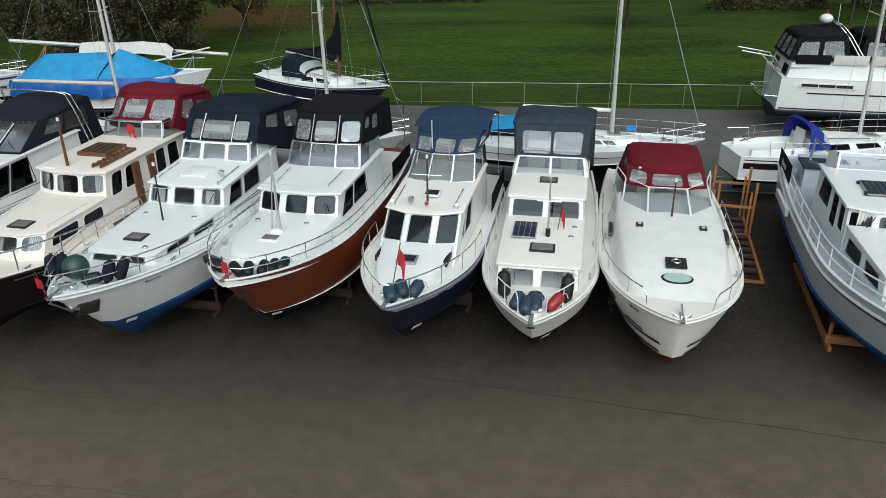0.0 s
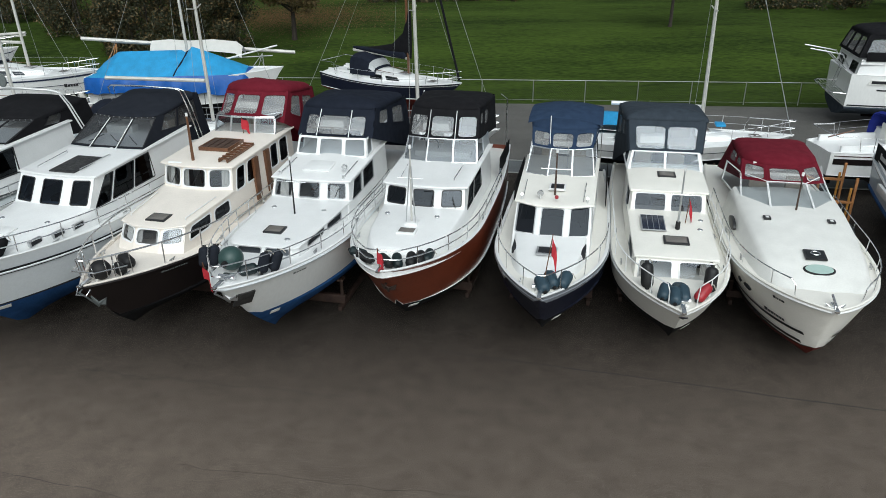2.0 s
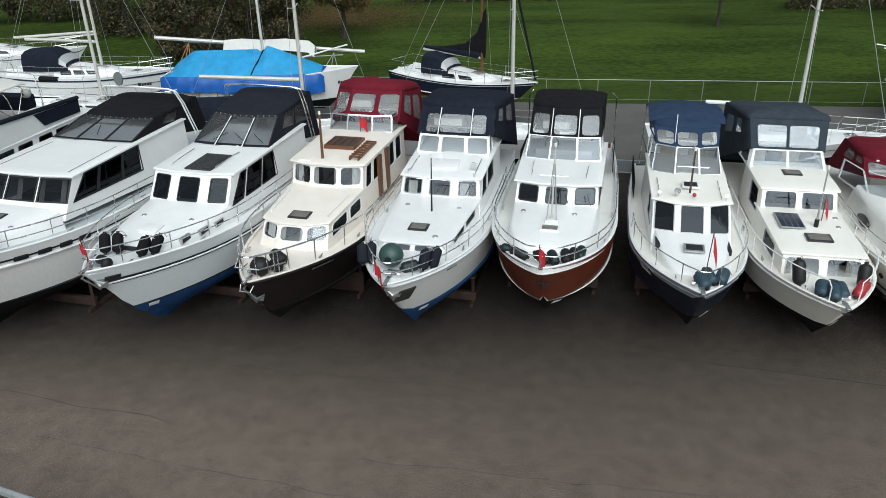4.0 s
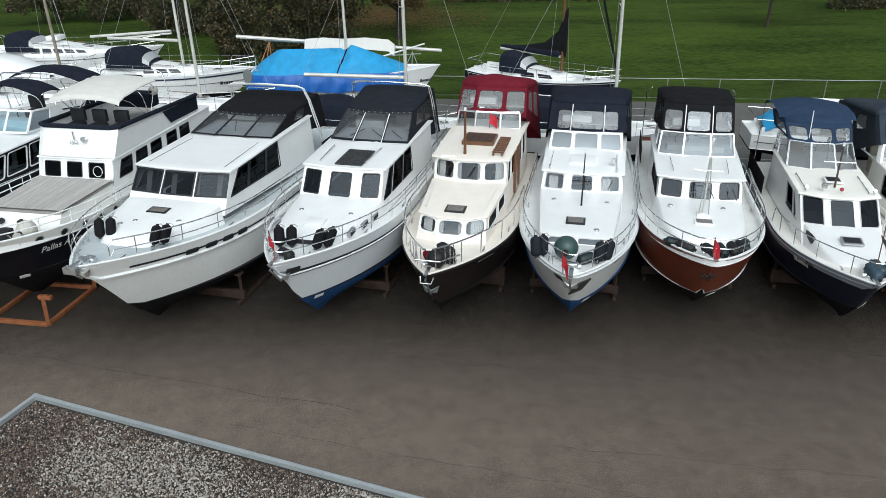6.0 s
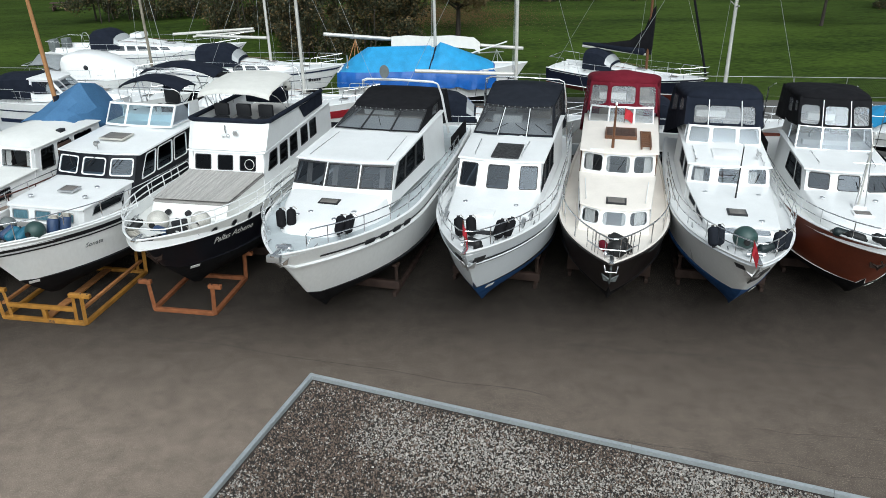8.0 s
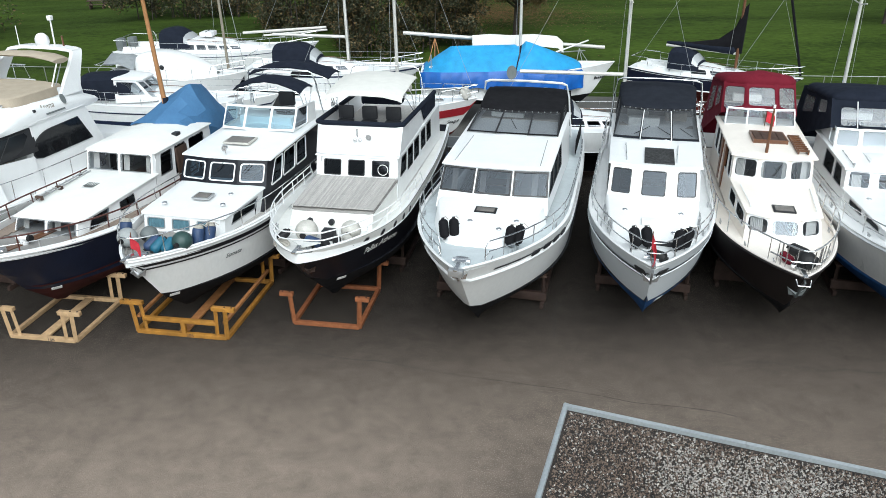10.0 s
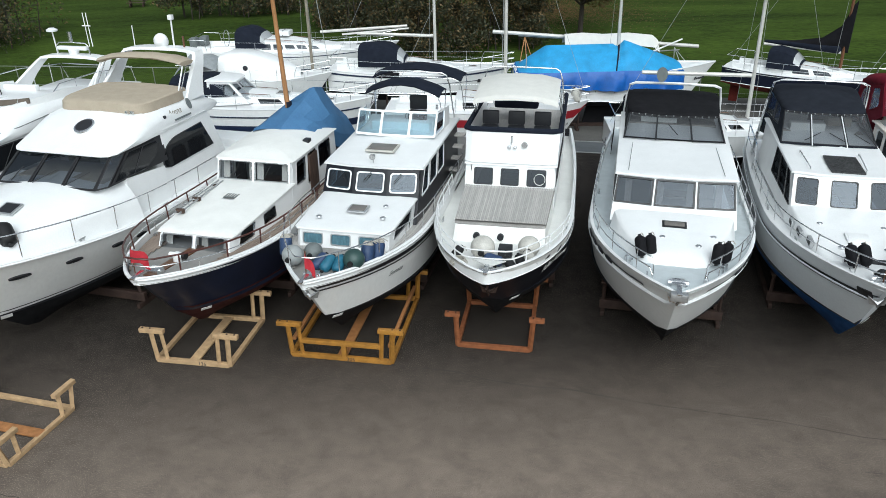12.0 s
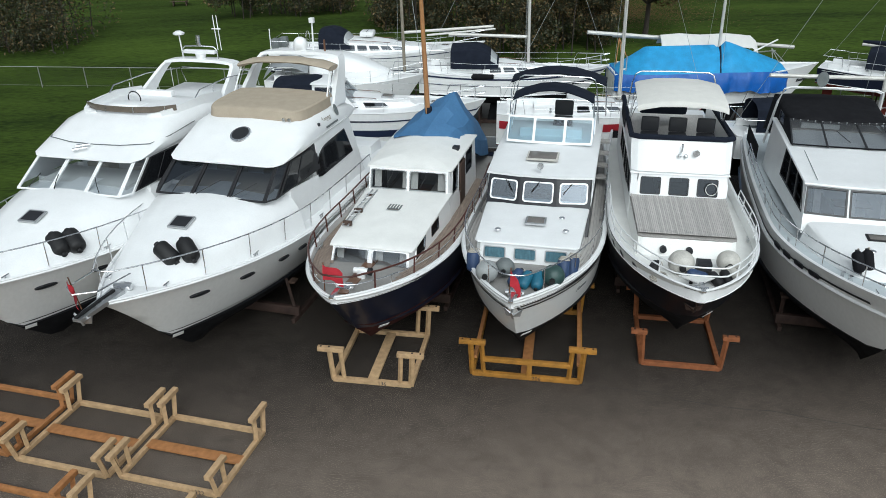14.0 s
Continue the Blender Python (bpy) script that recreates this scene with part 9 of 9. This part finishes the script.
# ketch under a blue tarpaulin
mb, b, H = sailing_yacht(-11.35, 36.0, 89, "white sailing boat covered by a blue tarpaulin", L=9.5, B=3.0, zt=3.05, zm=2.75, zs=2.8, cabin=False, mast=True, tall=9, stays="side", zw=1.55, zk=0.95, rails=False, my=4.65)
rng = random.Random(21)
fold = lambda y, k: 0.05 * abs(math.sin(y * 3.7 + 1.3 * k)) - 0.03 + 0.03 * math.sin(y * 5.1 + k) + 0.025 * math.sin(y * 11.3 + 2.1 * k) + 0.02 * math.sin(y * 19.0 + k)
rows = []
for j in range(61):
    y = lerp(1.75, 9.35, j / 60)
    ridge = float(np.interp(y, (1.75, 2.0, 4.2, 4.42, 4.55, 4.75, 4.9, 8.05, 8.9, 9.35), (3.05, 3.2, 4.0, 4.06, 3.9, 3.78, 3.9, 3.84, 3.3, 2.85)))
    w = float(np.interp(y, (1.75, 3.0, 5.0, 8.0, 9.35), (0.85, 1.3, 1.55, 1.55, 1.25))) + 0.02 * math.sin(y * 5.3)
    sh = float(np.interp(y, (1.75, 4.5, 9.35), (2.9, 2.95, 2.85)))
    eave = float(np.interp(y, (1.75, 3.0, 3.6, 5.0, 7.5, 9.35), (1.95, 2.0, 2.15, 2.05, 2.2, 2.1))) + 0.03 * math.sin(y * 7.7)
    half = [(w + 0.17 + fold(y, 1.0), eave), (w + 0.15 + fold(y, 2.0) * 1.3, lerp(eave, sh, 0.35)), (w + 0.11 + fold(y, 3.0), lerp(eave, sh, 0.72)), (w, sh), (w * 0.7, lerp(sh, ridge, 0.40) - 0.04 + fold(y, 4.0) * 0.6), (w * 0.36, lerp(sh, ridge, 0.74) - 0.03 + fold(y, 5.5) * 0.5)]
    rows.append([V(-x, y, z) for x, z in half] + [V(0, y, ridge)] + [V(x, y, z) for x, z in half[::-1]])
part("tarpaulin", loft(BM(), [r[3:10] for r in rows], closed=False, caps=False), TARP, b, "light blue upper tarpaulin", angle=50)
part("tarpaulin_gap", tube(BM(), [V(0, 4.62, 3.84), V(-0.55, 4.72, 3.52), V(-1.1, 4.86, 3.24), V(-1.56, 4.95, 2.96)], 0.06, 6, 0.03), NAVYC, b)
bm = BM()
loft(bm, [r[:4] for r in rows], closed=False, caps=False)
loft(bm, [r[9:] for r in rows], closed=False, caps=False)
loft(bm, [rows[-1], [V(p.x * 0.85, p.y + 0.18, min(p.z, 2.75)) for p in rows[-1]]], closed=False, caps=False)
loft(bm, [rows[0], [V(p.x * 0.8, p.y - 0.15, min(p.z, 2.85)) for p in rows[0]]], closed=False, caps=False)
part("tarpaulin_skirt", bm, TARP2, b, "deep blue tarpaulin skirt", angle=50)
for y in (2.6, 3.6, 4.9, 5.8, 6.7, 7.6, 8.6):
    for sg in (-1, 1):
        part("tarp_lashing", tube(BM(), [V(sg * 1.5, y, 2.1), V(sg * 1.3, y + 0.1, 1.5), V(sg * 0.6, y + 0.2, 1.15)], 0.012, 4), NAVYC, b)
inv = mb.inverted()
for a, c, r, mt in (((-21.8, 37.6, 4.26), (-11.3, 38.9, 3.22), 0.09, MASTM), ((-20.5, 38.0, 4.0), (-11.9, 39.1, 3.25), 0.05, MASTM), ((-14.5, 36.6, 3.3), (-12.2, 38.8, 3.6), 0.04, WHITE), ((-15.0, 36.9, 3.3), (-12.4, 38.4, 3.15), 0.03, ALU)):
    bar(b, "lowered_spar", [inv @ V(*a), inv @ V(*c)], r, mt, 8)
for x in (-20.2, -12.8):
    for d in (-0.4, 0.0, 0.4):
        bar(b, "spar_crutch", [inv @ V(x + d, 36.4, 2.7), inv @ V(x, 37.9, 3.95 if x < -16 else 3.35)], 0.022, SPRUCE if x < -16 else ALU)
rows = [[inv @ V(x, y, z - s) for y, z in ((37.2, 3.6), (37.5, 3.96), (37.75, 4.1), (38.0, 3.98), (38.3, 3.6))] for x, s in ((-18.3, 0.02), (-17.4, -0.04), (-16.4, 0.03), (-15.2, -0.02), (-14.0, 0.1), (-13.7, 0.35))]
part("sail_cloth", loft(BM(), rows, closed=False, caps=False), WHITEC, b)
bars(b, hull_mark(H, 0.75, 0.5, -1), [0.1, 0.08, 0.08, 0.1, 0.08, 0.08], 0.16, INK)
bar(b, "wind_generator_pole", [V(-0.9, 9.0, 2.7), V(-0.9, 9.0, 3.6)], 0.025, ALU)

# ---- cruiser with its stern to the yard ----
def boat_p():
    mb = pose(28.0, 33.6, 0, 0, 0, 79)
    b = thing("motor_yacht", mb, "tall white aft-cabin yacht with black canopy", "boat", "boats in the back rows")
    H = Hull(b, 12.2, 4.0, 3.0, 2.7, 2.75, 1.2, 0.5, 1.2, 5, WHITEH, DNAVYC, stern=0.9, gun=WHITE, deck=WHITE, bul=0.03, stripe=DNAVYC, band=[(0.42, 0.46, BLACKSTR, 0.3, 11.0), (0.93, 0.97, BLACKSTR, 0.8, 12.1)], flare=0.1)
    house(b, "aft_cabin", 4.5, 12.0, (1.6, 1.75), (1.55, 1.68), (2.6, 2.6), (3.36, 3.36), WHITE, rf=0.3, c=0.2, ci=0.8, rb=0.15, wins={"S": [(0.1, 0.25, 0.3, 0.75)], "B": [(0.1, 0.35, 0.2, 0.8), (0.65, 0.9, 0.2, 0.8)]}, fmat=ALUD, gmat=DGLASS, rmat=WHITE, over=0.02)
    for sg in (-1, 1):
        fr = part("hull_window", loft(BM(), [[hull_mark(H, 10.2, 0.2, sg) @ V(x, y, z) for x, y in ((-1.25, -0.1), (1.25, -0.1), (1.15, 0.12), (-1.15, 0.12))] for z in (-0.03, 0.02)]), WHITE2, b)
        for k in range(3):
            part("pane", loft(BM(), [[hull_mark(H, 10.2, 0.2, sg) @ V(-1.1 + 0.74 * k + x, y, z) for x, y in ((0, -0.05), (0.7, -0.05), (0.7, 0.08), (0, 0.08))] for z in (0.0, 0.03)]), SEAT, fr)
        for k in range(3):
            part("coaming_cloth", box(BM(), (sg * 1.72 - 0.012, 7.0 + 1.6 * k, 3.36), (sg * 1.72 + 0.012, 8.5 + 1.6 * k, 3.78), 0.006), WHITEC if k < 2 else BLACKC, b)
    house(b, "wheelhouse", 2.6, 6.6, (1.4, 1.5), (1.3, 1.4), (2.6, 2.6), (3.7, 3.7), WHITE, rf=0.6, c=0.2, ci=0.6, wins={"S": [(0.06, 0.28, 0.5, 0.9), (0.34, 0.6, 0.5, 0.9), (0.66, 0.9, 0.5, 0.9)]}, fmat=ALUD, gmat=DGLASS, rmat=WHITE)
    canopy(b, 9.1, 12.0, 0.25, (1.55, 1.62), (1.35, 1.38), (3.5, 3.5), (4.68, 4.6), BLACKC, {"S": [(0.08, 0.46, 0.12, 0.78), (0.54, 0.9, 0.12, 0.78)], "B": [(0.05, 0.3, 0.12, 0.85), (0.36, 0.64, 0.12, 0.85), (0.7, 0.95, 0.12, 0.85)]}, VINYL, crown=0.14, rb=0.35)
    canopy(b, 6.0, 8.9, 0.9, (1.45, 1.5), (1.3, 1.35), (3.6, 3.6), (4.5, 4.62), BLACKC, {"F": [(0.05, 0.95, 0.1, 0.9)], "S": [(0.1, 0.48, 0.12, 0.8), (0.54, 0.92, 0.12, 0.8)]}, VINYL, crown=0.12, rb=0.1)
    for d in (0.0, 0.16):
        arch(b, 8.6 + d, 1.6, 3.4, 5.0, 1.2, wt=1.2, r=0.03)
    part("radar_dome", ball(BM(), (0.0, 10.3, 5.16), 0.3, (1, 1, 0.75), 16), WHITE, b)
    part("dome_lamp", tube(BM(), [V(0, 10.3, 5.35), V(0, 10.3, 5.55)], 0.05, 8), REDSTR, b)
    bar(b, "aerial", [V(-0.5, 9.9, 5.0), V(-0.52, 9.95, 5.9)], 0.012, WHITE)
    pf = bar(b, "bathing_platform", [V(-1.6, 12.1, 1.8), V(-1.5, 12.75, 1.82), V(-1.2, 12.95, 1.82), V(1.2, 12.95, 1.82), V(1.5, 12.75, 1.82), V(1.6, 12.1, 1.8)], 0.028)
    for k in range(5):
        part("platform_slat", tube(BM(), [V(-1.45, 12.2 + 0.15 * k, 1.8), V(1.45, 12.2 + 0.15 * k, 1.8)], 0.016, 5), STEEL, pf)
    for sg in (-1, 1):
        part("platform_brace", tube(BM(), [V(sg * 1.2, 12.9, 1.8), V(sg * 1.0, 12.15, 1.25)], 0.02, 5), STEEL, pf)
        bar(b, "davit", [V(sg * 0.55, 12.05, 2.9), V(sg * 0.55, 12.4, 3.45), V(sg * 0.55, 13.9, 3.7)], 0.035, ALU)
        bar(b, "davit_strut", [V(sg * 0.55, 12.1, 2.75), V(sg * 0.55, 13.0, 3.55)], 0.025, ALU)
        bar(b, "stern_ladder", [V(sg * 0.2, 12.4, 1.9), V(sg * 0.2, 12.1, 3.3)], 0.02)
    for k in range(4):
        bar(b, "ladder_rung", [V(-0.2, 12.36 - 0.06 * k, 2.1 + 0.3 * k), V(0.2, 12.36 - 0.06 * k, 2.1 + 0.3 * k)], 0.016)
    cradle_under(mb, H, ys=(4, 9.5))


boat_p()

# ---- tall yellow trestle between the cruisers ----
tr = thing("boat_trestle", pose(9.0, 22.6, 0, 0, 0, -14), "tall orange-yellow steel boat trestle", "boat cradle")
for x in (0, 1.15):
    for y in (0.0, 1.6):
        part("upright", box(BM(), (x - 0.04, y - 0.04, 0), (x + 0.04, y + 0.04, 1.95), 0.006), ORANGE, tr)
        part("upright", box(BM(), (x - 0.16, y - 0.035, 0), (x - 0.09, y + 0.035, 1.6), 0.006), YELLOW, tr)
    part("long_beam", box(BM(), (x - 0.045, -3.4, 0.02), (x + 0.045, 1.6, 0.11), 0.006), ORANGE, tr)
for y, z in ((0, 1.05), (1.6, 1.3), (0, 0.05), (-3.4, 0.03), (-1.7, 0.03)):
    part("cross_beam", box(BM(), (0, y - 0.04, z), (1.15, y + 0.04, z + 0.08), 0.006), ORANGE, tr)
for k in range(9):
    part("timber", box(BM(), (0.08, -2.9 + 0.5 * k, 0.11), (1.05, -2.72 + 0.5 * k, 0.2), 0.01), DARKW, tr)
lt2 = thing("low_trestle", pose(10.75, 19.6, 0, 0, 0, -14), "small orange wooden trestle on the asphalt", "trestle")
for x in (0, 0.55):
    part("upright", box(BM(), (x - 0.04, -0.04, 0), (x + 0.04, 0.04, 0.62), 0.005), ORANGE, lt2)
    part("foot_beam", box(BM(), (x - 0.045, -0.4, 0), (x + 0.045, 0.4, 0.08), 0.005), ORANGE, lt2)
part("cap_beam", box(BM(), (-0.15, -0.05, 0.62), (0.7, 0.05, 0.71), 0.005), ORANGE, lt2)

# ---- trees, shrubs and hedges ----
BARK = mat("dark_bark", (0.045, 0.036, 0.028), 0.9, var=0.25, scale=5, bump=0.6, bscale=20, stretch=(1, 1, 0.3))
LEAF = mat("dark_shrub_leaves", (0.042, 0.048, 0.018), 0.7, scale=1.2, col2=(0.020, 0.022, 0.010), fine=0.6, fscale=9)
LEAF2 = mat("autumn_leaves", (0.135, 0.085, 0.028), 0.7, scale=1.2, col2=(0.045, 0.040, 0.015), fine=0.6, fscale=9)


def leaf_mesh(name, centres, radii, n, size, material, parent, seed, kind="stuff", squash=0.85, low=None):
    rng = np.random.default_rng(seed)
    pick = rng.integers(0, len(centres), n)
    d = rng.normal(size=(n, 3))
    d /= np.linalg.norm(d, axis=1)[:, None]
    rad = np.array(radii)[pick] * rng.uniform(0.35, 1.05, n) ** 0.6
    p = np.array(centres)[pick] + d * rad[:, None] * np.array((1, 1, squash))
    if low is not None:
        p = p[p[:, 2] > low]
        n = len(p)
    a, c = rng.normal(size=(n, 3)), rng.normal(size=(n, 3))
    a /= np.linalg.norm(a, axis=1)[:, None]
    c -= (c * a).sum(1)[:, None] * a
    c /= np.linalg.norm(c, axis=1)[:, None]
    s = rng.uniform(0.6, 1.3, n)[:, None] * size
    verts = np.stack([p - a * s, p + c * s * 0.45, p + a * s, p - c * s * 0.45], 1).reshape(-1, 3)
    faces = np.arange(4 * n).reshape(-1, 4)
    me = bpy.data.meshes.new(name)
    me.from_pydata(verts.tolist(), [], faces.tolist())
    me.materials.append(material)
    ob = new(name, me)
    ob.parent = parent
    return tagged(ob, kind=kind)


def tree(x, y, h, r, seed, label, clear=2.2, n=9000, leaf=None, trunk=0.17, size=0.11):
    rng = random.Random(seed)
    z = ground_z(x, y)
    t = thing("tree", pose(x, y, z), label, "tree", "trees")
    bm = BM()
    tube(bm, [V(0, 0, -0.1), V(0.03, 0, 0.25), V(0.06, 0.03, clear), V(0.02, 0.05, h * 0.6), V(0.1, 0, h * 0.85)], trunk, 8, r1=trunk * 0.2)
    part("trunk", bm, BARK, t)
    cs, rs = [], []
    for k in range(11):
        a, el = rng.uniform(0, 6.28), rng.uniform(0.25, 0.95)
        l = r * rng.uniform(0.6, 0.95)
        p0 = V(0.05, 0.03, clear * rng.uniform(0.85, 1.3))
        p1 = p0 + V(math.cos(a) * l * 0.5, math.sin(a) * l * 0.5, l * el * 0.5)
        p2 = p0 + V(math.cos(a) * l, math.sin(a) * l, l * el * 1.1 + 0.2)
        part("limb", tube(BM(), [p0, p1, p2], trunk * 0.42, 6, r1=0.02), BARK, t)
        for q in (lerp(p1, p2, 0.4), p2):
            cs.append(q), rs.append(r * rng.uniform(0.22, 0.36))
    cs.append(V(0, 0, h * 0.85)), rs.append(r * 0.4)
    leaf_mesh("crown", [tuple(c) for c in cs], rs, n, size, leaf or LEAF2, t, seed)
    return t


def shrub(x, y, w, d, h, seed, label, n=26000, leaf=None, size=0.11, cat="shrub", stems=22):
    rng = random.Random(seed)
    z = ground_z(x, y)
    t = thing("shrub" if cat == "shrub" else "hedge", pose(x, y, z), label, cat, "shrubs")
    cs, rs = [], []
    for k in range(90):
        q = V(rng.uniform(-w / 2, w / 2), rng.uniform(-d / 2, d / 2), 0)
        q.z = h * rng.uniform(0.04, 0.95) * (1 - 0.35 * (abs(q.x) / (w / 2)) ** 3)
        cs.append(tuple(q)), rs.append(min(h, d) * rng.uniform(0.12, 0.3))
    for k in range(stems):
        a = V(rng.uniform(-w / 2.2, w / 2.2), rng.uniform(-d / 2.4, d / 2.4), -0.1)
        part("stem", tube(BM(), [a, a + V(rng.uniform(-0.3, 0.3), rng.uniform(-0.3, 0.3), h * 0.4), a + V(rng.uniform(-1.0, 1.0), rng.uniform(-0.6, 0.6), h * rng.uniform(0.8, 1.02))], 0.055, 5, r1=0.01), BARK, t)
    leaf_mesh("foliage", cs, rs, int(n * 0.68), size, leaf or LEAF, t, seed, low=0.0)
    leaf_mesh("foliage", cs, [r * 1.15 for r in rs], int(n * 0.32), size, LEAF2, t, seed + 50, low=0.0)
    return t


tree(-14.5, 55.0, 7.5, 3.0, 3, "young lime tree with dark autumn crown on the grass", trunk=0.24)
tree(13.7, 57.2, 8.0, 2.8, 4, "slim tree standing on the grass bank", clear=2.6)
tree(-31.0, 74, 8, 3, 5, "slim young tree on the far grass")
tree(31.0, 58, 9, 3.6, 11, "bare-stemmed tree at the far side of the grass", clear=2.6)
tree(36.0, 60, 10, 4.0, 12, "spreading tree at the far side of the grass", clear=2.4, leaf=LEAF)
shrub(-22.2, 52.0, 9.5, 4.5, 7.0, 6, "tall dense shrubbery with thinning autumn leaves", n=42000)
shrub(-29.5, 58.5, 8, 5, 8.0, 7, "tall dense dark shrubbery", n=30000)
shrub(-42.0, 66.0, 11, 5, 7.0, 8, "tall dark shrubbery behind the grass", n=30000)
shrub(-60.0, 58.0, 9, 7, 7.0, 9, "dark shrubbery at the edge of the grass", n=24000)
shrub(-3.5, 74.5, 15, 1.4, 1.5, 10, "low clipped hedge across the far grass", n=9000, cat="hedge", stems=0)
shrub(31.5, 67.0, 16, 3, 3.0, 13, "ragged dark hedge at the far side", n=14000, cat="hedge", stems=5)
shrub(12.0, 84.0, 60, 3, 4.0, 14, "far dark hedge closing the meadow", n=30000, cat="hedge", size=0.22, stems=0)
shrub(-62.0, 92.0, 80, 4, 5.0, 15, "far dark hedge closing the meadow", n=30000, cat="hedge", size=0.25, stems=0)

# fallen leaves under the trees
rng = np.random.default_rng(7)
n = 16000
px = rng.normal(-17.0, 4.6, n)
py = rng.normal(65.0, 4.6, n)
keep = (py > 46)
px, py = px[keep], py[keep]
n = len(px)
a = rng.uniform(0, 6.28, n)
s = rng.uniform(0.035, 0.085, n)
zz = np.array([ground_z(x, y) for x, y in zip(px, py)]) + 0.05
q = np.stack([np.stack([px + np.cos(a + k * 1.571) * s * (1 if k % 2 else 0.6), py + np.sin(a + k * 1.571) * s * (1 if k % 2 else 0.6), zz + 0.03 * (k % 2)], -1) for k in range(4)], 1)
me = bpy.data.meshes.new("fallen_leaves")
me.from_pydata(q.reshape(-1, 3).tolist(), [], np.arange(4 * n).reshape(-1, 4).tolist())
me.materials.append(LEAFL)
tagged(new("fallen_leaves", me), "scattered brown fallen leaves on the grass", "leaves", kind="stuff")

# picnic table on the far lawn
pt = thing("picnic_table", pose(-54.5, 76.5, ground_z(-54.5, 76.5), 0, 0, 15), "wooden picnic table on the far grass", "table")
part("tabletop", box(BM(), (-0.9, -0.4, 0.70), (0.9, 0.4, 0.76), 0.01), DARKW, pt)
for sg in (-1, 1):
    part("bench", box(BM(), (-0.9, sg * 0.75 - 0.13, 0.40), (0.9, sg * 0.75 + 0.13, 0.45), 0.01), DARKW, pt)
    part("leg_frame", box(BM(), (sg * 0.6 - 0.05, -0.8, 0.0), (sg * 0.6 + 0.05, 0.8, 0.40), 0.01), DARKW, pt)
    part("leg", box(BM(), (sg * 0.6 - 0.045, -0.1, 0.40), (sg * 0.6 + 0.045, 0.1, 0.70), 0.01), DARKW, pt)
